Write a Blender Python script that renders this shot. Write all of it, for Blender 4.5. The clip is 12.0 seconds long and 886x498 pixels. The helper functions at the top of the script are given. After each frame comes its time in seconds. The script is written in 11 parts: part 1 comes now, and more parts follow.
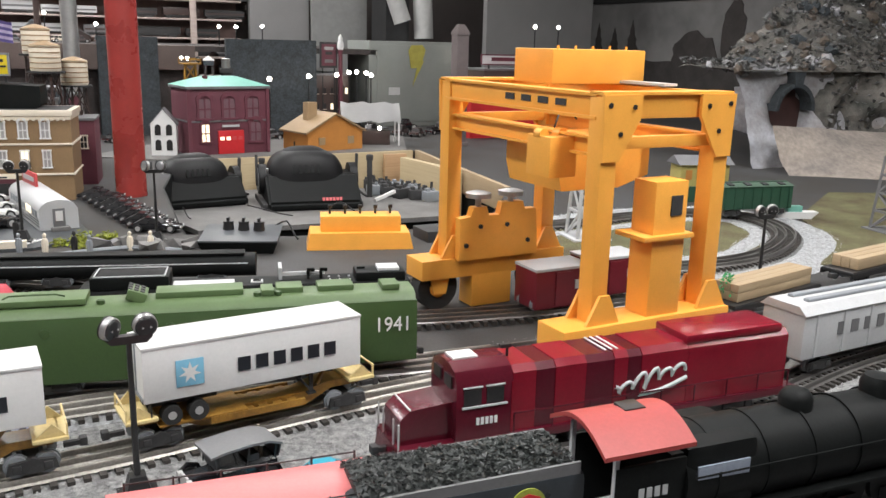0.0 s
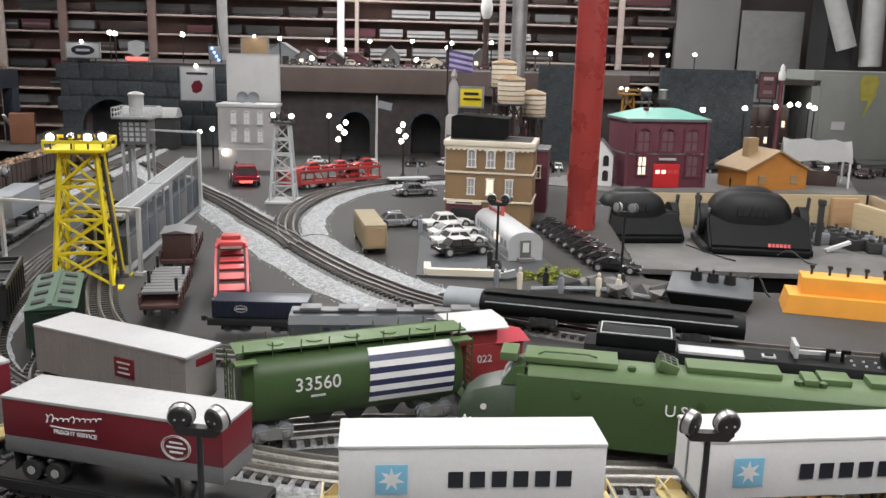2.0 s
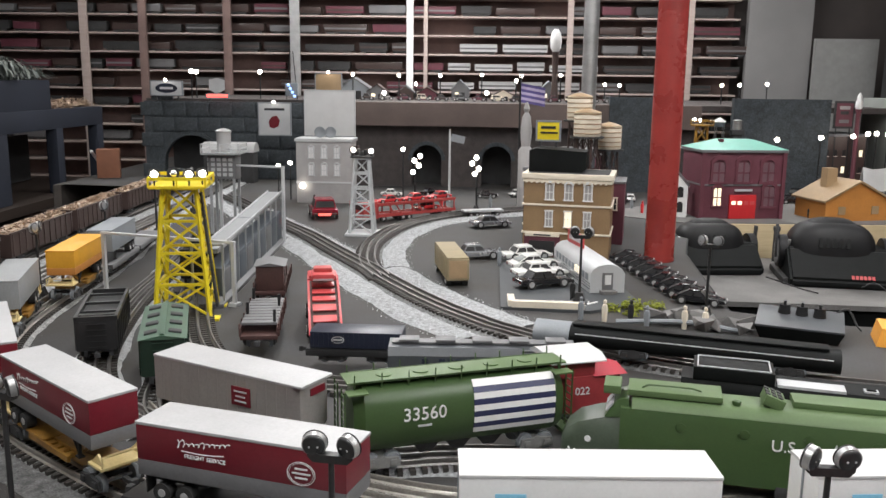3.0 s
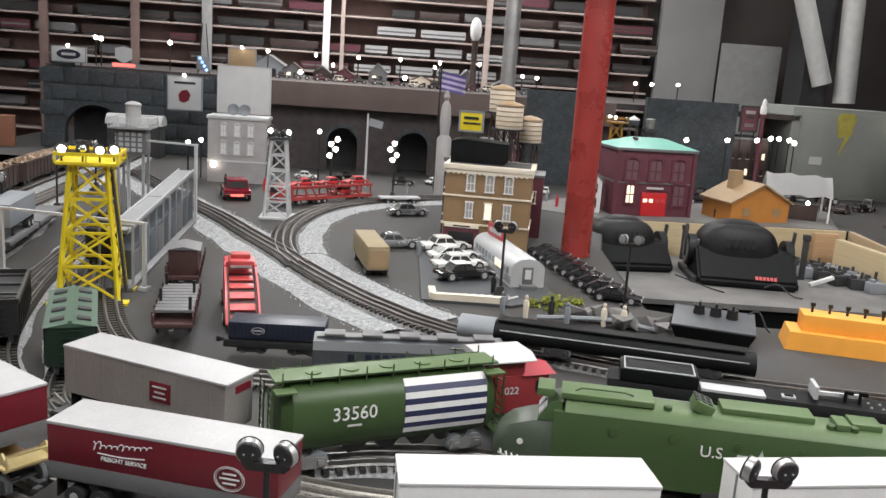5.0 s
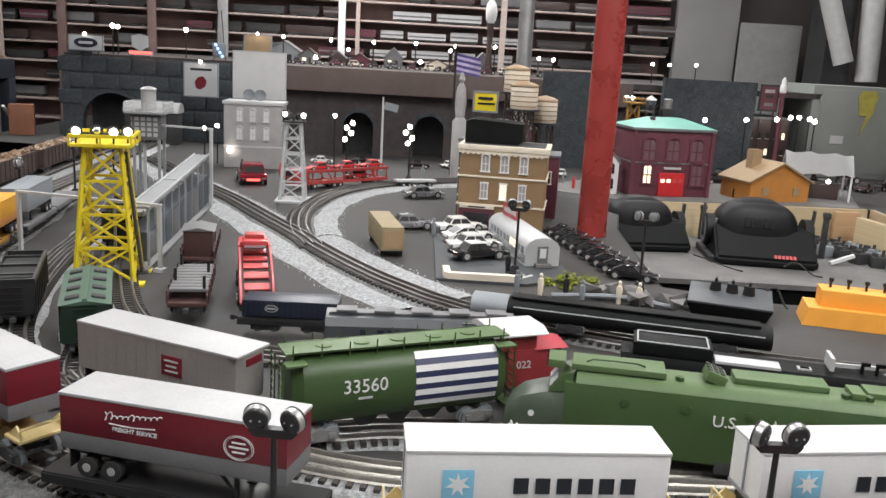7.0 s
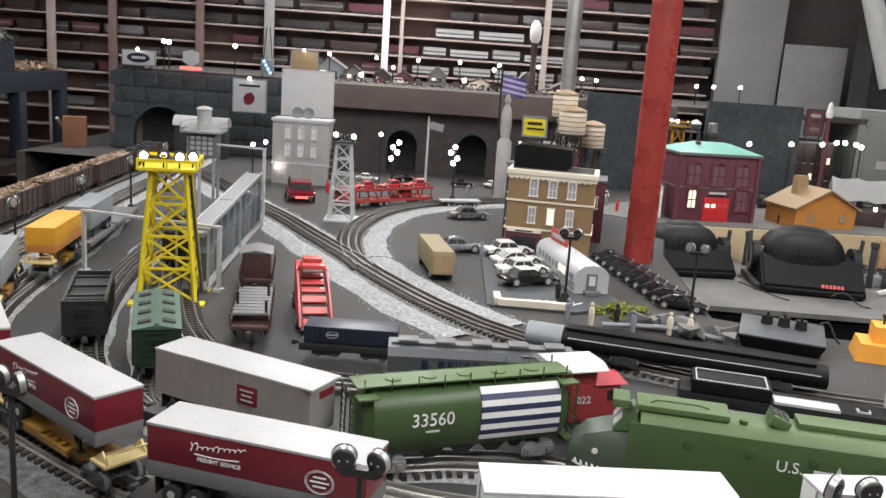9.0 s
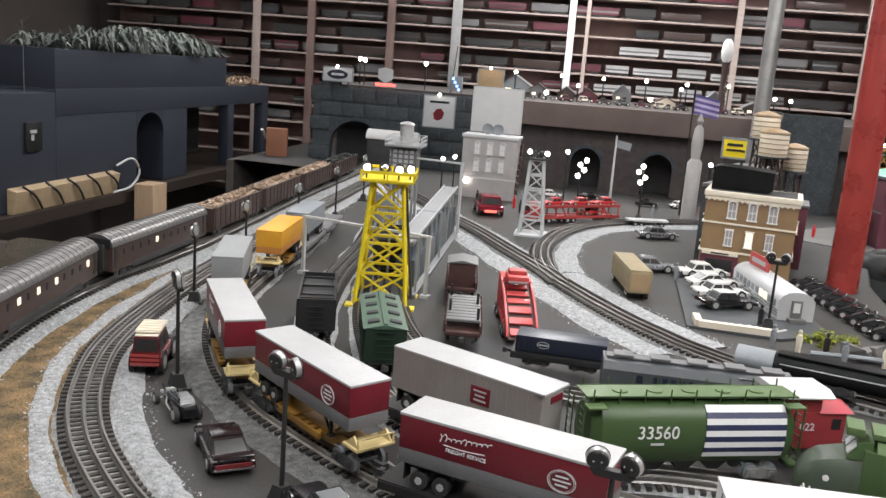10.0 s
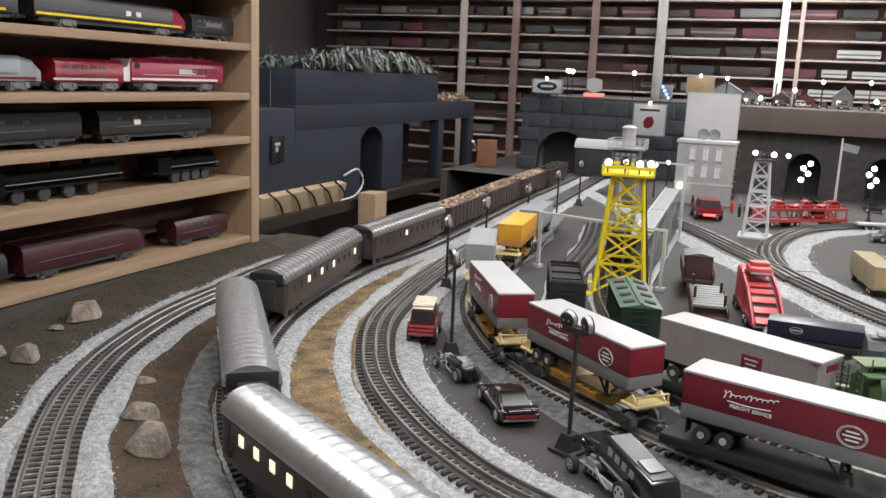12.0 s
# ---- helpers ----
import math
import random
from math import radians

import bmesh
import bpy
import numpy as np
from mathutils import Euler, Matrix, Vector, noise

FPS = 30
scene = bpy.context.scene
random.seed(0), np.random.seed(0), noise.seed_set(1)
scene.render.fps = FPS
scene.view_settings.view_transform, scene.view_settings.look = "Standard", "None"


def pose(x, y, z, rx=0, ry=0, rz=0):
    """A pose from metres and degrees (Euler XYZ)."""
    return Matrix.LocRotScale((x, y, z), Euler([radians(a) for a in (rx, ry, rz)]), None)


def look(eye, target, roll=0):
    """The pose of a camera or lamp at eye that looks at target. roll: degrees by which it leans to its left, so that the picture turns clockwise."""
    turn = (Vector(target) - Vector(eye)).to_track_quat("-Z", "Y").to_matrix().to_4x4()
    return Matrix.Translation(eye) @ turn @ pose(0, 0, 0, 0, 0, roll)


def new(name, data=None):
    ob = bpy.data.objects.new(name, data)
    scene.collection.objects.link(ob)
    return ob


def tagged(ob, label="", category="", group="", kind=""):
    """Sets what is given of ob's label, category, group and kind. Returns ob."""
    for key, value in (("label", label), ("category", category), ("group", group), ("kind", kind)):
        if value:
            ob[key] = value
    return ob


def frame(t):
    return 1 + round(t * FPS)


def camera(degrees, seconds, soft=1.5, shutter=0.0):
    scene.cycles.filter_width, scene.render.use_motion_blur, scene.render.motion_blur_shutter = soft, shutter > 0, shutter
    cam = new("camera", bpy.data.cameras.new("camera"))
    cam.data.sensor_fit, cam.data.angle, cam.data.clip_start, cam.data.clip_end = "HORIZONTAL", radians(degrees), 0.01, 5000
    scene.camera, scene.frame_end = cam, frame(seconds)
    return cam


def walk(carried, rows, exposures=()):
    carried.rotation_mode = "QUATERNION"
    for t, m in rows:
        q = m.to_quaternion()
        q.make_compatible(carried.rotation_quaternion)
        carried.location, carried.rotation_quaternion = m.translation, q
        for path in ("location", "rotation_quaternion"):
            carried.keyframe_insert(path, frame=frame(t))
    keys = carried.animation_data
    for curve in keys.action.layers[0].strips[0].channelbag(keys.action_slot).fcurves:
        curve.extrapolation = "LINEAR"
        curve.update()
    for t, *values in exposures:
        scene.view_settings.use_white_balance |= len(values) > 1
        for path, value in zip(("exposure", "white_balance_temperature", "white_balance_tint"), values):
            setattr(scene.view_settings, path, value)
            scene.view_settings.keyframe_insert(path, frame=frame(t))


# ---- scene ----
cam = camera(54.4, 12.0)
PATH = [
    (0, (0.103, 0.096, 0.345), (-0.044, 2.035, -0.121), 1.4),
    (0.5, (0.035, 0.091, 0.354), (-0.369, 1.995, -0.102), 2.7),
    (1, (-0.015, 0.082, 0.36), (-0.588, 1.953, -0.053), 2.7),
    (1.5, (-0.051, 0.097, 0.364), (-0.83, 1.894, -0.043), 2.3),
    (2, (-0.064, 0.114, 0.376), (-1.02, 1.813, -0.069), 1.5),
    (2.5, (-0.084, 0.09, 0.377), (-1.154, 1.724, -0.053), 0.9),
    (3, (-0.089, 0.071, 0.385), (-1.17, 1.71, 0.005), 0.7),
    (3.5, (-0.113, 0.06, 0.388), (-1.074, 1.774, 0.017), 1.8),
    (5.5, (-0.129, 0.079, 0.392), (-1.016, 1.823, -0.025), 4.1),
    (6, (-0.119, 0.052, 0.388), (-1.045, 1.77, -0.05), 4.0),
    (6.5, (-0.111, 0.055, 0.387), (-1.057, 1.762, -0.05), 3.5),
    (7, (-0.119, 0.081, 0.377), (-1.041, 1.801, -0.062), 3.2),
    (9, (-0.145, 0.048, 0.406), (-1.132, 1.736, -0.014), 4.0),
    (9.5, (-0.173, 0.015, 0.407), (-1.321, 1.597, -0.022), 4.5),
    (10, (-0.18, -0.031, 0.407), (-1.468, 1.444, -0.004), 4.4),
    (10.5, (-0.206, -0.067, 0.405), (-1.618, 1.295, 0.017), 3.9),
    (11, (-0.218, -0.101, 0.395), (-1.733, 1.147, 0.013), 2.4),
    (11.5, (-0.191, -0.134, 0.381), (-1.762, 1.04, -0.01), 1.7),
    (12, (-0.18, -0.166, 0.37), (-1.756, 1.001, -0.022), 2.5),
]
EXPOSURE = [(0, 0.16, 6250, 10), (1, 0.10, 6250, 10), (2, -0.08, 6250, 10), (3.5, -0.08, 6250, 10), (6.5, -0.03, 6250, 10), (9.5, 0.03, 6250, 10), (10.5, 0.10, 6250, 10), (11.5, 0.16, 6250, 10), (12, 0.14, 6250, 10)]
walk(cam, [(t, look(eye, target, roll)) for t, eye, target, roll in PATH], EXPOSURE)

# ---------------------------------------------------------------- light
world = bpy.data.worlds.new("world")
scene.world = world
world.use_nodes = True
world.node_tree.nodes["Background"].inputs[0].default_value = (0.10, 0.10, 0.11, 1)
world.node_tree.nodes["Background"].inputs[1].default_value = 0.25

ROOM = radians(31.0)
RC, RS = math.cos(ROOM), math.sin(ROOM)


def room(u, v, z=0.0):
    """World place from the room's own axes: u along the far wall, v towards it."""
    return Vector((u * RC - v * RS, u * RS + v * RC, z))


def area_lamp(name, place, size_x, size_y, watts, colour, turn=31.0):
    data = bpy.data.lights.new(name, "AREA")
    data.shape, data.size, data.size_y, data.energy, data.color = "RECTANGLE", size_x, size_y, watts, colour
    ob = new(name, data)
    ob.matrix_world = Matrix.Translation(place) @ pose(0, 0, 0, 0, 0, turn)
    return ob


LAMPS = [(u, v, wide, 1.0, w) for u, wide, at, row in ((-1.8, 0.3, (1.35, 2.75, 3.75), (9.0, 0.8, 5.0)), (-0.35, 0.16, (0.15, 1.75, 3.75), (14.0, 12.5, 30.0)), (0.85, 0.16, (0.15, 1.75, 3.75), (20.0, 14.0, 15.0)), (2.0, 0.16, (0.15, 1.75, 3.75), (11.0, 6.0, 3.0))) for v, w in zip(at, row)]
for u, v, sx, sy, watts in LAMPS:
    area_lamp("ceiling_lamp_light", room(u, v, 1.33), sx, sy, watts, (1.0, 0.965, 0.92))

# ---------------------------------------------------------------- materials
def node(tree, kind, **inputs):
    n = tree.nodes.new(kind)
    for key, value in inputs.items():
        n.inputs[key.replace("_", " ")].default_value = value
    return n


def mat(name, colour, rough=0.5, metal=0.0, vary=0.18, coarse=25.0, fine=400.0, bump=0.15, second=None, spread=0.0, coat=0.0, depth=0.0006, uneven=0.12):
    """Paint, plastic, wood or stone: colour mottled at two scales, fine relief, uneven gloss. second: a colour of stains. spread: difference from piece to piece."""
    m = bpy.data.materials.new(name)
    m.use_nodes = True
    t = m.node_tree
    b = t.nodes["Principled BSDF"]
    where = t.nodes.new("ShaderNodeTexCoord")
    big = node(t, "ShaderNodeTexNoise", Scale=coarse, Detail=4.0, Roughness=0.6)
    small = node(t, "ShaderNodeTexNoise", Scale=fine, Detail=3.0, Roughness=0.6)
    for n in (big, small):
        t.links.new(where.outputs["Object"], n.inputs["Vector"])
    ramp = t.nodes.new("ShaderNodeValToRGB")
    lo = [c * (1 - vary) for c in (second or colour)]
    hi = [min(1, c * (1 + vary * 0.6)) for c in colour]
    ramp.color_ramp.elements[0].position, ramp.color_ramp.elements[1].position = 0.32, 0.68
    ramp.color_ramp.elements[0].color, ramp.color_ramp.elements[1].color = (*lo, 1), (*hi, 1)
    t.links.new(big.outputs["Fac"], ramp.inputs[0])
    grain = t.nodes.new("ShaderNodeMapRange")
    grain.inputs["From Min"].default_value, grain.inputs["From Max"].default_value = 0.3, 0.7
    grain.inputs["To Min"].default_value, grain.inputs["To Max"].default_value = 1 - vary * 0.7, 1 + vary * 0.5
    t.links.new(small.outputs["Fac"], grain.inputs["Value"])
    mix = t.nodes.new("ShaderNodeVectorMath")
    mix.operation = "SCALE"
    t.links.new(ramp.outputs[0], mix.inputs[0])
    last = grain.outputs["Result"]
    if spread:
        info = t.nodes.new("ShaderNodeObjectInfo")
        one = t.nodes.new("ShaderNodeMapRange")
        one.inputs["To Min"].default_value, one.inputs["To Max"].default_value = 1 - spread, 1 + spread
        t.links.new(info.outputs["Random"], one.inputs["Value"])
        both = t.nodes.new("ShaderNodeMath")
        both.operation = "MULTIPLY"
        t.links.new(last, both.inputs[0])
        t.links.new(one.outputs["Result"], both.inputs[1])
        last = both.outputs[0]
    t.links.new(last, mix.inputs["Scale"])
    t.links.new(mix.outputs[0], b.inputs["Base Color"])
    gloss = t.nodes.new("ShaderNodeMapRange")
    gloss.inputs["To Min"].default_value, gloss.inputs["To Max"].default_value = max(0.03, rough - uneven), min(1, rough + uneven)
    t.links.new(big.outputs["Fac"], gloss.inputs["Value"])
    t.links.new(gloss.outputs["Result"], b.inputs["Roughness"])
    b.inputs["Metallic"].default_value = metal
    b.inputs["Coat Weight"].default_value = coat
    if bump:
        rel = node(t, "ShaderNodeBump", Strength=bump, Distance=depth)
        t.links.new(small.outputs["Fac"], rel.inputs["Height"])
        t.links.new(rel.outputs[0], b.inputs["Normal"])
    return m


def wood(name, colour, dark, axis=(1.5, 30, 30), rough=0.6):
    m = bpy.data.materials.new(name)
    m.use_nodes = True
    t = m.node_tree
    b = t.nodes["Principled BSDF"]
    where = t.nodes.new("ShaderNodeTexCoord")
    mp = t.nodes.new("ShaderNodeMapping")
    mp.inputs["Scale"].default_value = axis
    t.links.new(where.outputs["Object"], mp.inputs["Vector"])
    n1 = node(t, "ShaderNodeTexNoise", Scale=3.0, Detail=6.0, Roughness=0.65, Distortion=1.2)
    t.links.new(mp.outputs[0], n1.inputs["Vector"])
    ramp = t.nodes.new("ShaderNodeValToRGB")
    ramp.color_ramp.elements[0].position, ramp.color_ramp.elements[1].position = 0.3, 0.65
    ramp.color_ramp.elements[0].color, ramp.color_ramp.elements[1].color = (*dark, 1), (*colour, 1)
    t.links.new(n1.outputs["Fac"], ramp.inputs[0])
    t.links.new(ramp.outputs[0], b.inputs["Base Color"])
    b.inputs["Roughness"].default_value = rough
    rel = node(t, "ShaderNodeBump", Strength=0.25, Distance=0.0008)
    t.links.new(n1.outputs["Fac"], rel.inputs["Height"])
    t.links.new(rel.outputs[0], b.inputs["Normal"])
    return m


def glow(name, colour, power):
    m = bpy.data.materials.new(name)
    m.use_nodes = True
    b = m.node_tree.nodes["Principled BSDF"]
    b.inputs["Base Color"].default_value = (*colour, 1)
    b.inputs["Emission Color"].default_value = (*colour, 1)
    b.inputs["Emission Strength"].default_value = power
    return m


M_ASPHALT = mat("asphalt_paint", (0.049, 0.049, 0.051), 0.75, coarse=7, fine=250, bump=0.3, vary=0.25, second=(0.046, 0.040, 0.034))
M_LOT = mat("parking_lot_paint", (0.055, 0.06, 0.065), 0.6, coarse=14, vary=0.2)
M_GRAVEL = mat("pale_gravel", (0.56, 0.575, 0.59), 0.9, coarse=160, fine=900, bump=1.0, vary=0.45, depth=0.004)
M_DARKGRAVEL = mat("grey_gravel", (0.22, 0.222, 0.22), 0.9, coarse=90, fine=500, bump=1.0, vary=0.5, depth=0.004)
M_STONES = mat("gravel_grains", (0.62, 0.63, 0.64), 0.85, coarse=120, fine=900, vary=0.4)
M_DIRT = mat("tan_turf", (0.25, 0.16, 0.075), 0.95, coarse=32, fine=300, bump=1.0, vary=0.4, second=(0.105, 0.088, 0.045), depth=0.004)
M_GRASS = mat("green_turf", (0.13, 0.13, 0.06), 0.95, coarse=14, fine=300, bump=1.0, vary=0.4, second=(0.16, 0.12, 0.06), depth=0.004)
M_ROCK = mat("pale_rock", (0.26, 0.215, 0.18), 0.85, coarse=30, fine=160, bump=0.8, vary=0.4, depth=0.004)
M_RAIL = mat("rail_steel", (0.25, 0.24, 0.23), 0.46, 0.85, vary=0.2)
# Lamp reflections on the front rails, put in as paler and less metallic steel.
M_RAILGLINT = mat("rail_with_lamp_glint", (0.38, 0.36, 0.325), 0.42, 0.55, vary=0.25)
M_TIE = mat("tie_plastic", (0.045, 0.04, 0.036), 0.7, vary=0.3)
M_WHITE = mat("white_paint", (0.72, 0.72, 0.715), 0.4, vary=0.04, bump=0.03)
M_WHITEROOF = mat("white_roof_paint", (0.56, 0.56, 0.56), 0.45, vary=0.05, bump=0.05)
M_GREYTRIM = mat("grey_paint", (0.155, 0.155, 0.16), 0.5, vary=0.1)
M_RED = mat("maroon_trailer_paint", (0.155, 0.013, 0.023), 0.35, vary=0.1, bump=0.04)
M_SILVER = mat("silver_trailer_paint", (0.33, 0.315, 0.30), 0.4, 0.35, vary=0.08)
M_BLACK = mat("black_plastic", (0.021, 0.021, 0.022), 0.40, vary=0.3)
M_BLACKMATT = mat("matt_black", (0.038, 0.038, 0.039), 0.7, vary=0.3)
M_RUBBER = mat("black_rubber", (0.026, 0.026, 0.026), 0.75)
M_GOLD = mat("gold_yellow_plastic", (0.36, 0.19, 0.032), 0.4, vary=0.25, second=(0.22, 0.11, 0.022))
M_GOLDPALE = mat("pale_yellow_plastic", (0.70, 0.56, 0.27), 0.4, vary=0.12)
M_ORANGE = mat("orange_print_plastic", (0.88, 0.41, 0.065), 0.42, vary=0.06, fine=700, bump=0.12)
M_BARN = mat("orange_barn_plastic", (0.52, 0.22, 0.05), 0.5, vary=0.12)
M_BARNROOF = mat("tan_roof_plastic", (0.36, 0.25, 0.14), 0.6, vary=0.12)
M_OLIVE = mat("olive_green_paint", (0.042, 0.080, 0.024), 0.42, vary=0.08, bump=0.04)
# About twice as light as the sides, for roofs, walkways and hatches.
M_OLIVETOP = mat("olive_paler_on_top", (0.088, 0.142, 0.054), 0.5, vary=0.08)
M_GREEN = mat("dark_green_plastic", (0.025, 0.075, 0.045), 0.4, vary=0.12)
M_NAVY = mat("navy_plastic", (0.014, 0.018, 0.036), 0.4, vary=0.1)
M_STRIPEBLUE = mat("navy_stripe", (0.025, 0.03, 0.085), 0.45, vary=0.1)
M_LIGHTBLUE = mat("pale_blue_decal", (0.22, 0.50, 0.68), 0.4, vary=0.06)
M_INK = mat("dark_ink", (0.012, 0.014, 0.02), 0.5, vary=0.1)
M_YELLOW = mat("yellow_tower_plastic", (0.78, 0.62, 0.02), 0.42, vary=0.08)
M_YELLOWCONT = mat("amber_trailer_paint", (0.72, 0.36, 0.03), 0.45, vary=0.08)
M_PIPE = mat("red_pipe_paint", (0.30, 0.040, 0.034), 0.28, vary=0.14, coarse=12, second=(0.25, 0.034, 0.03), bump=0.08)
M_STEEL = mat("galvanised_steel", (0.5, 0.5, 0.5), 0.4, 0.8, vary=0.15)
M_DUCT = mat("white_duct", (0.46, 0.46, 0.45), 0.5, vary=0.1)
M_BOARDGREY = mat("worn_grey_board", (0.165, 0.16, 0.155), 0.7, vary=0.3, coarse=10)
M_DULLPANEL = mat("dull_grey_panel", (0.27, 0.27, 0.265), 0.7, vary=0.12)
M_BRICKTAN = mat("tan_brick_plastic", (0.27, 0.175, 0.088), 0.6, vary=0.12)
M_BRICKRED = mat("red_brick_plastic", (0.125, 0.034, 0.05), 0.6, vary=0.15)
M_BRIGHTRED = mat("bright_red_plastic", (0.55, 0.025, 0.03), 0.4, vary=0.1)
M_SALMON = mat("salmon_red_plastic", (0.56, 0.075, 0.078), 0.4, vary=0.1)
M_CREAM = mat("cream_trim", (0.74, 0.67, 0.55), 0.5, vary=0.06)
M_MINT = mat("mint_roof", (0.20, 0.48, 0.40), 0.5, vary=0.1)
M_GREYPLASTIC = mat("pale_grey_plastic", (0.50, 0.51, 0.52), 0.45, vary=0.06)
M_MIDGREY = mat("mid_grey_plastic", (0.24, 0.26, 0.28), 0.5, vary=0.1)
M_BLUEGREY = mat("blue_grey_board", (0.022, 0.027, 0.042), 0.8, vary=0.15, coarse=6)
M_STONEWALL = mat("grey_stone_sheet", (0.052, 0.062, 0.07), 0.8, vary=0.35, coarse=40, fine=160, bump=0.8, depth=0.003)
M_DARKWALL = mat("dark_stone_sheet", (0.068, 0.058, 0.056), 0.85, vary=0.3, coarse=30, bump=0.6, depth=0.003)
M_BROWNBEAM = mat("brown_beam_paint", (0.14, 0.105, 0.095), 0.7, vary=0.2, coarse=8)
# Brown shelf wood, lightened to stand in for haze between the boards.
M_SHELFBACK = mat("shelf_wood_lifted_for_haze", (0.21, 0.14, 0.125), 0.7, vary=0.3, coarse=5)
M_PINE = wood("pine_board", (0.52, 0.34, 0.19), (0.40, 0.24, 0.12))
M_PALESHELF = wood("pale_shelf_edge", (0.44, 0.365, 0.335), (0.35, 0.28, 0.25))
M_TANWOOD = wood("raw_plywood", (0.42, 0.32, 0.20), (0.34, 0.25, 0.15))
M_PLYPALE = wood("pale_plywood", (0.52, 0.42, 0.26), (0.44, 0.35, 0.21))
M_TUSCAN = mat("brown_coach_paint", (0.062, 0.042, 0.038), 0.36, vary=0.12)
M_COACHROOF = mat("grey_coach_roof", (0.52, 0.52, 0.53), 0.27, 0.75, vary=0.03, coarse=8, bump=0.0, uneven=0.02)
M_COAL = mat("coal", (0.020, 0.024, 0.023), 0.5, vary=0.4, bump=0.5)
M_LUMPS = mat("glinting_load", (0.45, 0.33, 0.24), 0.35, 0.2, vary=0.5, coarse=150)
M_CHROME = mat("chrome", (0.75, 0.75, 0.76), 0.12, 1.0, vary=0.05, bump=0.0)
M_PINK = mat("pink_roof_plastic", (0.62, 0.16, 0.16), 0.45, vary=0.06)
M_CABROOF = mat("red_cab_roof", (0.36, 0.055, 0.05), 0.5, vary=0.1)
M_CONCRETE = mat("grey_concrete", (0.17, 0.165, 0.16), 0.8, vary=0.18, coarse=12)
M_PAINTWALL = mat("grey_wall_paint", (0.23, 0.225, 0.225), 0.8, vary=0.12, coarse=3)
M_DIMWALL = mat("dark_wall_paint", (0.085, 0.072, 0.068), 0.8, vary=0.2, coarse=3)
M_CEIL = mat("ceiling_paint", (0.75, 0.74, 0.73), 0.9, vary=0.1, coarse=3)
M_FLOOR = mat("floor_concrete", (0.36, 0.34, 0.33), 0.7, vary=0.2, coarse=4)
M_TARPDARK = mat("dark_table_skirt", (0.075, 0.066, 0.06), 0.9, vary=0.2)
M_MOUNTAIN = mat("painted_plaster", (0.44, 0.45, 0.49), 0.85, vary=0.2, coarse=9, fine=90, bump=0.5, second=(0.30, 0.27, 0.25), depth=0.004)
M_TERRACE = mat("beige_plaster", (0.34, 0.29, 0.25), 0.85, vary=0.2, coarse=10, fine=80, bump=0.5, second=(0.27, 0.24, 0.22), depth=0.003)
M_LEAF = mat("silver_green_foliage", (0.06, 0.075, 0.06), 0.5, vary=0.4, coarse=60, second=(0.24, 0.26, 0.25))
M_BULB = glow("warm_white_bulb", (1.0, 0.88, 0.74), 14.0)
M_WINDOWGLOW = glow("lit_window", (1.0, 0.88, 0.64), 0.9)
M_TUBE = glow("fluorescent_tube", (1.0, 0.97, 0.93), 5.0)
M_REDGLOW = glow("red_lamp", (1.0, 0.08, 0.06), 4.0)
M_SOOT = mat("soot_black", (0.007, 0.008, 0.008), 0.55, vary=0.3)
M_SOOT.node_tree.nodes["Principled BSDF"].inputs["Specular IOR Level"].default_value = 0.15
M_BAKELITE = mat("black_bakelite", (0.008, 0.008, 0.009), 0.5, vary=0.3)
M_BAKELITE.node_tree.nodes["Principled BSDF"].inputs["Specular IOR Level"].default_value = 0.3
M_TOWNGREY = mat("town_grey_plastic", (0.36, 0.35, 0.345), 0.5, vary=0.1)
M_ENGINEMAROON = mat("engine_maroon_paint", (0.085, 0.007, 0.016), 0.22, vary=0.12)
M_CRIMSON = mat("crimson_engine_paint", (0.215, 0.009, 0.022), 0.22, vary=0.1)
M_MOSS = mat("dull_moss_earth", (0.058, 0.042, 0.028), 0.95, coarse=20, fine=300, bump=1.0, vary=0.4, second=(0.048, 0.05, 0.028), depth=0.004)
M_HUB = mat("silver_hub_paint", (0.48, 0.48, 0.48), 0.35, 0.3, vary=0.05)
# Coach roof away from the lamp gleam: a darker copy for the farther coaches.
M_ROOFNOGLEAM = mat("coach_roof_no_gleam", (0.15, 0.145, 0.145), 0.36, 0.3, vary=0.05, coarse=8, bump=0.0, uneven=0.03)
M_DULLRED = mat("faded_red_plastic", (0.42, 0.06, 0.055), 0.45, vary=0.12)
M_ROOFGREY = mat("dull_white_roof", (0.42, 0.42, 0.425), 0.5, vary=0.08)
M_SLATE = mat("slate_grey_plastic", (0.062, 0.068, 0.075), 0.45, vary=0.12)
M_TRUCKGREY = mat("grey_truck_paint", (0.20, 0.20, 0.195), 0.5, vary=0.15)
M_RUST = mat("rusty_brown_paint", (0.075, 0.036, 0.032), 0.6, vary=0.25)
M_LOADERBLUE = mat("blue_grey_bin", (0.085, 0.10, 0.118), 0.5, vary=0.15)
M_NOSE = mat("grey_green_nose", (0.05, 0.068, 0.045), 0.45, vary=0.15)
M_TAN = mat("tan_tarp", (0.29, 0.235, 0.14), 0.7, vary=0.12)
M_TEAL = mat("teal_plastic", (0.02, 0.30, 0.42), 0.4)
M_CAR = [mat("car_black", (0.013, 0.013, 0.015), 0.2, vary=0.05), mat("car_white", (0.72, 0.72, 0.70), 0.25, vary=0.04), mat("car_silver", (0.35, 0.36, 0.38), 0.25, 0.5, vary=0.04), mat("car_maroon", (0.012, 0.005, 0.007), 0.22, vary=0.05)]
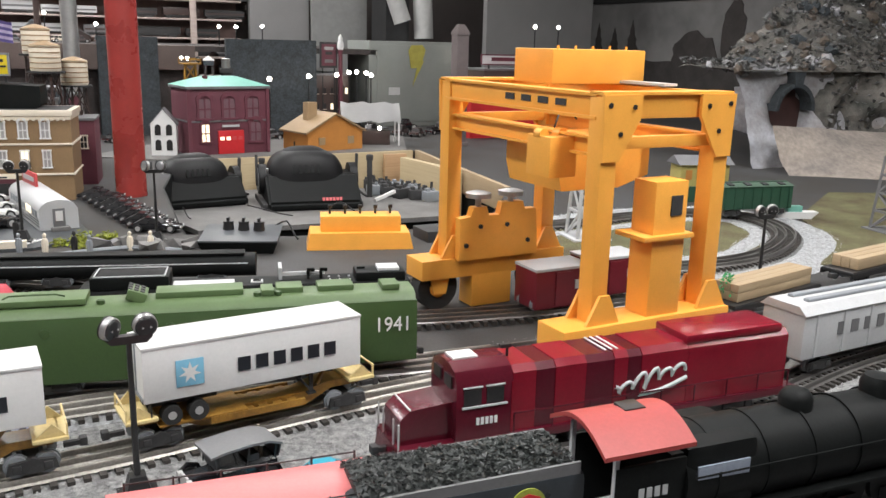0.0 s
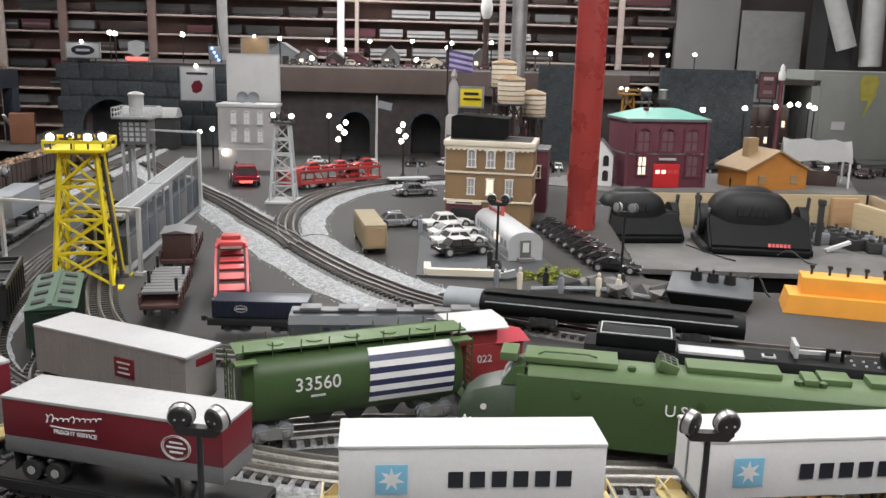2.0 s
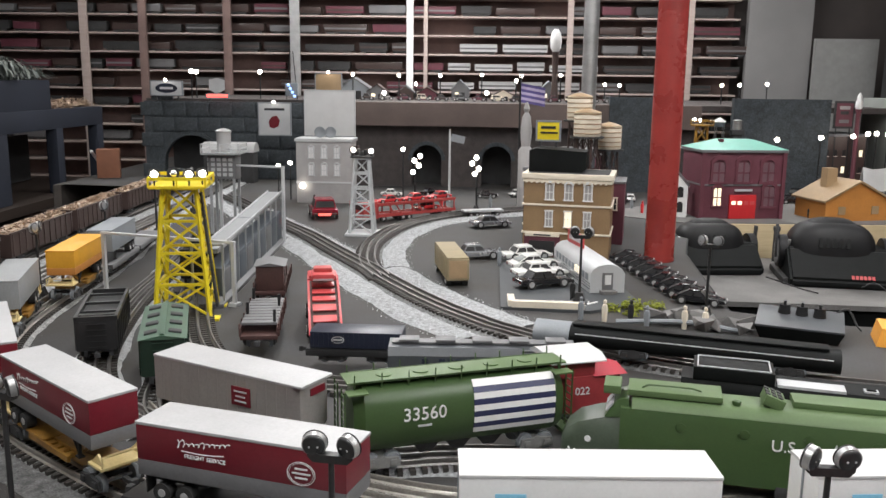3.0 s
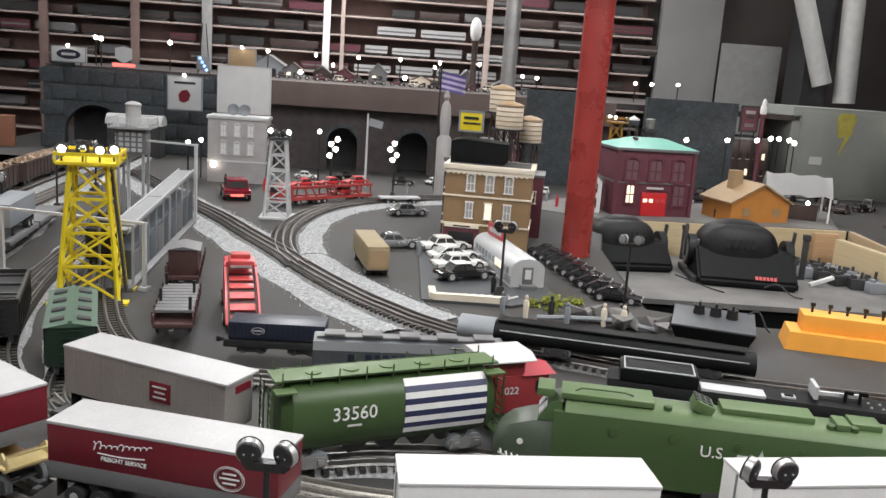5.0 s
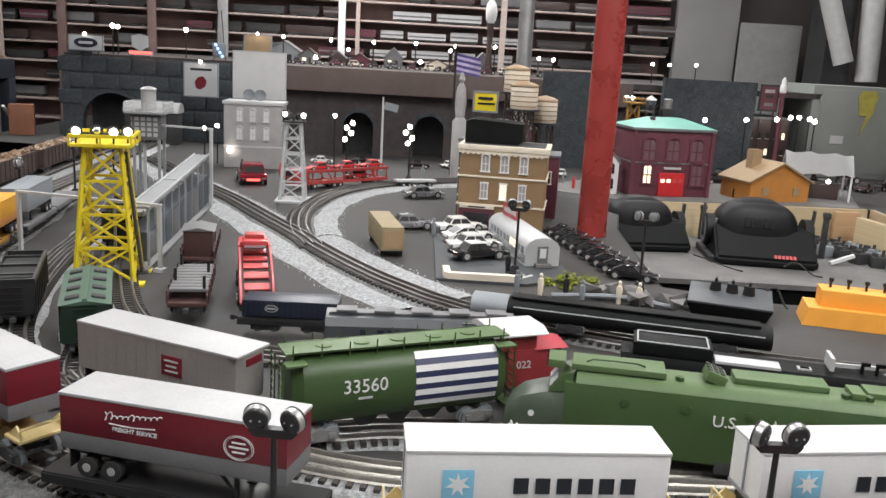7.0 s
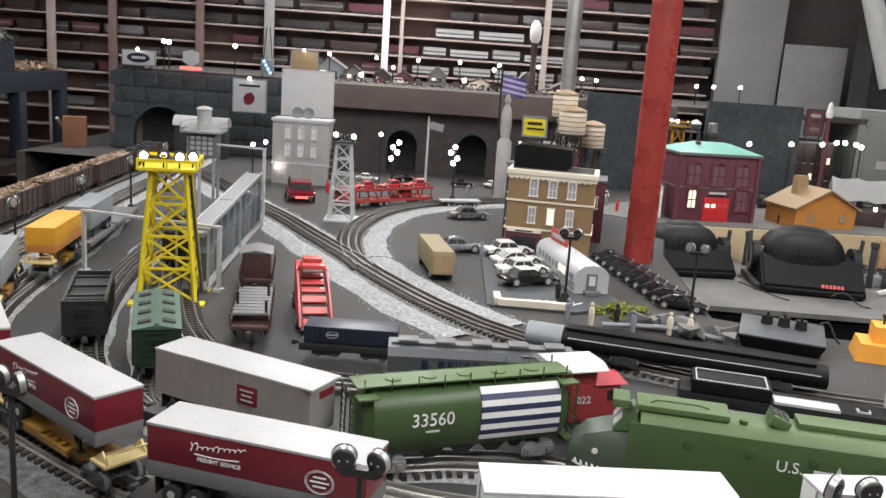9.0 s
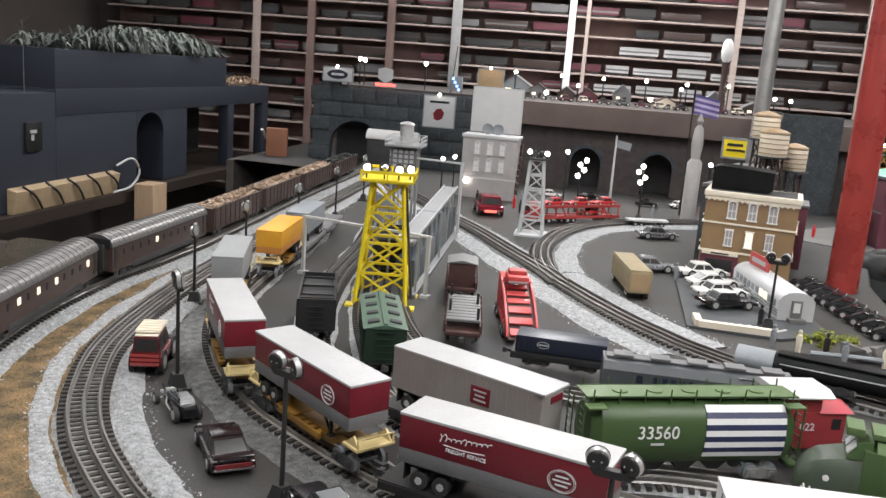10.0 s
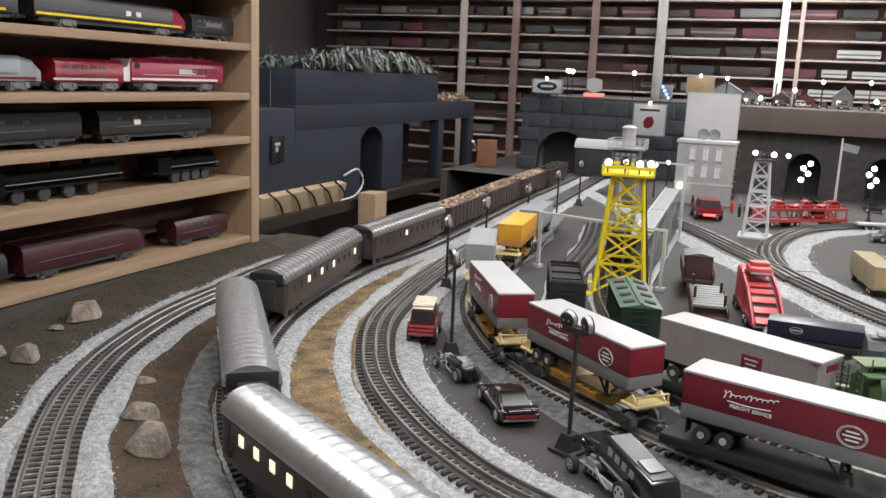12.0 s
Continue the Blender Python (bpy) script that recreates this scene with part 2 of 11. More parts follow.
M_EARTH = mat("brown_earth", (0.085, 0.052, 0.033), 0.95, coarse=22, fine=300, bump=1.0, vary=0.4, second=(0.06, 0.045, 0.025), depth=0.004)

# ---------------------------------------------------------------- helpers
def mesh():
    return bmesh.new()


def box(bm, c, s, rot=(0, 0, 0), bev=0.0):
    m = Matrix.LocRotScale(c, Euler([radians(a) for a in rot]), s)
    made = bmesh.ops.create_cube(bm, size=1.0, matrix=m)["verts"]
    if bev:
        edges = list({e for v in made for e in v.link_edges})
        bmesh.ops.bevel(bm, geom=edges, offset=bev, segments=2, profile=0.6, affect="EDGES", clamp_overlap=True)
    return bm


def aim(p0, p1):
    d = Vector(p1) - Vector(p0)
    return Matrix.Translation((Vector(p0) + Vector(p1)) / 2) @ d.to_track_quat("Z", "Y").to_matrix().to_4x4(), d.length


def cyl(bm, p0, p1, r, r2=None, n=12):
    m, long = aim(p0, p1)
    bmesh.ops.create_cone(bm, cap_ends=True, segments=n, radius1=r, radius2=r if r2 is None else r2, depth=long, matrix=m)
    return bm


def bar(bm, p0, p1, w, h):
    m, long = aim(p0, p1)
    bmesh.ops.create_cube(bm, size=1.0, matrix=m @ Matrix.Diagonal((w, h, long, 1)))
    return bm


def ball(bm, c, r, n=10, squash=1.0):
    m = Matrix.Translation(c) @ Matrix.Diagonal((1, 1, squash, 1))
    bmesh.ops.create_uvsphere(bm, u_segments=n, v_segments=max(4, n * 2 // 3), radius=r, matrix=m)
    return bm


def prism(bm, pts, lo, hi, axis="y"):
    """A flat outline carried from lo to hi along an axis; the outline lies in the other two axes."""
    def at(a, b, c):
        return {"y": (a, c, b), "x": (c, a, b), "z": (a, b, c)}[axis]
    first = [bm.verts.new(at(a, b, lo)) for a, b in pts]
    last = [bm.verts.new(at(a, b, hi)) for a, b in pts]
    faces = [bm.faces.new(first), bm.faces.new(last)]
    for i in range(len(pts)):
        j = (i + 1) % len(pts)
        faces.append(bm.faces.new((first[i], first[j], last[j], last[i])))
    bmesh.ops.recalc_face_normals(bm, faces=faces)
    return bm


def lathe(bm, profile, c=(0, 0, 0), n=16):
    rings = []
    for r, z in profile:
        rings.append([bm.verts.new((c[0] + r * math.cos(2 * math.pi * k / n), c[1] + r * math.sin(2 * math.pi * k / n), c[2] + z)) for k in range(n)])
    for a, b in zip(rings, rings[1:]):
        for k in range(n):
            bm.faces.new((a[k], a[(k + 1) % n], b[(k + 1) % n], b[k]))
    bm.faces.new(rings[0][::-1])
    bm.faces.new(rings[-1])
    return bm


def spline(points, step=0.02):
    """Even steps along a smooth curve through the points."""
    p = [Vector((*q, 0)) if len(q) == 2 else Vector(q) for q in points]
    p = [2 * p[0] - p[1], *p, 2 * p[-1] - p[-2]]
    dense = []
    for a, b, c, d in zip(p, p[1:], p[2:], p[3:]):
        for k in range(40):
            t = k / 40
            dense.append(0.5 * (2 * b + (c - a) * t + (2 * a - 5 * b + 4 * c - d) * t * t + (3 * b - a - 3 * c + d) * t ** 3))
    dense.append(p[-2])
    out, left = [dense[0]], step
    for a, b in zip(dense, dense[1:]):
        gap = (b - a).length
        while gap >= left:
            a = a + (b - a) * (left / gap)
            out.append(a.copy())
            gap, left = (b - a).length, step
        left -= gap
    return out


def ways(path):
    """Unit direction and left normal at each point of a path."""
    got = []
    for i in range(len(path)):
        d = path[min(i + 1, len(path) - 1)] - path[max(i - 1, 0)]
        d.z = 0
        d.normalize()
        got.append((d, Vector((-d.y, d.x, 0))))
    return got


def sweep(bm, path, profile, closed=True, cap=True):
    """Carry a cross-section of (left, up) pairs along a path."""
    rings = []
    for p, (_, n) in zip(path, ways(path)):
        rings.append([bm.verts.new(p + n * a + Vector((0, 0, b))) for a, b in profile])
    m = len(profile)
    for a, b in zip(rings, rings[1:]):
        for k in range(m if closed else m - 1):
            bm.faces.new((a[k], b[k], b[(k + 1) % m], a[(k + 1) % m]))
    if closed and cap:
        bm.faces.new(rings[0])
        bm.faces.new(rings[-1][::-1])
    bmesh.ops.recalc_face_normals(bm, faces=bm.faces)
    return bm


def tube(bm, points, r, n=6, step=0.01):
    """A round wire through points in space."""
    path = spline(points, step)
    ring_of = [(r * math.cos(2 * math.pi * k / n), r * math.sin(2 * math.pi * k / n)) for k in range(n)]
    rings = []
    for i, p in enumerate(path):
        d = (path[min(i + 1, len(path) - 1)] - path[max(i - 1, 0)]).normalized()
        side = d.orthogonal().normalized() if abs(d.z) > 0.95 else d.cross(Vector((0, 0, 1))).normalized()
        up = side.cross(d)
        rings.append([bm.verts.new(p + side * a + up * b) for a, b in ring_of])
    for a, b in zip(rings, rings[1:]):
        for k in range(n):
            bm.faces.new((a[k], a[(k + 1) % n], b[(k + 1) % n], b[k]))
    bmesh.ops.recalc_face_normals(bm, faces=bm.faces)
    return bm


def finish(bm, name, material, smooth=True):
    me = bpy.data.meshes.new(name)
    bm.to_mesh(me)
    bm.free()
    for one in material if isinstance(material, (list, tuple)) else [material]:
        me.materials.append(one)
    if smooth:
        me.shade_smooth()
        me.set_sharp_from_angle(angle=radians(38))
    return me


def part(name, bm, material, parent, label="", at=None, smooth=True):
    """A bmesh (or a ready mesh) as one object under a thing or a part."""
    ob = new(name, finish(bm, name, material, smooth) if isinstance(bm, bmesh.types.BMesh) else bm)
    ob.parent = parent
    if at is not None:
        ob.matrix_basis = at
    return tagged(ob, label)


def thing(name, label, category, at, group="", kind=""):
    ob = new(name)
    ob.empty_display_size = 0.02
    ob.matrix_basis = at
    return tagged(ob, label, category, group, kind)


def solid(name, bm, material, label, category, at=None, group="", kind="", smooth=True):
    ob = new(name, finish(bm, name, material, smooth))
    if at is not None:
        ob.matrix_basis = at
    return tagged(ob, label, category, group, kind)


def lettering(text, size, depth=0.0004, squeeze=1.0):
    """A mesh of raised writing, centred, flat in x and y."""
    curve = bpy.data.curves.new("writing", "FONT")
    curve.body, curve.size, curve.extrude, curve.align_x, curve.align_y = text, size, depth, "CENTER", "CENTER"
    curve.resolution_u = 3
    temp = new("writing", curve)
    bpy.context.view_layer.update()
    me = bpy.data.meshes.new_from_object(temp.evaluated_get(bpy.context.evaluated_depsgraph_get()))
    bpy.data.objects.remove(temp)
    bpy.data.curves.remove(curve)
    me.transform(Matrix.Diagonal((squeeze, 1, 1, 1)))
    return me


def write(name, text, size, material, parent, at, depth=0.0004, squeeze=1.0, label=""):
    me = lettering(text, size, depth, squeeze)
    me.materials.append(material)
    return part(name, me, None, parent, label, at)


def scatter(bm, spots, size, seed=1):
    """Small angular grains at the spots."""
    rng = random.Random(seed)
    for p in spots:
        s = size * rng.uniform(0.5, 1.3)
        c = Vector(p)
        v = [bm.verts.new(c + Vector((rng.uniform(-1, 1), rng.uniform(-1, 1), rng.uniform(-0.3, 1))) * s) for _ in range(4)]
        for tri in ((0, 1, 2), (0, 1, 3), (1, 2, 3), (0, 2, 3)):
            bm.faces.new([v[k] for k in tri])
    return bm


def on(x, y, z=0.0, turn=0.0):
    return pose(x, y, z, 0, 0, turn)

# ---------------------------------------------------------------- the layout's ground, tracks and gravel
PIT = [(-0.472, 1.559), (-0.282, 1.580), (-0.080, 1.680), (0.060, 1.745), (0.105, 2.190), (-0.205, 2.890), (-0.830, 2.440), (-0.700, 2.020), (-0.505, 1.620)]


def ground():
    """The table top with an open pit in it."""
    bm = mesh()
    edge = [tuple(room(u, v)) for u, v in ((-1.58, -1.3), (3.2, -1.3), (3.2, 4.55), (-1.58, 4.55), (-1.58, 3.2), (-1.14, 3.15), (-1.14, 1.6), (-1.58, 1.55))]
    edges = []
    for loop in (edge, [(x, y, 0) for x, y in PIT]):
        ring = [bm.verts.new(p) for p in loop]
        edges += [bm.edges.new((a, b)) for a, b in zip(ring, ring[1:] + ring[:1])]
    bmesh.ops.triangle_fill(bm, edges=edges, use_beauty=True, normal=(0, 0, 1))
    solid("ground", bm, M_ASPHALT, "dark grey painted layout table top", "ground", kind="structure", smooth=False)


ground()

TRACK_A = [(-2.25, 2.05), (-1.98, 1.90), (-1.72, 1.752), (-1.543, 1.66), (-1.353, 1.545), (-1.176, 1.44), (-1.066, 1.37), (-0.962, 1.31), (-0.869, 1.262), (-0.795, 1.232), (-0.727, 1.208), (-0.60, 1.19), (-0.35, 1.21), (0.0, 1.32)]
TRACK_B = [(-1.10, 1.385), (-1.19, 1.46), (-1.285, 1.575), (-1.36, 1.70), (-1.425, 1.87), (-1.45, 2.03), (-1.42, 2.2), (-1.33, 2.38), (-1.2, 2.55)]
TRACK_C = [(-2.95, 2.92), (-2.5, 2.26), (-2.09, 1.656), (-1.839, 1.275), (-1.62, 0.975), (-1.495, 0.805), (-1.371, 0.65), (-1.241, 0.512), (-1.114, 0.421), (-1.005, 0.366), (-0.90, 0.334), (-0.808, 0.318), (-0.70, 0.318), (-0.5, 0.355), (-0.25, 0.44), (-0.02, 0.545), (0.18, 0.63), (0.45, 0.79), (0.85, 1.06), (1.3, 1.45)]
TRACK_D = [(-3.1, 3.0), (-2.75, 2.46), (-2.48, 2.06), (-2.15, 1.56), (-1.78, 1.03), (-1.66, 0.84), (-1.55, 0.65), (-1.42, 0.48), (-1.27, 0.335), (-1.09, 0.222), (-0.87, 0.148), (-0.63, 0.135), (-0.4, 0.18), (-0.1, 0.31), (0.2, 0.46), (0.5, 0.64), (0.9, 0.92)]
TRACK_E = [(-1.80, 0.80), (-1.64, 0.53), (-1.53, 0.39), (-1.421, 0.255), (-1.29, 0.137), (-1.175, 0.063), (-1.091, 0.023), (-1.0, -0.01), (-0.85, -0.05), (-0.6, -0.07), (-0.3, -0.03)]
TRACK_F = [(-1.80, 1.36), (-1.62, 1.15), (-1.46, 0.93), (-1.335, 0.776), (-1.21, 0.67), (-1.067, 0.591), (-0.95, 0.555), (-0.8415, 0.541), (-0.72, 0.535), (-0.59, 0.545), (-0.46, 0.585), (-0.333, 0.642), (-0.22, 0.716), (-0.118, 0.795), (0.0, 0.885), (0.2, 1.02), (0.5, 1.18), (0.9, 1.42)]
TRACK_G = [(-1.32, 1.08), (-1.15, 0.91), (-0.985, 0.775), (-0.87, 0.675), (-0.716, 0.655), (-0.60, 0.715), (-0.537, 0.77), (-0.45, 0.82), (-0.35, 0.842), (-0.195, 0.885), (0.0, 0.955), (0.2, 1.06)]
TRACK_H = [(-1.5, 1.3), (-1.3, 1.1), (-1.05, 0.89), (-0.9, 0.828), (-0.77, 0.866), (-0.62, 0.935), (-0.47, 0.985), (-0.33, 1.02), (-0.1, 1.09), (0.15, 1.18), (0.5, 1.36)]
TRACK_J = [(-0.015, 0.716), (0.10, 0.775), (0.208, 0.831), (0.34, 0.905), (0.5, 1.05), (0.75, 1.225), (1.0, 1.38)]
TRACK_L = [(-1.75, 1.5), (-1.55, 1.27), (-1.36, 1.02), (-1.18, 0.823), (-1.06, 0.72), (-0.95, 0.665), (-0.84, 0.645)]
TRACK_M = [(-0.90, 0.70), (-0.80, 0.664), (-0.716, 0.652), (-0.60, 0.660), (-0.47, 0.695), (-0.33, 0.783), (-0.22, 0.848), (-0.08, 0.918), (0.10, 1.01)]
TRACK_K = [(0.05, 1.66), (0.2, 1.745), (0.36, 1.86), (0.5, 1.93), (0.6, 1.90), (0.635, 1.79), (0.6, 1.66), (0.5, 1.52), (0.3, 1.40)]


def track(name, points, label, ties=M_TIE, lift=0.0, rails=M_RAIL):
    path = spline([(x, y, lift) for x, y in points], 0.012)
    top = thing(name, label, "railway track", on(0, 0), group="railway tracks", kind="structure")
    for side in (-0.0165, 0.0, 0.0165):
        w = 0.0016
        bm = sweep(mesh(), path, [(side - w * 1.7, 0.0065), (side + w * 1.7, 0.0065), (side + w * 0.6, 0.0085), (side + w, 0.0115), (side + w * 0.7, 0.0132), (side - w * 0.7, 0.0132), (side - w, 0.0115), (side - w * 0.6, 0.0085)])
        part("rail", bm, rails, top)
    verts, faces = [], []
    for p, (d, n) in zip(path, ways(path)):
        at = len(verts)
        for dz in (0.001, 0.0066):
            for a, b in ((-0.0028, -0.027), (0.0028, -0.027), (0.0028, 0.027), (-0.0028, 0.027)):
                verts.append(p + d * a + n * b + Vector((0, 0, dz)))
        faces += [[at + k for k in q] for q in ((4, 5, 6, 7), (0, 1, 5, 4), (1, 2, 6, 5), (2, 3, 7, 6), (3, 0, 4, 7))]
    me = bpy.data.meshes.new("ties")
    me.from_pydata(verts, [], faces)
    me.materials.append(ties)
    part("ties", me, None, top, "row of dark sleepers")["kind"] = "stuff"
    return top


M_MIDGRAVEL = mat("mid_grey_gravel", (0.42, 0.422, 0.42), 0.9, coarse=150, fine=900, bump=1.0, vary=0.5, depth=0.003)


def grain_mesh(spots, size, seed, material):
    """Many tiny angular grains in one mesh."""
    rng = random.Random(seed)
    verts, faces = [], []
    for c in spots:
        s = size * rng.uniform(0.5, 1.3)
        k = len(verts)
        verts += [c + Vector((rng.uniform(-1, 1), rng.uniform(-1, 1), rng.uniform(-0.3, 1))) * s for _ in range(4)]
        faces += [(k, k + 1, k + 2), (k, k + 1, k + 3), (k + 1, k + 2, k + 3), (k, k + 2, k + 3)]
    me = bpy.data.meshes.new("grains")
    me.from_pydata(verts, [], faces)
    me.materials.append(material)
    return me


def gravel(name, points, left, right, material=M_GRAVEL, label="pale grey loose gravel beside the rails", seed=1, height=0.004, grains=True):
    """A raised ragged band of gravel along a path, from left to right of it."""
    path = spline(points, 0.012)
    rng = random.Random(seed)
    pale = material is M_GRAVEL
    verts, faces, spots = [], [], []
    across = max(5, int(abs(left - right) / 0.009))
    for i, (p, (d, n)) in enumerate(zip(path, ways(path))):
        la = left + 0.009 * noise.noise((i * 0.11, seed, 0)) + 0.003 * noise.noise((i * 0.6, seed, 3))
        ra = right + 0.009 * noise.noise((i * 0.11, seed + 9, 0)) + 0.003 * noise.noise((i * 0.6, seed + 9, 3))
        for k in range(across + 1):
            f = k / across
            edge = min(1, 4 * min(f, 1 - f))
            q = p + n * (la + (ra - la) * f)
            z = 0.0004 + edge * (height + 0.0008 * noise.noise(q * 120))
            q = q + Vector((0, 0, z))
            verts.append(q)
            for _ in range(5 if pale or material is M_MIDGRAVEL else 2):
                spread = 0.012 if f in (0.0, 1.0) else 0.006
                spots.append(q + Vector((rng.uniform(-spread, spread), rng.uniform(-spread, spread), 0.0)))
    for i in range(len(path) - 1):
        for k in range(across):
            a = i * (across + 1) + k
            faces.append((a, a + across + 1, a + across + 2, a + 1))
    me = bpy.data.meshes.new(name)
    me.from_pydata(verts, [], faces)
    me.materials.append(material)
    me.shade_smooth()
    ob = new(name, me)
    tagged(ob, label, "gravel", kind="stuff")
    if grains:
        part("grains", grain_mesh(spots, 0.0017, seed, M_STONES if pale else material), None, ob)["kind"] = "stuff"


def patch(name, outline, z, material, label, category, kind="structure", seed=1, thick=0.004):
    """A thin sheet with a slightly uneven outline lying on the ground."""
    pts = spline([*outline, outline[0]], 0.03)
    bm = mesh()
    prism(bm, [(p.x + 0.004 * noise.noise((k * 0.7, seed, 1)), p.y + 0.004 * noise.noise((k * 0.7, seed, 5))) for k, p in enumerate(pts[:-1])], z, z + thick, "z")
    bmesh.ops.triangulate(bm, faces=bm.faces)
    solid(name, bm, material, label, category, kind=kind, smooth=False)


for n, (pts, label) in enumerate(((TRACK_A, "curved three-rail track across the yard"), (TRACK_B, "three-rail branch track round the square"), (TRACK_C, "three-rail curve beside the model road"), (TRACK_D, "three-rail main line under the passenger train"), (TRACK_E, "three-rail outer curve below the shelves"), (TRACK_F, "three-rail siding under the trailer train"), (TRACK_G, "three-rail siding under the olive engine"), (TRACK_H, "three-rail siding behind the olive engine"), (TRACK_J, "three-rail siding under the red engine"), (TRACK_K, "three-rail loop near the plaster mountain"), (TRACK_L, "three-rail siding under the black hopper"), (TRACK_M, "three-rail siding between the trailers and the olive engine"))):
    track("track", pts, label, rails=M_RAILGLINT if pts in (TRACK_F, TRACK_M) else M_RAIL)

for n, (pts, bed) in enumerate(((TRACK_A, M_DARKGRAVEL), (TRACK_B, M_DARKGRAVEL), (TRACK_C, M_MIDGRAVEL), (TRACK_D, M_MIDGRAVEL), (TRACK_E, M_MIDGRAVEL), (TRACK_F, M_MIDGRAVEL), (TRACK_G, M_GRAVEL), (TRACK_J, M_MIDGRAVEL), (TRACK_L, M_GRAVEL), (TRACK_M, M_GRAVEL), (TRACK_K, M_DARKGRAVEL))):
    gravel("track_bed", pts, 0.034, -0.034, bed, seed=40 + n, height=0.0046, grains=False, label="grey gravel bed between the sleepers")
gravel("gravel_bed", TRACK_A[:-3], -0.035, -0.092, seed=1, label="pale gravel border beside the yard curve")
gravel("gravel_bed", TRACK_B[1:], 0.0 - 0.032, -0.085, seed=2, label="pale gravel border inside the branch curve")
gravel("gravel_bed", TRACK_A[5:-3], 0.085, 0.034, seed=12, height=0.003, label="pale gravel beside the yard curve")
gravel("gravel_bed", TRACK_A[1:6], 0.048, 0.030, seed=13, height=0.003, label="narrow pale gravel edge beside the yard track")
gravel("gravel_bed", TRACK_C[:-4], 0.062, 0.030, seed=3, label="pale gravel border inside the road curve")
gravel("gravel_bed", TRACK_C[:-1], -0.030, -0.060, seed=4, label="pale gravel border outside the curve")
gravel("gravel_bed", TRACK_D[:-1], 0.056, 0.030, seed=5, label="pale gravel border along the passenger train")
# Darker gravel stands for the shadow beside the coaches.
gravel("gravel_bed", TRACK_D[6:-3], -0.030, -0.072, M_DARKGRAVEL, seed=6, label="gravel along the passenger train, darkened for its shadow")
gravel("gravel_bed", TRACK_E[1:], 0.058, 0.030, seed=7, label="pale gravel inside the outer curve")
gravel("gravel_bed", TRACK_E, -0.030, -0.056, seed=8, label="pale gravel outside the outer curve")
gravel("gravel_bed", TRACK_F[2:10], 0.03, -0.06, M_DARKGRAVEL, seed=9, height=0.0025, label="grey gravel between the sidings")
gravel("gravel_bed", TRACK_F[9:-1], 0.085, -0.115, M_MIDGRAVEL, seed=33, height=0.003, label="grey gravel between the front sidings")
gravel("gravel_bed", TRACK_J, 0.05, -0.06, M_MIDGRAVEL, seed=10, height=0.0028, label="grey gravel under the siding")
gravel("gravel_bed", TRACK_J[:4], -0.03, -0.12, M_MIDGRAVEL, seed=31, height=0.003, label="mid grey gravel between the front sidings")
gravel("gravel_bed", TRACK_C[13:-3], 0.15, 0.03, M_MIDGRAVEL, seed=32, height=0.003, label="mid grey gravel beside the front siding")
gravel("gravel_bed", TRACK_K, 0.10, 0.03, seed=11, label="pale gravel inside the loop")
gravel("gravel_bed", TRACK_K, -0.03, -0.075, seed=21, label="pale gravel outside the loop")
gravel("turf_band", TRACK_D[3:-4], 0.15, 0.05, M_DIRT, seed=14, height=0.0022, label="tan and brown turf between the two curves")
gravel("dirt_band", TRACK_E, 0.17, 0.045, M_EARTH, seed=15, height=0.0022, label="dark brown earth between the outer curves")
gravel("dirt_band", TRACK_E, -0.05, -0.20, M_MOSS, seed=16, height=0.0012, label="dull green and brown turf below the shelves")

# ---------------------------------------------------------------- the room
def wall_box(name, u0, v0, u1, v1, z0, z1, material, label, category="wall", kind="structure", bev=0.0):
    c = room((u0 + u1) / 2, (v0 + v1) / 2, (z0 + z1) / 2)
    bm = box(mesh(), (0, 0, 0), (abs(u1 - u0), abs(v1 - v0), z1 - z0), bev=bev)
    return solid(name, bm, material, label, category, on(*c, 31.0), kind=kind, smooth=bool(bev))


wall_box("wall_north", -3.3, 4.86, 3.6, 4.96, -0.95, 1.4, M_DIMWALL, "dark painted far wall behind the shelves")
wall_box("wall_west", -3.3, -2.3, -3.2, 4.86, -0.95, 1.4, M_DIMWALL, "dark painted side wall")
wall_box("wall_east", 3.5, -2.3, 3.6, 4.86, -0.95, 1.4, M_DIMWALL, "grey painted side wall")
wall_box("wall_south", -3.3, -2.4, 3.6, -2.3, -0.95, 1.4, M_PAINTWALL, "grey painted wall behind the visitor")
wall_box("floor", -3.3, -2.4, 3.6, 4.96, -1.0, -0.95, M_FLOOR, "grey concrete floor", "floor")
wall_box("ceiling", -3.3, -2.4, 3.6, 4.96, 1.4, 1.45, M_CEIL, "plain pale ceiling", "ceiling")
wall_box("table_edge", -1.17, 1.60, -1.14, 3.17, -0.95, -0.004, M_TARPDARK, "dark side skirt of the layout table", "skirt")
wall_box("table_edge", -1.61, 3.20, -1.58, 4.5, -0.95, -0.004, M_TARPDARK, "dark side skirt of the layout table", "skirt")
wall_box("table_edge", -1.61, -1.33, -1.58, 1.57, -0.95, -0.004, M_TARPDARK, "dark side skirt of the layout table", "skirt")
wall_box("table_skirt", -1.58, -1.33, 3.2, -1.30, -0.95, -0.004, M_TARPDARK, "dark cloth skirt of the layout table", "skirt")
for u, v, sx, sy, watts in LAMPS:
    top = thing("ceiling_lamp", "white fluorescent ceiling lamp", "lamp", on(*room(u, v, 1.4), 31.0), group="ceiling lamps")
    part("housing", box(mesh(), (0, 0, -0.02), (sx + 0.06, sy + 0.06, 0.04), bev=0.006), M_WHITE, top)
    part("diffuser", box(mesh(), (0, 0, -0.047), (sx, sy, 0.012)), M_TUBE, top)


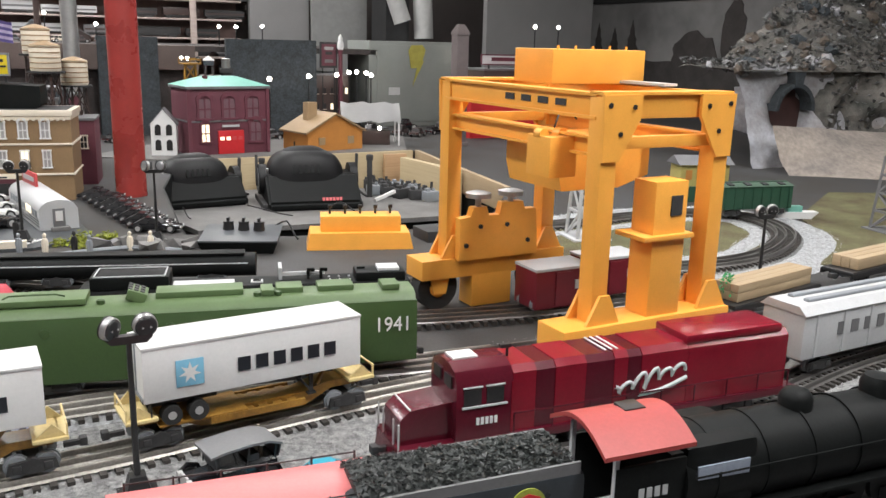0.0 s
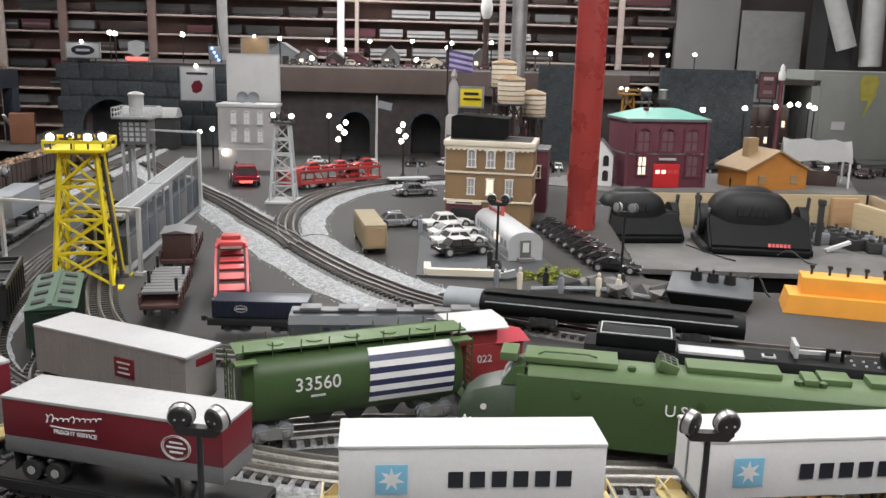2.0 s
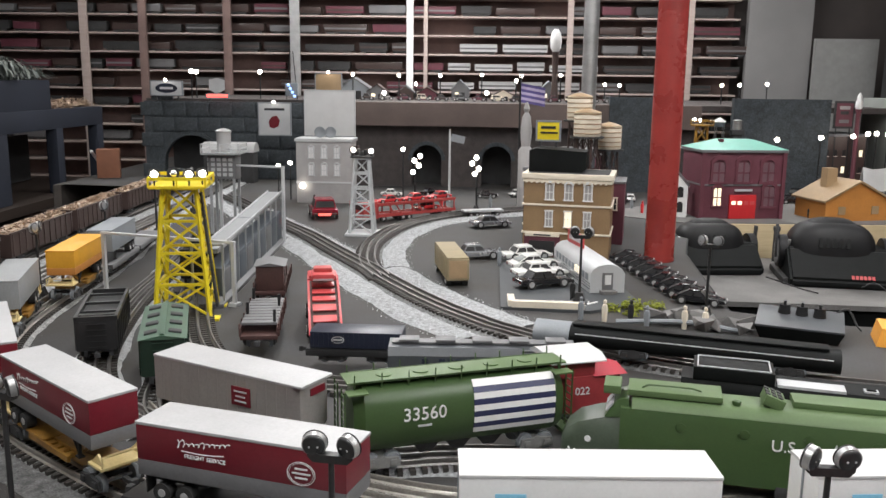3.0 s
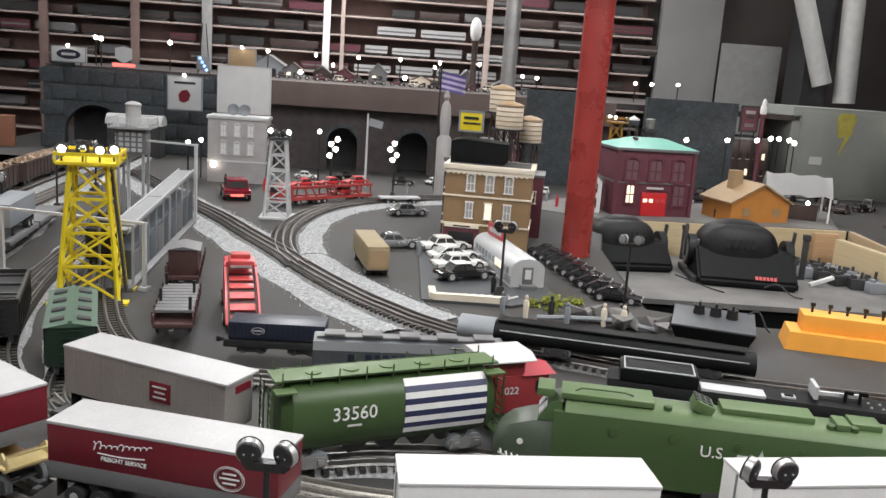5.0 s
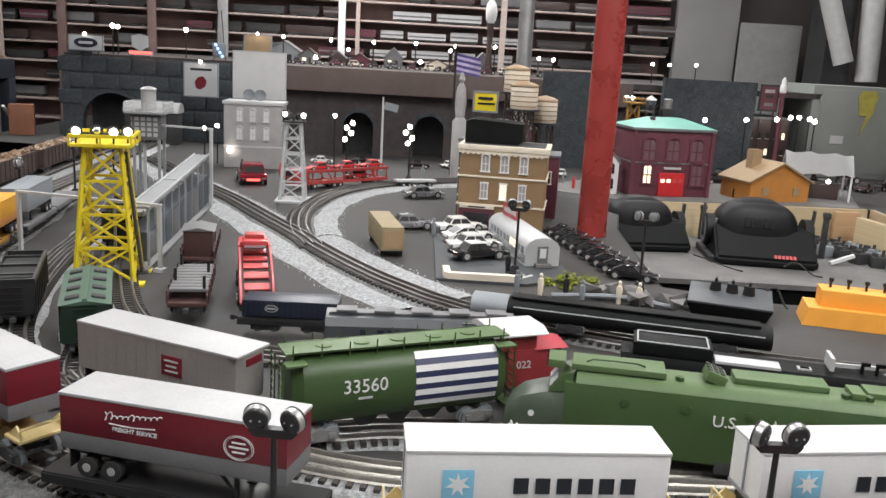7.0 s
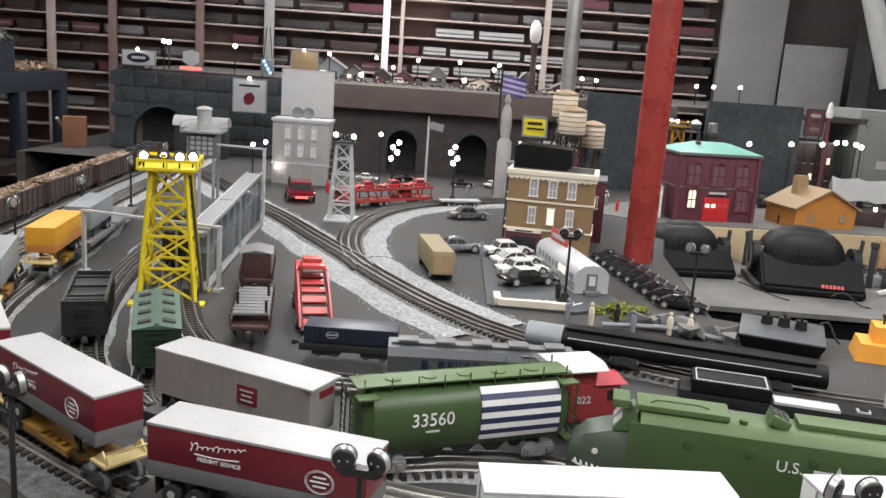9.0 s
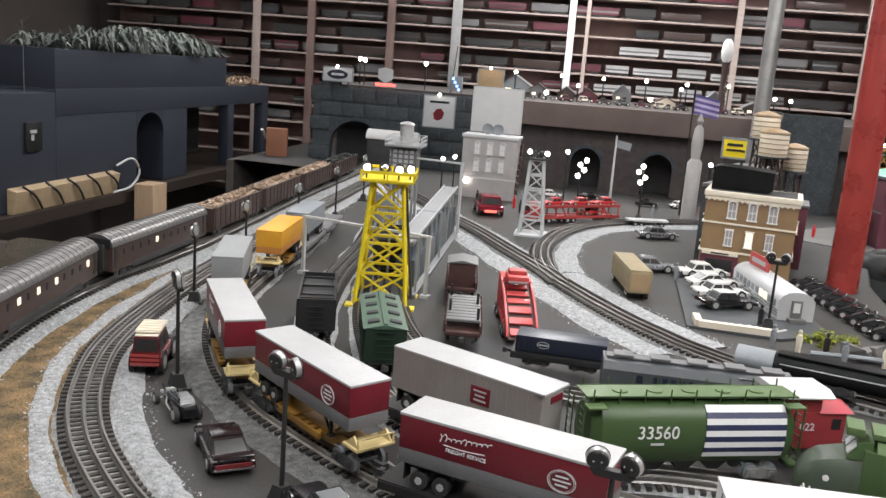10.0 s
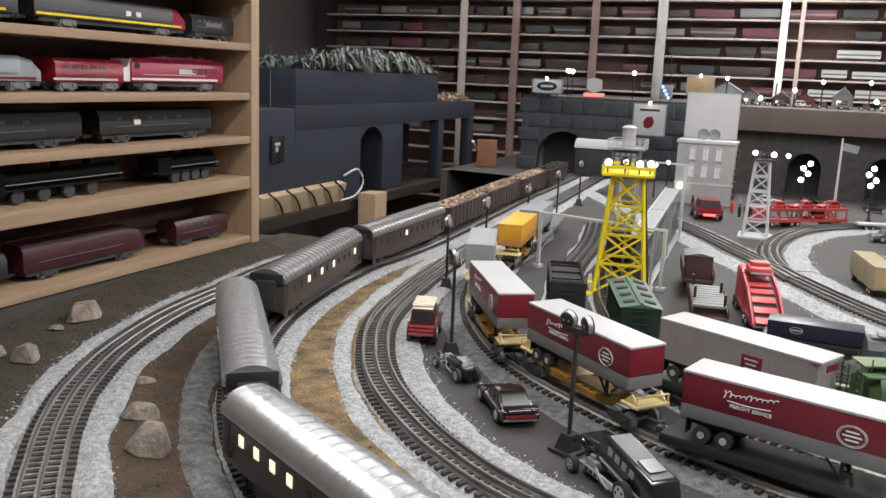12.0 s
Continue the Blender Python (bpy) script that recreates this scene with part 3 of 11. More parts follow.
def shelf_rack(name, u0, u1, v, z_list, depth, material, label, uprights, board=0.0095, back=M_SHELFBACK):
    """A wall rack that faces the layout, with boards and uprights."""
    top = thing(name, label, "shelves", on(*room((u0 + u1) / 2, v, 0), 31.0), kind="structure")
    half = (u1 - u0) / 2
    part("back_panel", box(mesh(), (0, depth, (z_list[-1] + z_list[0]) / 2), (2 * half, 0.012, z_list[-1] - z_list[0] + 0.1)), back, top)
    for z in z_list:
        part("shelf_board", box(mesh(), (0, depth / 2, z), (2 * half, depth - 0.014, board), bev=0.0015), material, top)
    for u, w, m in uprights:
        part("upright", box(mesh(), (u - (u0 + u1) / 2, -0.012, (z_list[-1] + z_list[0]) / 2), (w, 0.02, z_list[-1] - z_list[0] + 0.1), bev=0.002), m, top)
    return top


shelf_rack("wall_shelves", -3.0, 1.25, 4.62, [0.052 + 0.094 * k for k in range(-4, 13)], 0.14, M_PALESHELF, "brown wall shelves with rows of model trains", [(-0.41, 0.035, M_WHITE), (-0.33, 0.02, M_PALESHELF), (-2.1, 0.04, M_PALESHELF), (-1.79, 0.04, M_SHELFBACK), (0.40, 0.03, M_PALESHELF), (1.0, 0.03, M_PALESHELF), (-1.0, 0.05, M_STEEL), (-1.35, 0.04, M_SHELFBACK)])

# ---------------------------------------------------------------- rolling stock
def wheelset(bm, x, r=0.0085, gauge=0.0165):
    for s in (-1, 1):
        cyl(bm, (x, s * (gauge - 0.002), r), (x, s * (gauge + 0.002), r), r, n=14)
        cyl(bm, (x, s * (gauge - 0.003), r), (x, s * (gauge - 0.002), r), r * 1.14, n=14)
    cyl(bm, (x, -gauge, r), (x, gauge, r), 0.0016, n=6)
    return bm


def bogie(parent, x, material=M_BLACKMATT, base=0.0135, r=0.0085, gap=0.022):
    """A two-axle truck with side frames, standing on the rails."""
    top = part("truck", box(mesh(), (0, 0, base + 0.011), (0.012, 0.034, 0.005), bev=0.001), material, parent, at=on(x, 0))
    for s in (-1, 1):
        bm = mesh()
        prism(bm, [(-gap * 0.85, base + 0.004), (-gap * 0.75, base + 0.013), (-gap * 0.2, base + 0.014), (0, base + 0.016), (gap * 0.2, base + 0.014), (gap * 0.75, base + 0.013), (gap * 0.85, base + 0.004), (gap * 0.6, base + 0.005), (gap * 0.25, base + 0.0035), (-gap * 0.25, base + 0.0035), (-gap * 0.6, base + 0.005)], s * 0.0205 - 0.0015, s * 0.0205 + 0.0015)
        for a in (-0.5, 0.5):
            box(bm, (a * gap, s * 0.0228, base + r), (0.0065, 0.002, 0.0065), bev=0.0008)
        part("side_frame", bm, material, top)
    for a in (-0.5, 0.5):
        bm = wheelset(mesh(), a * gap, r)
        bmesh.ops.translate(bm, verts=bm.verts, vec=(0, 0, base))
        part("wheel", bm, M_MIDGREY, top)
    return top


def coupler(parent, x, z=0.026):
    s = 1 if x > 0 else -1
    bm = bar(mesh(), (x - s * 0.004, 0, z), (x + s * 0.009, 0, z), 0.004, 0.004)
    box(bm, (x + s * 0.011, 0.0015, z), (0.006, 0.008, 0.007), bev=0.001)
    part("coupler", bm, M_BLACKMATT, parent)


def road_wheels(parent, xs, half, r=0.0085, z=0.0):
    for x in xs:
        for s in (-1, 1):
            bm = cyl(mesh(), (0, s * (half - 0.010), r), (0, s * half, r), r, n=16)
            tyre = part("wheel", bm, M_RUBBER, parent, at=on(x, 0, z))
            part("hub", cyl(mesh(), (0, s * (half - 0.001), r), (0, s * (half + 0.0006), r), r * 0.42, n=12), M_HUB, tyre, "silver hub")


TL, TW, TH = 0.193, 0.047, 0.047


def trailer_body(parent, wall, lower=None, ribs=0, roof=M_WHITEROOF, z0=0.056, long=TL, high=TH, round_front=False):
    h = long / 2
    cut = 0.0
    if lower:
        cut = high * 0.30
        part("lower_panel", box(mesh(), (0, 0, z0 + cut / 2), (long, TW, cut), bev=0.0008), lower, parent, "grey lower side panels")
    bm = mesh()
    if round_front:
        pts = [(-h, -TW / 2), (h - 0.012, -TW / 2), (h - 0.004, -TW / 2 + 0.003), (h, -TW / 2 + 0.011), (h, TW / 2 - 0.011), (h - 0.004, TW / 2 - 0.003), (h - 0.012, TW / 2), (-h, TW / 2)]
        prism(bm, pts, z0 + cut, z0 + high - 0.0015, "z")
    else:
        box(bm, (0, 0, z0 + cut + (high - cut) / 2 - 0.0008), (long, TW, high - cut - 0.0015), bev=0.0006)
    part("body", bm, wall, parent)
    if ribs:
        rib = finish(box(mesh(), (0, 0, z0 + cut + (high - cut) / 2), (0.0009, 0.0008, high - cut - 0.004)), "rib", wall)
        for k in range(ribs):
            for s in (-1, 1):
                part("rib", rib, None, parent, at=on(-h + 0.006 + (k + 0.5) * (long - 0.018) / ribs, s * TW / 2))
    bm = mesh()
    box(bm, (0, 0, z0 + high - 0.0008), (long + 0.0012, TW + 0.0012, 0.0028), bev=0.0008)
    part("roof", bm, roof, parent, "white roof")
    part("door_frame", box(box(mesh(), (-h - 0.0006, 0, z0 + high * 0.5), (0.001, TW * 0.04, high * 0.9)), (-h - 0.0006, 0, z0 + 0.003), (0.001, TW * 0.95, 0.003)), M_MIDGREY, parent)
    for s in (-1, 1):
        bm = bar(mesh(), (h - 0.045, s * 0.014, z0), (h - 0.045, s * 0.014, z0 - 0.022), 0.003, 0.003)
        bar(bm, (h - 0.045, s * 0.014, z0 - 0.02), (h - 0.062, s * 0.014, z0), 0.002, 0.002)
        box(bm, (h - 0.045, s * 0.014, z0 - 0.022), (0.008, 0.006, 0.0015))
        part("landing_leg", bm, M_BLACKMATT, parent)
    bm = box(mesh(), (-h + 0.033, 0, z0 - 0.004), (0.058, TW * 0.6, 0.007), bev=0.001)
    for x in (-h + 0.022, -h + 0.044):
        cyl(bm, (x, -TW * 0.42, z0 - 0.013), (x, TW * 0.42, z0 - 0.013), 0.0016, n=6)
    part("axle_frame", bm, M_BLACKMATT, parent)
    road_wheels(parent, (-h + 0.022, -h + 0.044), TW / 2 - 0.0005, z=z0 - 0.0225)
    for s in (-1, 1):
        part("mudflap", box(mesh(), (-h + 0.006, s * 0.015, z0 - 0.009), (0.001, 0.012, 0.016)), M_RUBBER, parent)


def side(x, z, near=True, turn=0.0):
    """The pose of flat writing on a trailer's side."""
    return pose(x, (-TW / 2 - 0.0007) if near else (TW / 2 + 0.0007), z, 90, turn, 0 if near else 180)


def starburst(bm, r0, r1, n=7):
    pts = []
    for k in range(2 * n):
        a = math.pi * k / n + math.pi / 2
        pts.append(((r1 if k % 2 == 0 else r0) * math.cos(a), (r1 if k % 2 == 0 else r0) * math.sin(a)))
    return prism(bm, pts, 0, 0.0006, "z")


def star_trailer(at):
    top = thing("semi_trailer", "white container trailer with pale blue star square on a spine car", "trailer", at, group="white trailers")
    trailer_body(top, M_WHITE)
    for near in (True, False):
        sq = part("emblem", box(mesh(), (0, 0, 0), (0.023, 0.023, 0.0006), bev=0.0002), M_LIGHTBLUE, top, "pale blue square", side(-0.059 if near else 0.059, 0.0775, near))
        part("star", starburst(mesh(), 0.004, 0.0092), M_WHITE, sq)
        for k in range(6):
            x = -0.0130 + 0.0158 * k
            bm = box(mesh(), (0, 0, 0), (0.0108, 0.0122, 0.0006))
            part("dark_mark", bm, M_INK, top, at=side(x if near else -x, 0.0768, near), smooth=False)
    return top


def spine_car(at, long=0.225):
    """A gold spine car with a bent beam, end platforms, hitch and two trucks."""
    top = thing("spine_car", "gold yellow skeleton flat car carrying a trailer", "rail car", at, group="spine cars")
    h = long / 2
    bm = mesh()
    prism(bm, [(-h + 0.012, 0.033), (-h + 0.04, 0.033), (-h + 0.065, 0.022), (h - 0.065, 0.022), (h - 0.04, 0.033), (h - 0.012, 0.033), (h - 0.012, 0.040), (h - 0.045, 0.040), (h - 0.07, 0.034), (-h + 0.07, 0.034), (-h + 0.045, 0.040), (-h + 0.012, 0.040)], -0.011, 0.011)
    part("centre_beam", bm, M_GOLD, top)
    for s in (-1, 1):
        bm = mesh()
        bar(bm, (-h + 0.07, s * 0.021, 0.030), (h - 0.07, s * 0.021, 0.030), 0.003, 0.006)
        part("side_rail", bm, M_GOLD, top)
        for k in range(6):
            x = -h + 0.08 + k * (long - 0.16) / 5
            part("bracket", box(mesh(), (x, s * 0.0155, 0.0295), (0.008, 0.009, 0.004)), M_GOLD, top)
    part("wheel_ramp", box(mesh(), (-h + 0.065, 0, 0.0335), (0.075, 0.044, 0.0025), bev=0.0008), M_GOLD, top)
    for e in (-1, 1):
        bm = box(mesh(), (e * (h - 0.014), 0, 0.041), (0.026, 0.046, 0.003), bev=0.0008)
        for s in (-1, 1):
            prism(bm, [(e * (h - 0.026), 0.042), (e * (h - 0.002), 0.042), (e * (h - 0.012), 0.053)], s * 0.019 - 0.001, s * 0.019 + 0.001)
            bar(bm, (e * (h - 0.002), s * 0.021, 0.041), (e * (h - 0.002), s * 0.021, 0.052), 0.0014, 0.0014)
        bar(bm, (e * (h - 0.002), -0.021, 0.052), (e * (h - 0.002), 0.021, 0.052), 0.0014, 0.0014)
        part("end_platform", bm, M_GOLDPALE, top, "pale yellow end platform")
        coupler(top, e * h)
    bm = mesh()
    for s in (-1, 1):
        bar(bm, (h - 0.055, s * 0.012, 0.040), (h - 0.042, s * 0.006, 0.054), 0.003, 0.003)
    box(bm, (h - 0.042, 0, 0.0545), (0.014, 0.018, 0.003), bev=0.0006)
    part("hitch", bm, M_GOLD, top)
    for x in (-h + 0.028, h - 0.028):
        bogie(top, x)
    return top


def hoop(bm, r0, r1, n=28, high=0.0005):
    """A flat open ring."""
    rings = [[bm.verts.new((r * math.cos(2 * math.pi * k / n), r * math.sin(2 * math.pi * k / n), z)) for k in range(n)] for r, z in ((r0, 0), (r0, high), (r1, high), (r1, 0))]
    for a, b in zip(rings, rings[1:]):
        for k in range(n):
            bm.faces.new((a[k], a[(k + 1) % n], b[(k + 1) % n], b[k]))
    bmesh.ops.recalc_face_normals(bm, faces=bm.faces)
    return bm


def red_trailer(at, marks=True):
    top = thing("semi_trailer", "maroon and grey freight trailer with white roof", "trailer", at, group="maroon trailers")
    trailer_body(top, M_RED, M_GREYTRIM, roof=M_ROOFGREY)
    if marks:
        for near in (True, False):
            s = 1 if near else -1
            pts = []
            for k in range(52):
                tall = 0.0040 if k < 7 else (0.0030 if 24 <= k < 30 else 0.0015 + 0.0004 * math.sin(k * 0.9))
                y = tall * math.cos(k * 1.25) + 0.00012 * k + (0.0012 if k < 7 else 0.0)
                pts.append((-0.025 + 0.00094 * k + 0.0013 * math.sin(k * 1.25) + 0.35 * y, y, 0))
            bm = tube(mesh(), pts, 0.00045, 5, 0.0012)
            tube(bm, [(-0.020, -0.0042, 0), (0.0, -0.0048, 0), (0.022, -0.0030, 0)], 0.0005, 5, 0.004)
            part("script_mark", bm, M_WHITE, top, "white script-like mark", side(-0.032 * s, 0.088, near), smooth=False)
            write("writing", "FREIGHT SERVICE", 0.0050, M_WHITE, top, side(-0.030 * s, 0.0795, near))
            bm = mesh()
            hoop(bm, 0.0119, 0.0125)
            for y, w in ((0.0048, 0.011), (0.0, 0.016), (-0.0048, 0.011)):
                box(bm, (0, y, 0.0002), (w, 0.0017, 0.0005))
            hoop(bm, 0.0106, 0.0109)
            bmesh.ops.scale(bm, verts=bm.verts, vec=(1, 0.8, 1))
            part("round_mark", bm, M_WHITE, top, "white oval mark", side(0.058 * s, 0.0815, near), smooth=False)
    return top


def silver_trailer(at):
    top = thing("semi_trailer", "silver ribbed trailer with rounded nose and red square mark", "trailer", at)
    trailer_body(top, M_SILVER, None, 14, roof=M_ROOFGREY, z0=0.058, round_front=True)
    for near in (True, False):
        s = 1 if near else -1
        sq = part("emblem", box(mesh(), (0, 0, 0), (0.024, 0.019, 0.0012), bev=0.0003), M_RED, top, "dull red square mark", side(0.022 * s, 0.082, near))
        bm = mesh()
        for y, w in ((0.005, 0.016), (0.0, 0.012), (-0.005, 0.015)):
            box(bm, (0, y, 0.0009), (w, 0.0016, 0.0005))
        part("writing_bars", bm, M_GREYPLASTIC, sq, smooth=False)
    part("nose_plate", box(mesh(), (TL / 2 + 0.0004, 0, 0.096), (0.001, 0.022, 0.007)), M_RED, top, "red nose plate")
    return top


def flat_car(at, long=0.23, material=M_BLACK, name="flat_car", label="black flat car under a trailer"):
    top = thing(name, label, "rail car", at)
    h = long / 2
    bm = box(mesh(), (0, 0, 0.031), (long, 0.05, 0.005), bev=0.0008)
    part("deck", bm, material, top)
    for k in range(9):
        part("cross_bearer", box(mesh(), (-h + 0.02 + k * (long - 0.04) / 8, 0, 0.027), (0.004, 0.046, 0.005)), material, top)
    for s in (-1, 1):
        part("side_sill", box(mesh(), (0, s * 0.0245, 0.028), (long, 0.003, 0.008), bev=0.0006), material, top)
    for x in (-h + 0.035, h - 0.035):
        bogie(top, x)
    for e in (-1, 1):
        coupler(top, e * h)
    return top


for x, y, a in ((-0.118, 0.795, 36.5), (-0.333, 0.642, 33.8)):
    spine_car(on(x, y, 0, a))
    star_trailer(on(x, y, 0, a))
for x, y, a in ((-0.8415, 0.541, -8.6), (-1.067, 0.591, -27.0)):
    spine_car(on(x, y, 0, a))
    red_trailer(on(x, y, 0, a))
flat_car(on(-0.59, 0.546, 0, 15.0))
red_trailer(on(-0.59, 0.546, 0, 15.0))
flat_car(on(-0.714, 0.651, 0, 4.0))
silver_trailer(on(-0.714, 0.651, 0, 4.0))


def loft(bm, rings, cap=True):
    """Skin over rings of points with equal counts."""
    made = [[bm.verts.new(p) for p in ring] for ring in rings]
    n = len(made[0])
    for a, b in zip(made, made[1:]):
        for k in range(n):
            bm.faces.new((a[k], a[(k + 1) % n], b[(k + 1) % n], b[k]))
    if cap:
        bm.faces.new(made[0][::-1])
        bm.faces.new(made[-1])
    bmesh.ops.recalc_face_normals(bm, faces=bm.faces)
    return bm


def striped_hopper(at):
    top = thing("hopper_car", "olive green covered hopper with number 33560 and striped flag panel", "rail car", at)
    sec = [(-0.013, 0.033), (-0.0235, 0.043), (-0.0275, 0.058), (-0.0278, 0.068), (-0.0262, 0.082), (-0.021, 0.092), (-0.011, 0.099), (0.011, 0.099), (0.021, 0.092), (0.0262, 0.082), (0.0278, 0.068), (0.0275, 0.058), (0.0235, 0.043), (0.013, 0.033)]
    part("body", prism(mesh(), sec, -0.100, 0.100, "x"), M_OLIVE, top)
    for e in (-1, 1):
        bm = mesh()
        small = [(y * 0.8, 0.045 + (z - 0.045) * 0.86) for y, z in sec]
        loft(bm, [[(e * 0.100, y, z) for y, z in sec], [(e * 0.110, y, z) for y, z in small]])
        part("end_cap", bm, M_OLIVE, top)
        bm = box(mesh(), (e * 0.116, 0, 0.0315), (0.012, 0.05, 0.004), bev=0.0006)
        for s in (-1, 1):
            bar(bm, (e * 0.119, s * 0.023, 0.032), (e * 0.119, s * 0.023, 0.098), 0.0014, 0.0014)
            bar(bm, (e * 0.119, s * 0.009, 0.032), (e * 0.119, s * 0.009, 0.098), 0.0014, 0.0014)
            for k in range(8):
                z = 0.040 + k * 0.0075
                bar(bm, (e * 0.119, s * 0.023, z), (e * 0.119, s * 0.009, z), 0.0010, 0.0010)
        part("end_ladder", bm, M_OLIVE, top)
        part("end_step", box(mesh(), (e * 0.107, -0.022, 0.0965), (0.02, 0.014, 0.0016)), M_OLIVETOP, top)
        coupler(top, e * 0.120)
        bogie(top, e * 0.082, M_TRUCKGREY)
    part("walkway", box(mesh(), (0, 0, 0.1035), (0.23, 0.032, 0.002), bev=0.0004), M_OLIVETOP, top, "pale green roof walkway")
    for s in (-1, 1):
        for k in range(9):
            x = -0.108 + k * 0.027
            bm = bar(mesh(), (x, s * 0.0155, 0.0965), (x, s * 0.0165, 0.112), 0.0011, 0.0011)
            part("stanchion", bm, M_OLIVE, top)
        part("handrail", bar(mesh(), (-0.108, s * 0.0165, 0.1045), (0.108, s * 0.0165, 0.1045), 0.0009, 0.0009), M_OLIVE, top)
    for k in range(5):
        part("hatch", lathe(mesh(), [(0.008, 0), (0.008, 0.0015), (0.004, 0.0022)], (-0.075 + k * 0.0375, 0, 0.1042), 14), M_OLIVETOP, top)
    for s in (-1, 1):
        rows = [(0.0965, 0.0175), (0.0905, 0.0222), (0.085, 0.0254), (0.079, 0.0270), (0.073, 0.0277), (0.067, 0.0282), (0.061, 0.0279), (0.055, 0.0275), (0.0495, 0.0262), (0.044, 0.0243)]
        for k, ((za, ya), (zb, yb)) in enumerate(zip(rows, rows[1:])):
            bm = mesh()
            o = 0.0006
            v = [bm.verts.new((x, -s * (y + o), z)) for x, y, z in ((0.010, ya, za), (0.098, ya, za), (0.098, yb, zb), (0.010, yb, zb))]
            bm.faces.new(v)
            w = [bm.verts.new((x, -s * y * 0.98, z)) for x, y, z in ((0.010, ya, za), (0.098, ya, za), (0.098, yb, zb), (0.010, yb, zb))]
            for i in range(4):
                bm.faces.new((v[i], v[(i + 1) % 4], w[(i + 1) % 4], w[i]))
            bmesh.ops.recalc_face_normals(bm, faces=bm.faces)
            part("stripe", bm, M_WHITE if k % 2 == 0 else M_STRIPEBLUE, top, "white stripe" if k % 2 == 0 else "dark blue stripe", smooth=False)
        write("number", "33560", 0.0188, M_WHITE, top, pose(-0.041, -s * 0.0284, 0.0705, 90, 0, 0 if s == 1 else 180), squeeze=0.95)
        part("writing_bar", box(mesh(), (-0.041, -s * 0.0279, 0.0588), (0.014, 0.0008, 0.002)), M_GREYPLASTIC, top)
    for k in (-1, 0, 1):
        bm = mesh()
        loft(bm, [[(k * 0.034 + a, b, 0.036) for a, b in ((-0.015, -0.013), (0.015, -0.013), (0.015, 0.013), (-0.015, 0.013))], [(k * 0.034 + a, b, 0.022) for a, b in ((-0.006, -0.008), (0.006, -0.008), (0.006, 0.008), (-0.006, 0.008))]])
        part("outlet", bm, M_BLACKMATT, top)
    return top


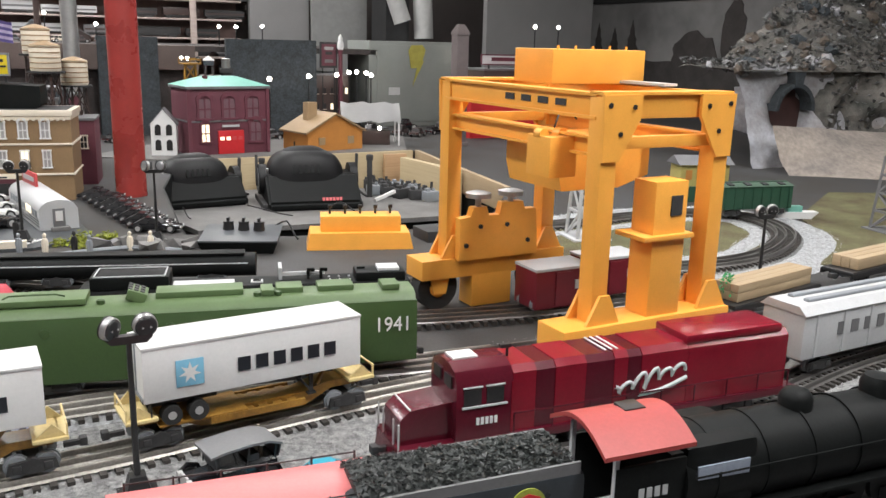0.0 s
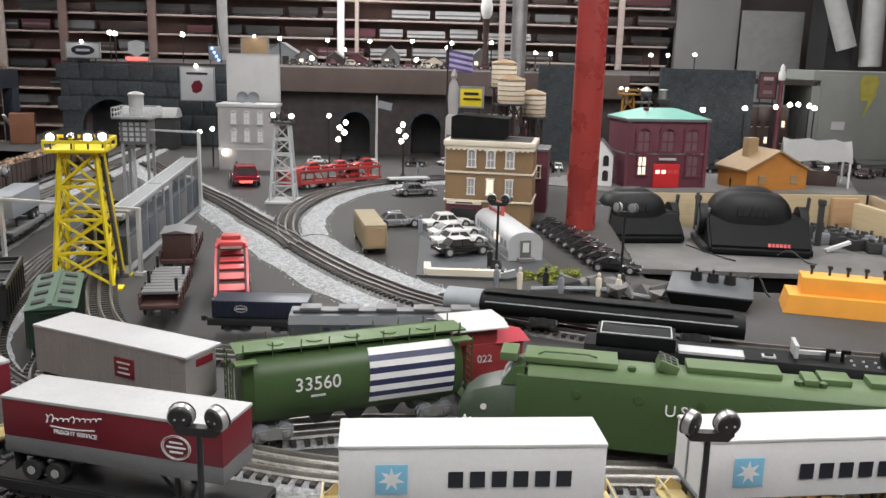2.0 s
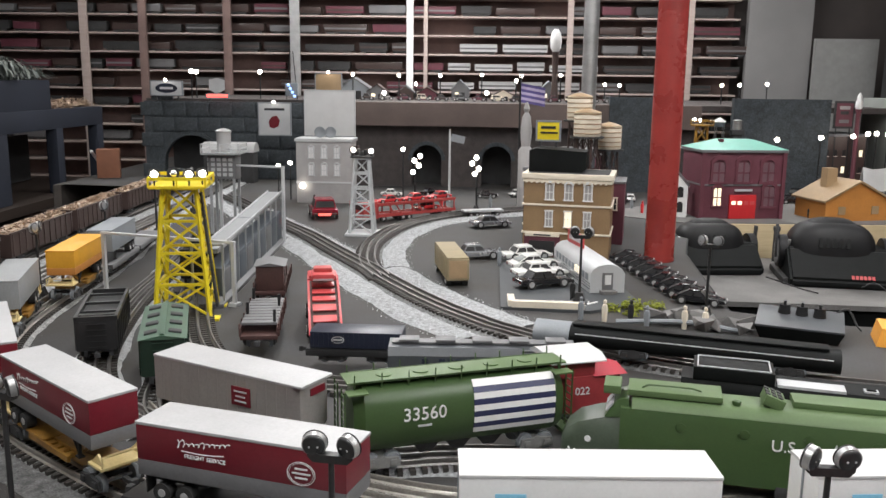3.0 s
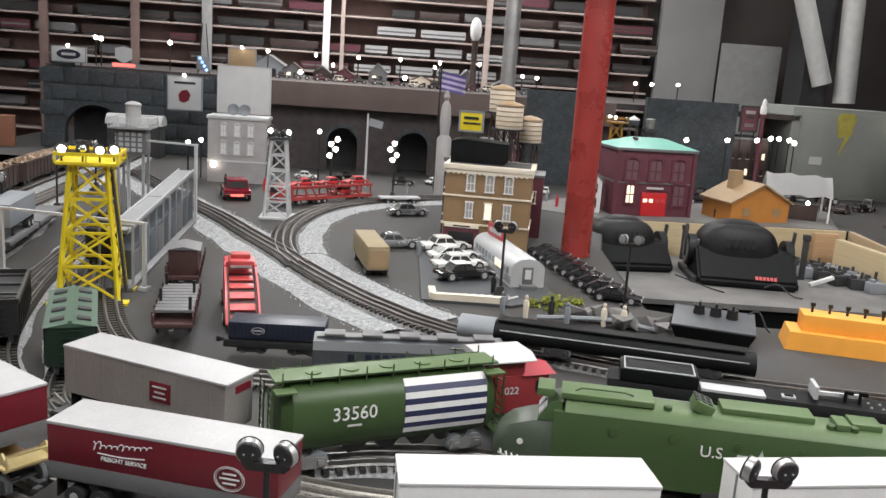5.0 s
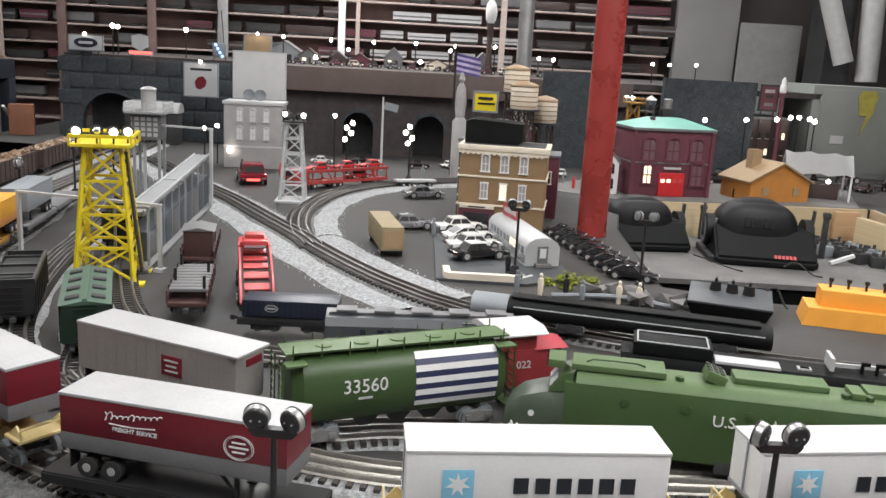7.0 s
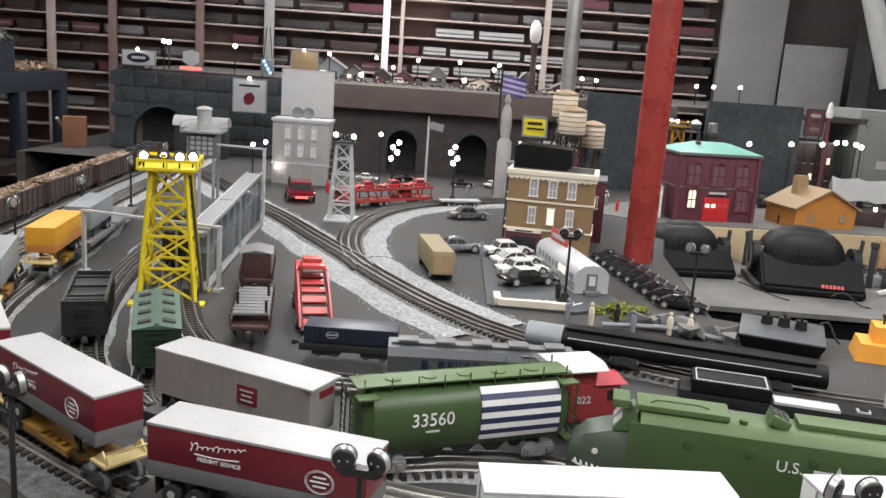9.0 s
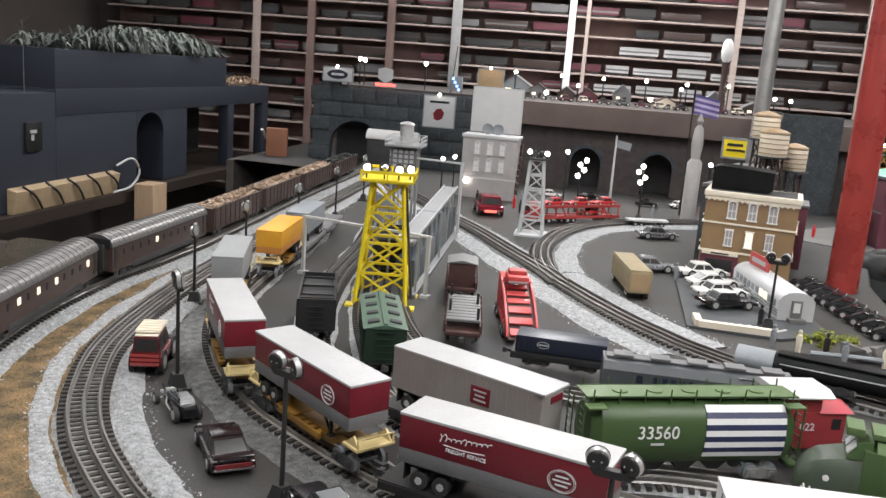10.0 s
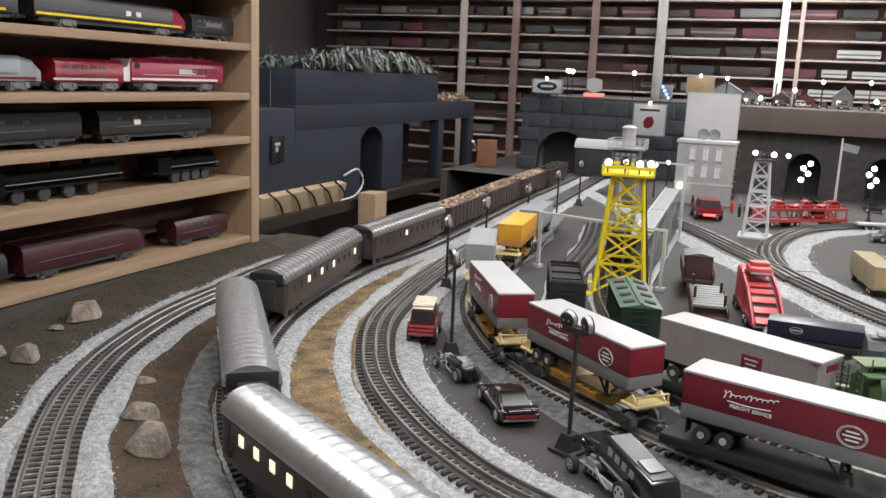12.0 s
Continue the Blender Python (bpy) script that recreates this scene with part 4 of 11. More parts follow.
def olive_engine(at, h=0.23):
    """A streamlined engine; its nose points to -x."""
    top = thing("diesel_engine", "olive green streamlined engine with white number 1941 and painted teeth", "locomotive", at)
    side_sec = [(-0.0275, 0.027), (-0.0285, 0.050), (-0.0275, 0.082), (-0.0255, 0.090), (0.0255, 0.090), (0.0275, 0.082), (0.0285, 0.050), (0.0275, 0.027)]
    part("body", prism(mesh(), side_sec, -h + 0.055, h, "x"), M_OLIVE, top)
    roof = [(-0.0255, 0.0902), (-0.021, 0.0965), (-0.012, 0.0995), (0.012, 0.0995), (0.021, 0.0965), (0.0255, 0.0902)]
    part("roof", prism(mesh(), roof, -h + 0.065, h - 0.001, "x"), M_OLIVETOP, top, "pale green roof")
    rings = []
    for x, w, lo, hi in ((-h + 0.055, 1.0, 0.027, 0.082), (-h + 0.034, 1.0, 0.025, 0.077), (-h + 0.016, 0.95, 0.022, 0.071), (-h + 0.005, 0.80, 0.021, 0.062), (-h, 0.58, 0.022, 0.050)):
        y = 0.0285 * w
        rings.append([(x, a * y, lo + b * (hi - lo)) for a, b in ((-0.95, 0.0), (-1, 0.35), (-0.97, 0.75), (-0.7, 0.97), (0, 1.0), (0.7, 0.97), (0.97, 0.75), (1, 0.35), (0.95, 0.0))])
    part("nose", loft(mesh(), rings), M_NOSE, top, "grey green painted nose")
    bm = mesh()
    loft(bm, [[(-h + 0.062, -0.0235, 0.080), (-h + 0.062, 0.0235, 0.080), (-h + 0.062, 0.019, 0.0975), (-h + 0.062, -0.019, 0.0975)], [(-h + 0.040, -0.021, 0.078), (-h + 0.040, 0.021, 0.078), (-h + 0.052, 0.017, 0.0945), (-h + 0.052, -0.017, 0.0945)]])
    part("cab_front", bm, M_OLIVE, top)
    for s in (-1, 1):
        part("windscreen", box(mesh(), (-h + 0.0445, s * 0.0095, 0.0865), (0.0014, 0.015, 0.011), (0, 36, 0)), M_GREYPLASTIC, top, "pale grey windscreen")
        bm = mesh()
        for k in range(9):
            x = -h + 0.008 + k * 0.0055
            d = x + h
            y = s * (0.0008 + 0.0285 * (0.8 + 0.15 * (d - 0.005) / 0.011 if d < 0.016 else min(1, 0.95 + 0.05 * (d - 0.016) / 0.018)))
            bar(bm, (x, y, 0.046 - 0.0008 * k), (x + 0.0012, y + s * 0.0006, 0.0425 - 0.0008 * k), 0.0022, 0.001)
        part("painted_teeth", bm, M_WHITE, top, "white painted teeth")
        part("painted_mouth", tube(mesh(), [(-h + 0.006, s * 0.0235, 0.042), (-h + 0.016, s * 0.0275, 0.040), (-h + 0.03, s * 0.0290, 0.037), (-h + 0.055, s * 0.0292, 0.033), (-h + 0.075, s * 0.0292, 0.030)], 0.0011), M_GREYPLASTIC, top, "pale painted mouth line")
        part("painted_eye", lathe(mesh(), [(0.003, 0), (0.003, 0.0008)], n=10), M_WHITE, top, "white painted eye", pose(-h + 0.026, s * 0.0285, 0.0575, -90 * s, 0, 0))
        write("writing", "U.S.", 0.0150, M_WHITE, top, pose(-0.030, s * 0.0289, 0.069, 90, 0, 0 if s == -1 else 180))
        write("number", "1941", 0.0215, M_WHITE, top, pose(0.205, s * 0.0291, 0.066, 90, 0, 0 if s == -1 else 180), squeeze=0.9)
        bm = starburst(mesh(), 0.004, 0.010, 5)
        for e in (-1, 1):
            box(bm, (e * 0.014, 0, 0.0003), (0.014, 0.006, 0.0006))
        part("star_mark", bm, M_GREYPLASTIC, top, "pale star with side bars", pose(0.012, s * 0.0289, 0.067, 90, 0, 0 if s == -1 else 180), smooth=False)
        for k in range(5):
            part("porthole", lathe(mesh(), [(0.0045, 0), (0.0045, 0.0008), (0.0035, 0.001)], n=14), M_OLIVE, top, at=pose(-0.12 + k * 0.055, s * 0.0278, 0.077, -90 * s, 0, 0))
        bm = mesh()
        box(bm, (0.01, s * 0.026, 0.024), (0.09, 0.004, 0.012), bev=0.001)
        part("fuel_tank", bm, M_BLACKMATT, top)
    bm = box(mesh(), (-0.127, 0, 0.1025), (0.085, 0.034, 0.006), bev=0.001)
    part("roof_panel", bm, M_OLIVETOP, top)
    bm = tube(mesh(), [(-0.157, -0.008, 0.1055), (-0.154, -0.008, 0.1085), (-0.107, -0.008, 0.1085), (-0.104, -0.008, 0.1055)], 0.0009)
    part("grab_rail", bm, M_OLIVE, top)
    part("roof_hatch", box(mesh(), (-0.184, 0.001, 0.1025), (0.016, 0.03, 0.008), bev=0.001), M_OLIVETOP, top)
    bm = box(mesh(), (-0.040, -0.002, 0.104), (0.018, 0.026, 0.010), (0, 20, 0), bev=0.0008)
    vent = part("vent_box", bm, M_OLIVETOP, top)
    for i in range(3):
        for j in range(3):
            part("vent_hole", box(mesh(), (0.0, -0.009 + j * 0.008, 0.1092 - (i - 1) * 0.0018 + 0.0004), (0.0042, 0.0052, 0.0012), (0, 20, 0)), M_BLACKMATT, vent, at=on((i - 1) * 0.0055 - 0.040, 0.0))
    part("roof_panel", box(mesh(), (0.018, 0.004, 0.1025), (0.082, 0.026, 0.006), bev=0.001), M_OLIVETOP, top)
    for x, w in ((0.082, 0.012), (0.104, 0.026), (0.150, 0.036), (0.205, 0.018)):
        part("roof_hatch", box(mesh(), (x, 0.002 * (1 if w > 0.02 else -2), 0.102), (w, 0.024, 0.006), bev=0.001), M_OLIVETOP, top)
    for x in (-0.072, 0.072, 0.092):
        part("roof_vent", lathe(mesh(), [(0.004, 0), (0.004, 0.004), (0.002, 0.005)], (x, -0.012, 0.0985), 10), M_OLIVE, top)
    for x in (-0.125, 0.125):
        bogie(top, x - 0.014)
        bogie(top, x + 0.014)
    part("rear_door", box(mesh(), (h + 0.0006, 0, 0.06), (0.002, 0.016, 0.05), bev=0.0005), M_OLIVE, top)
    coupler(top, h)
    return top


def coach(at, long=0.375, lit=(2, 3, 4, 5, 6), label="brown passenger coach with ribbed grey roof and lit windows", roof=M_ROOFNOGLEAM):
    top = thing("passenger_coach", label, "rail car", at, group="passenger coaches")
    h = long / 2
    part("body", box(mesh(), (0, 0, 0.0535), (long - 0.012, 0.054, 0.047), bev=0.0012), M_TUSCAN, top)
    arc = [(0.0285 * math.cos(a), 0.0735 + 0.0195 * math.sin(a)) for a in [math.pi * k / 12 for k in range(13)]]
    arc = [(-0.0285, 0.0725), *[(-y, z) for y, z in arc], (0.0285, 0.0725)]
    part("roof", prism(mesh(), arc, -h + 0.004, h - 0.004, "x"), roof, top, "grey metal roof")
    n = 23
    for k in range(n):
        x = -h + 0.012 + k * (long - 0.024) / (n - 1)
        ring = [(x, 0.0290 * math.cos(a), 0.0737 + 0.0199 * math.sin(a)) for a in [math.pi * (j + 0.4) / 10.8 for j in range(11)]]
        bm = mesh()
        outer = [[bm.verts.new((p[0] + d, p[1], p[2])) for p in ring] for d in (-0.00045, 0.00045)]
        inner = [[bm.verts.new((p[0] + d, p[1] * 0.95, 0.0735 + (p[2] - 0.0735) * 0.95)) for p in ring] for d in (-0.00045, 0.00045)]
        for j in range(10):
            bm.faces.new((outer[0][j], outer[0][j + 1], outer[1][j + 1], outer[1][j]))
            bm.faces.new((outer[0][j], outer[0][j + 1], inner[0][j + 1], inner[0][j]))
            bm.faces.new((outer[1][j], outer[1][j + 1], inner[1][j + 1], inner[1][j]))
        part("roof_rib", bm, roof, top)
    for s in (-1, 1):
        for k in range(11):
            x = -h + 0.045 + k * (long - 0.09) / 10
            on_ = k in lit and (s == -1 or k % 2 == 0)
            pane = box(mesh(), (x, s * 0.0272, 0.0595), (0.0085, 0.0012, 0.0100), bev=0.0003)
            part("window", pane, M_WINDOWGLOW if on_ else M_BLACK, top, "lit window" if on_ else "dark window")
        part("lower_skirt", box(mesh(), (0, s * 0.0265, 0.0305), (long * 0.62, 0.002, 0.010), bev=0.0005), M_BLACKMATT, top)
        part("side_stripe", box(mesh(), (0, s * 0.0273, 0.0715), (long - 0.014, 0.0012, 0.002)), M_BLACK, top)
        for e in (-1, 1):
            part("door", box(mesh(), (e * (h - 0.017), s * 0.0271, 0.0545), (0.013, 0.001, 0.037), bev=0.0003), M_BLACK, top)
            bar_ = bar(mesh(), (e * (h - 0.027), s * 0.0282, 0.045), (e * (h - 0.027), s * 0.0282, 0.060), 0.0008, 0.0008)
            part("grab_iron", bar_, M_GOLD, top)
    for e in (-1, 1):
        part("diaphragm", box(mesh(), (e * (h - 0.002), 0, 0.055), (0.010, 0.030, 0.044), bev=0.003), M_RUBBER, top)
        part("roof_end", box(mesh(), (e * (h - 0.0045), 0, 0.0785), (0.004, 0.05, 0.016), bev=0.002), M_BLACK, top)
        bogie(top, e * (h - 0.055))
        coupler(top, e * h)
    return top


def gondola(at, long=0.30, material=M_TUSCAN, load=M_LUMPS, label="brown open car heaped with glinting lumps", seed=3, name="gondola"):
    top = thing(name, label, "rail car", at, group="open cars")
    h = long / 2
    part("floor", box(mesh(), (0, 0, 0.030), (long, 0.05, 0.004)), material, top)
    for s in (-1, 1):
        part("side_wall", box(mesh(), (0, s * 0.0255, 0.053), (long, 0.002, 0.046), bev=0.0005), material, top)
        for k in range(11):
            part("side_post", box(mesh(), (-h + 0.008 + k * (long - 0.016) / 10, s * 0.0272, 0.053), (0.003, 0.002, 0.046)), material, top)
        part("top_rail", bar(mesh(), (-h, s * 0.026, 0.077), (h, s * 0.026, 0.077), 0.004, 0.003), material, top)
    for e in (-1, 1):
        part("end_wall", box(mesh(), (e * (h - 0.001), 0, 0.053), (0.002, 0.05, 0.046)), material, top)
        bogie(top, e * (h - 0.045))
        coupler(top, e * h)
    if load:
        rng = random.Random(seed)
        part("load_bed", box(mesh(), (0, 0, 0.066), (long - 0.006, 0.048, 0.012)), load, top)
        spots = [(rng.uniform(-h + 0.006, h - 0.006), rng.uniform(-0.022, 0.022), 0.073) for _ in range(420)]
        part("load", scatter(mesh(), [(x, y, z + 0.006 * (1 - abs(y) / 0.024)) for x, y, z in spots], 0.0075, seed), load, top, smooth=False)["kind"] = "stuff"
    return top


def diesel_red(at):
    """A maroon hood engine; its cab end points to -x."""
    h = 0.201
    top = thing("diesel_engine", "maroon and red hood diesel engine with white script mark", "locomotive", at)
    part("frame", box(mesh(), (0, 0, 0.031), (2 * h, 0.054, 0.008), bev=0.001), M_ENGINEMAROON, top)
    bm = mesh()
    prism(bm, [(-h + 0.004, 0.035), (-h + 0.004, 0.056), (-h + 0.012, 0.063), (-h + 0.05, 0.066), (-h + 0.05, 0.035)], -0.018, 0.018)
    hood_front = part("short_hood", bm, M_ENGINEMAROON, top)
    part("hood_edge", bar(mesh(), (-h + 0.0125, -0.0175, 0.0634), (-h + 0.0125, 0.0175, 0.0634), 0.0014, 0.0010), M_GREYPLASTIC, hood_front, "pale line along the hood edge")
    for y in (-0.024, -0.012, 0.012, 0.024):
        part("nose_rail", bar(mesh(), (-h + 0.0005, y, 0.033), (-h + 0.0005, y, 0.056), 0.0012, 0.0012), M_HUB, top, "bright rail post")
    part("pilot", prism(mesh(), [(-h - 0.004, 0.010), (-h - 0.0005, 0.034), (-h + 0.006, 0.034), (-h + 0.006, 0.010)], -0.024, 0.024), M_ENGINEMAROON, top)
    sec = [(-0.0265, 0.035), (-0.0265, 0.082), (-0.021, 0.092), (-0.010, 0.0965), (0.010, 0.0965), (0.021, 0.092), (0.0265, 0.082), (0.0265, 0.035)]
    cab = part("cab", prism(mesh(), sec, -h + 0.048, -h + 0.098, "x"), M_ENGINEMAROON, top)
    for s in (-1, 1):
        part("windscreen", box(mesh(), (-h + 0.0472, s * 0.011, 0.082), (0.0012, 0.014, 0.010)), M_BLACK, cab)
        for x in (-h + 0.062, -h + 0.082):
            w = part("window", box(mesh(), (x, s * 0.0267, 0.071), (0.015, 0.0012, 0.013)), M_BLACK, cab)
            part("frame", box(mesh(), (x, s * 0.0269, 0.0795), (0.017, 0.0014, 0.0012)), M_GREYPLASTIC, w)
        part("window_sill", box(mesh(), (-h + 0.073, s * 0.0270, 0.0628), (0.040, 0.0018, 0.0016)), M_GREYPLASTIC, cab, "pale grey window sill")
        part("cab_arch", bar(mesh(), (-h + 0.0975, s * 0.0268, 0.036), (-h + 0.0975, s * 0.0268, 0.080), 0.0014, 0.0010), M_CRIMSON, cab)
        for k in range(5):
            part("number_bar", box(mesh(), (-h + 0.067 + k * 0.004, s * 0.0272, 0.050), (0.0026, 0.0006, 0.006)), M_WHITE, top, smooth=False)
        pts = []
        for k in range(34):
            tall = 0.0085 if 11 <= k < 19 else 0.0042
            a = k * 1.05
            y = tall * math.cos(a) + 0.00042 * k - 0.006
            pts.append((-0.036 + 0.00215 * k + 0.0026 * math.sin(a) + 0.35 * y, y, 0))
        bm = tube(mesh(), pts, 0.0017, 6, 0.0016)
        tube(bm, [(-0.012, -0.0125, 0), (0.012, -0.0105, 0), (0.040, -0.002, 0)], 0.0020, 6, 0.004)
        part("script_mark", bm, M_GREYPLASTIC, top, "pale grey script-like mark", pose(0.034, s * 0.0247, 0.062, 90, 0, 0 if s == -1 else 180), smooth=False)
        bm = bar(mesh(), (-h + 0.1, s * 0.027, 0.052), (h - 0.01, s * 0.027, 0.052), 0.001, 0.001)
        for k in range(9):
            x = -h + 0.1 + k * (2 * h - 0.11) / 8
            bar(bm, (x, s * 0.027, 0.035), (x, s * 0.027, 0.052), 0.001, 0.001)
        part("handrail", bm, M_ENGINEMAROON, top)
        for k in range(4):
            part("step", box(mesh(), (-h + 0.004, s * 0.022, 0.014 + k * 0.006), (0.006, 0.010, 0.001)), M_GREYPLASTIC, top)
    part("cab_roof_plate", box(mesh(), (-h + 0.064, 0.002, 0.0972), (0.022, 0.017, 0.0015)), M_WHITEROOF, top, "white roof plate")
    hood = [(-0.024, 0.035), (-0.024, 0.086), (-0.019, 0.0915), (0.019, 0.0915), (0.024, 0.086), (0.024, 0.035)]
    x0 = -h + 0.099
    for k, (w, m) in enumerate(((0.022, M_CRIMSON), (0.018, M_ENGINEMAROON), (0.03, M_CRIMSON), (0.028, M_ENGINEMAROON), (0.014, M_CRIMSON), (0.014, M_ENGINEMAROON), (0.05, M_CRIMSON))):
        part("hood_section", prism(mesh(), [(y * (1 - 0.015 * (k % 2)), z - 0.0006 * (k % 2)) for y, z in hood], x0, x0 + w - 0.0004, "x"), m, top)
        x0 += w
    part("hood_section", prism(mesh(), hood, x0, h - 0.012, "x"), M_CRIMSON, top)
    part("radiator", box(mesh(), (h - 0.075, 0, 0.0935), (0.11, 0.046, 0.008), bev=0.002), M_CRIMSON, top, "wide red radiator section")
    for k in range(3):
        part("roof_line", box(mesh(), (-0.01 + k * 0.006, 0, 0.0922), (0.002, 0.034, 0.0008)), M_WHITEROOF, top, "white roof line")
    part("horn", box(cyl(mesh(), (-h + 0.105, 0, 0.0915), (-h + 0.105, 0, 0.100), 0.0012, n=8), (-h + 0.103, 0, 0.101), (0.010, 0.004, 0.003)), M_BLACK, top)
    part("fuel_tank", box(mesh(), (0, 0, 0.022), (0.09, 0.044, 0.012), bev=0.003), M_BLACKMATT, top)
    for x in (-0.125, 0.125):
        bogie(top, x - 0.013)
        bogie(top, x + 0.013)
    for e in (-1, 1):
        coupler(top, e * h)
    return top


def steam_engine(at):
    """A black steam engine with a tender behind it; it points to +x, with x = 0 at the cab's back."""
    top = thing("steam_engine", "black steam engine with red cab roof", "locomotive", at)
    bm = mesh()
    cyl(bm, (0.055, 0, 0.068), (0.40, 0, 0.067), 0.031, 0.030, 32)
    part("boiler", bm, M_SOOT, top)
    for k in range(8):
        part("boiler_band", cyl(mesh(), (0.08 + k * 0.042, 0, 0.068), (0.082 + k * 0.042, 0, 0.068), 0.0316, n=28), M_SOOT, top)
    part("sand_dome", lathe(mesh(), [(0.012, 0), (0.012, 0.010), (0.009, 0.015), (0.004, 0.017)], (0.17, 0, 0.094), 18), M_SOOT, top)
    part("steam_dome", lathe(mesh(), [(0.013, 0), (0.013, 0.012), (0.010, 0.018), (0.004, 0.020)], (0.25, 0, 0.092), 18), M_SOOT, top)
    part("chimney", lathe(mesh(), [(0.008, 0), (0.007, 0.014), (0.010, 0.020), (0.0105, 0.024)], (0.37, 0, 0.092), 16), M_SOOT, top)
    part("smokebox", cyl(mesh(), (0.40, 0, 0.067), (0.412, 0, 0.067), 0.030, 0.022, 24), M_SOOT, top)
    for s in (-1, 1):
        side_wall = part("cab_side", box(mesh(), (0.028, s * 0.0265, 0.064), (0.054, 0.0025, 0.052), bev=0.0006), M_SOOT, top)
        part("side_pane", box(mesh(), (0.084, s * 0.0299, 0.074), (0.042, 0.0012, 0.016)), M_PANEREFLECTION, side_wall, "side pane coloured with a pale blue reflection")
        for k in range(4):
            part("number_bar", box(mesh(), (0.021 + k * 0.006, s * 0.0282, 0.070), (0.004, 0.0006, 0.007)), M_GREYPLASTIC, side_wall, smooth=False)
        part("cab_post", bar(mesh(), (0.002, s * 0.026, 0.030), (0.002, s * 0.026, 0.100), 0.003, 0.003), M_GREYPLASTIC, top, "pale cab post")
        part("running_board", box(mesh(), (0.23, s * 0.026, 0.046), (0.35, 0.014, 0.002)), M_SOOT, top)
        part("handrail", bar(mesh(), (0.06, s * 0.0325, 0.076), (0.39, s * 0.0315, 0.075), 0.0010, 0.0010), M_SOOT, top)
        for k in range(6):
            wheel = part("driving_wheel", cyl(mesh(), (0, s * 0.0145, 0), (0, s * 0.019, 0), 0.019, n=24), M_SOOT, top, at=on(0.085 + k * 0.042, 0, 0.0325))
            part("counterweight", box(mesh(), (0, s * 0.0195, -0.008), (0.018, 0.001, 0.008)), M_SOOT, wheel)
        part("side_rod", bar(mesh(), (0.08, s * 0.0215, 0.030), (0.215, s * 0.0215, 0.030), 0.003, 0.0015), M_SOOT, top)
        part("cylinder", cyl(mesh(), (0.32, s * 0.022, 0.034), (0.355, s * 0.022, 0.034), 0.010, n=16), M_SOOT, top)
    roof = [(-0.034 + 0.068 * k / 10, 0.103 + 0.013 * math.sin(math.pi * k / 10)) for k in range(11)]
    roof += [(y, z - 0.003) for y, z in roof[::-1]]
    part("cab_roof", prism(mesh(), roof, -0.012, 0.056, "x"), M_CABROOF, top, "dull red curved cab roof")
    part("roof_hatch", box(mesh(), (0.030, 0.004, 0.1152), (0.016, 0.014, 0.003), bev=0.0006), M_BLACK, top, "open dark roof hatch")
    part("firebox", box(mesh(), (0.084, 0, 0.070), (0.060, 0.0575, 0.052), bev=0.007), M_SOOT, top)
    part("backhead", box(mesh(), (0.050, 0, 0.066), (0.010, 0.048, 0.05)), M_SOOT, top)
    bogie(top, 0.03)
    bogie(top, 0.39)
    part("pilot", prism(mesh(), [(0.412, 0.018), (0.435, 0.016), (0.412, 0.034)], -0.022, 0.022), M_SOOT, top)
    return top


M_TENDER = mat("tender_paint", (0.03, 0.036, 0.042), 0.3, vary=0.15)
M_LEAFMARK = mat("leaf_mark_green", (0.36, 0.42, 0.06), 0.4, vary=0.2)
# Glass whose pale blue reflection is given as its base colour.
M_PANEREFLECTION = mat("pane_blue_reflection", (0.30, 0.34, 0.42), 0.15, vary=0.1)


def tender(at, long=0.20, seed=5):
    top = thing("coal_tender", "black coal tender heaped with coal", "rail car", at)
    h = long / 2
    part("tank", box(mesh(), (0, 0, 0.058), (long, 0.054, 0.056), bev=0.005), M_TENDER, top)
    for s in (-1, 1):
        bm = mesh()
        prism(bm, [(-h * 0.95, 0.084), (-h * 0.93, 0.091), (h - 0.004, 0.093), (h - 0.004, 0.084)], s * 0.0245 - 0.001, s * 0.0245 + 0.001)
        # Grey colour carries the highlight along the tender's top rim.
        part("coal_board", bm, M_GREYTRIM, top, "coal board with the rim highlight in grey")
        em = part("emblem", cyl(mesh(), (0, 0, 0), (0, 0, 0.0008), 0.0125, n=24), M_LEAFMARK, top, "yellow green and red leaf mark", pose(h * 0.45, s * 0.0274, 0.070, -90 * s, 0, 0))
        part("emblem_field", prism(mesh(), [(-0.010, -0.003), (0.010, -0.003), (0.008, 0.006), (0, 0.009), (-0.008, 0.006)], 0.0008, 0.0013, "z"), M_BRIGHTRED, em)
    rng = random.Random(seed)
    spots = [(rng.uniform(-h * 0.95, h - 0.008), rng.uniform(-0.0225, 0.0225)) for _ in range(3000)]
    part("coal_bed", box(mesh(), (0, 0, 0.087), (long - 0.012, 0.046, 0.008), bev=0.003), M_COAL, top)
    part("coal", scatter(mesh(), [(x, y, 0.090 + 0.007 * (1 - (y / 0.026) ** 2)) for x, y in spots], 0.0022, seed), M_COAL, top, smooth=False)["kind"] = "stuff"
    for x in (-h + 0.045, h - 0.045):
        bogie(top, x)
    for e in (-1, 1):
        coupler(top, e * h)
    return top


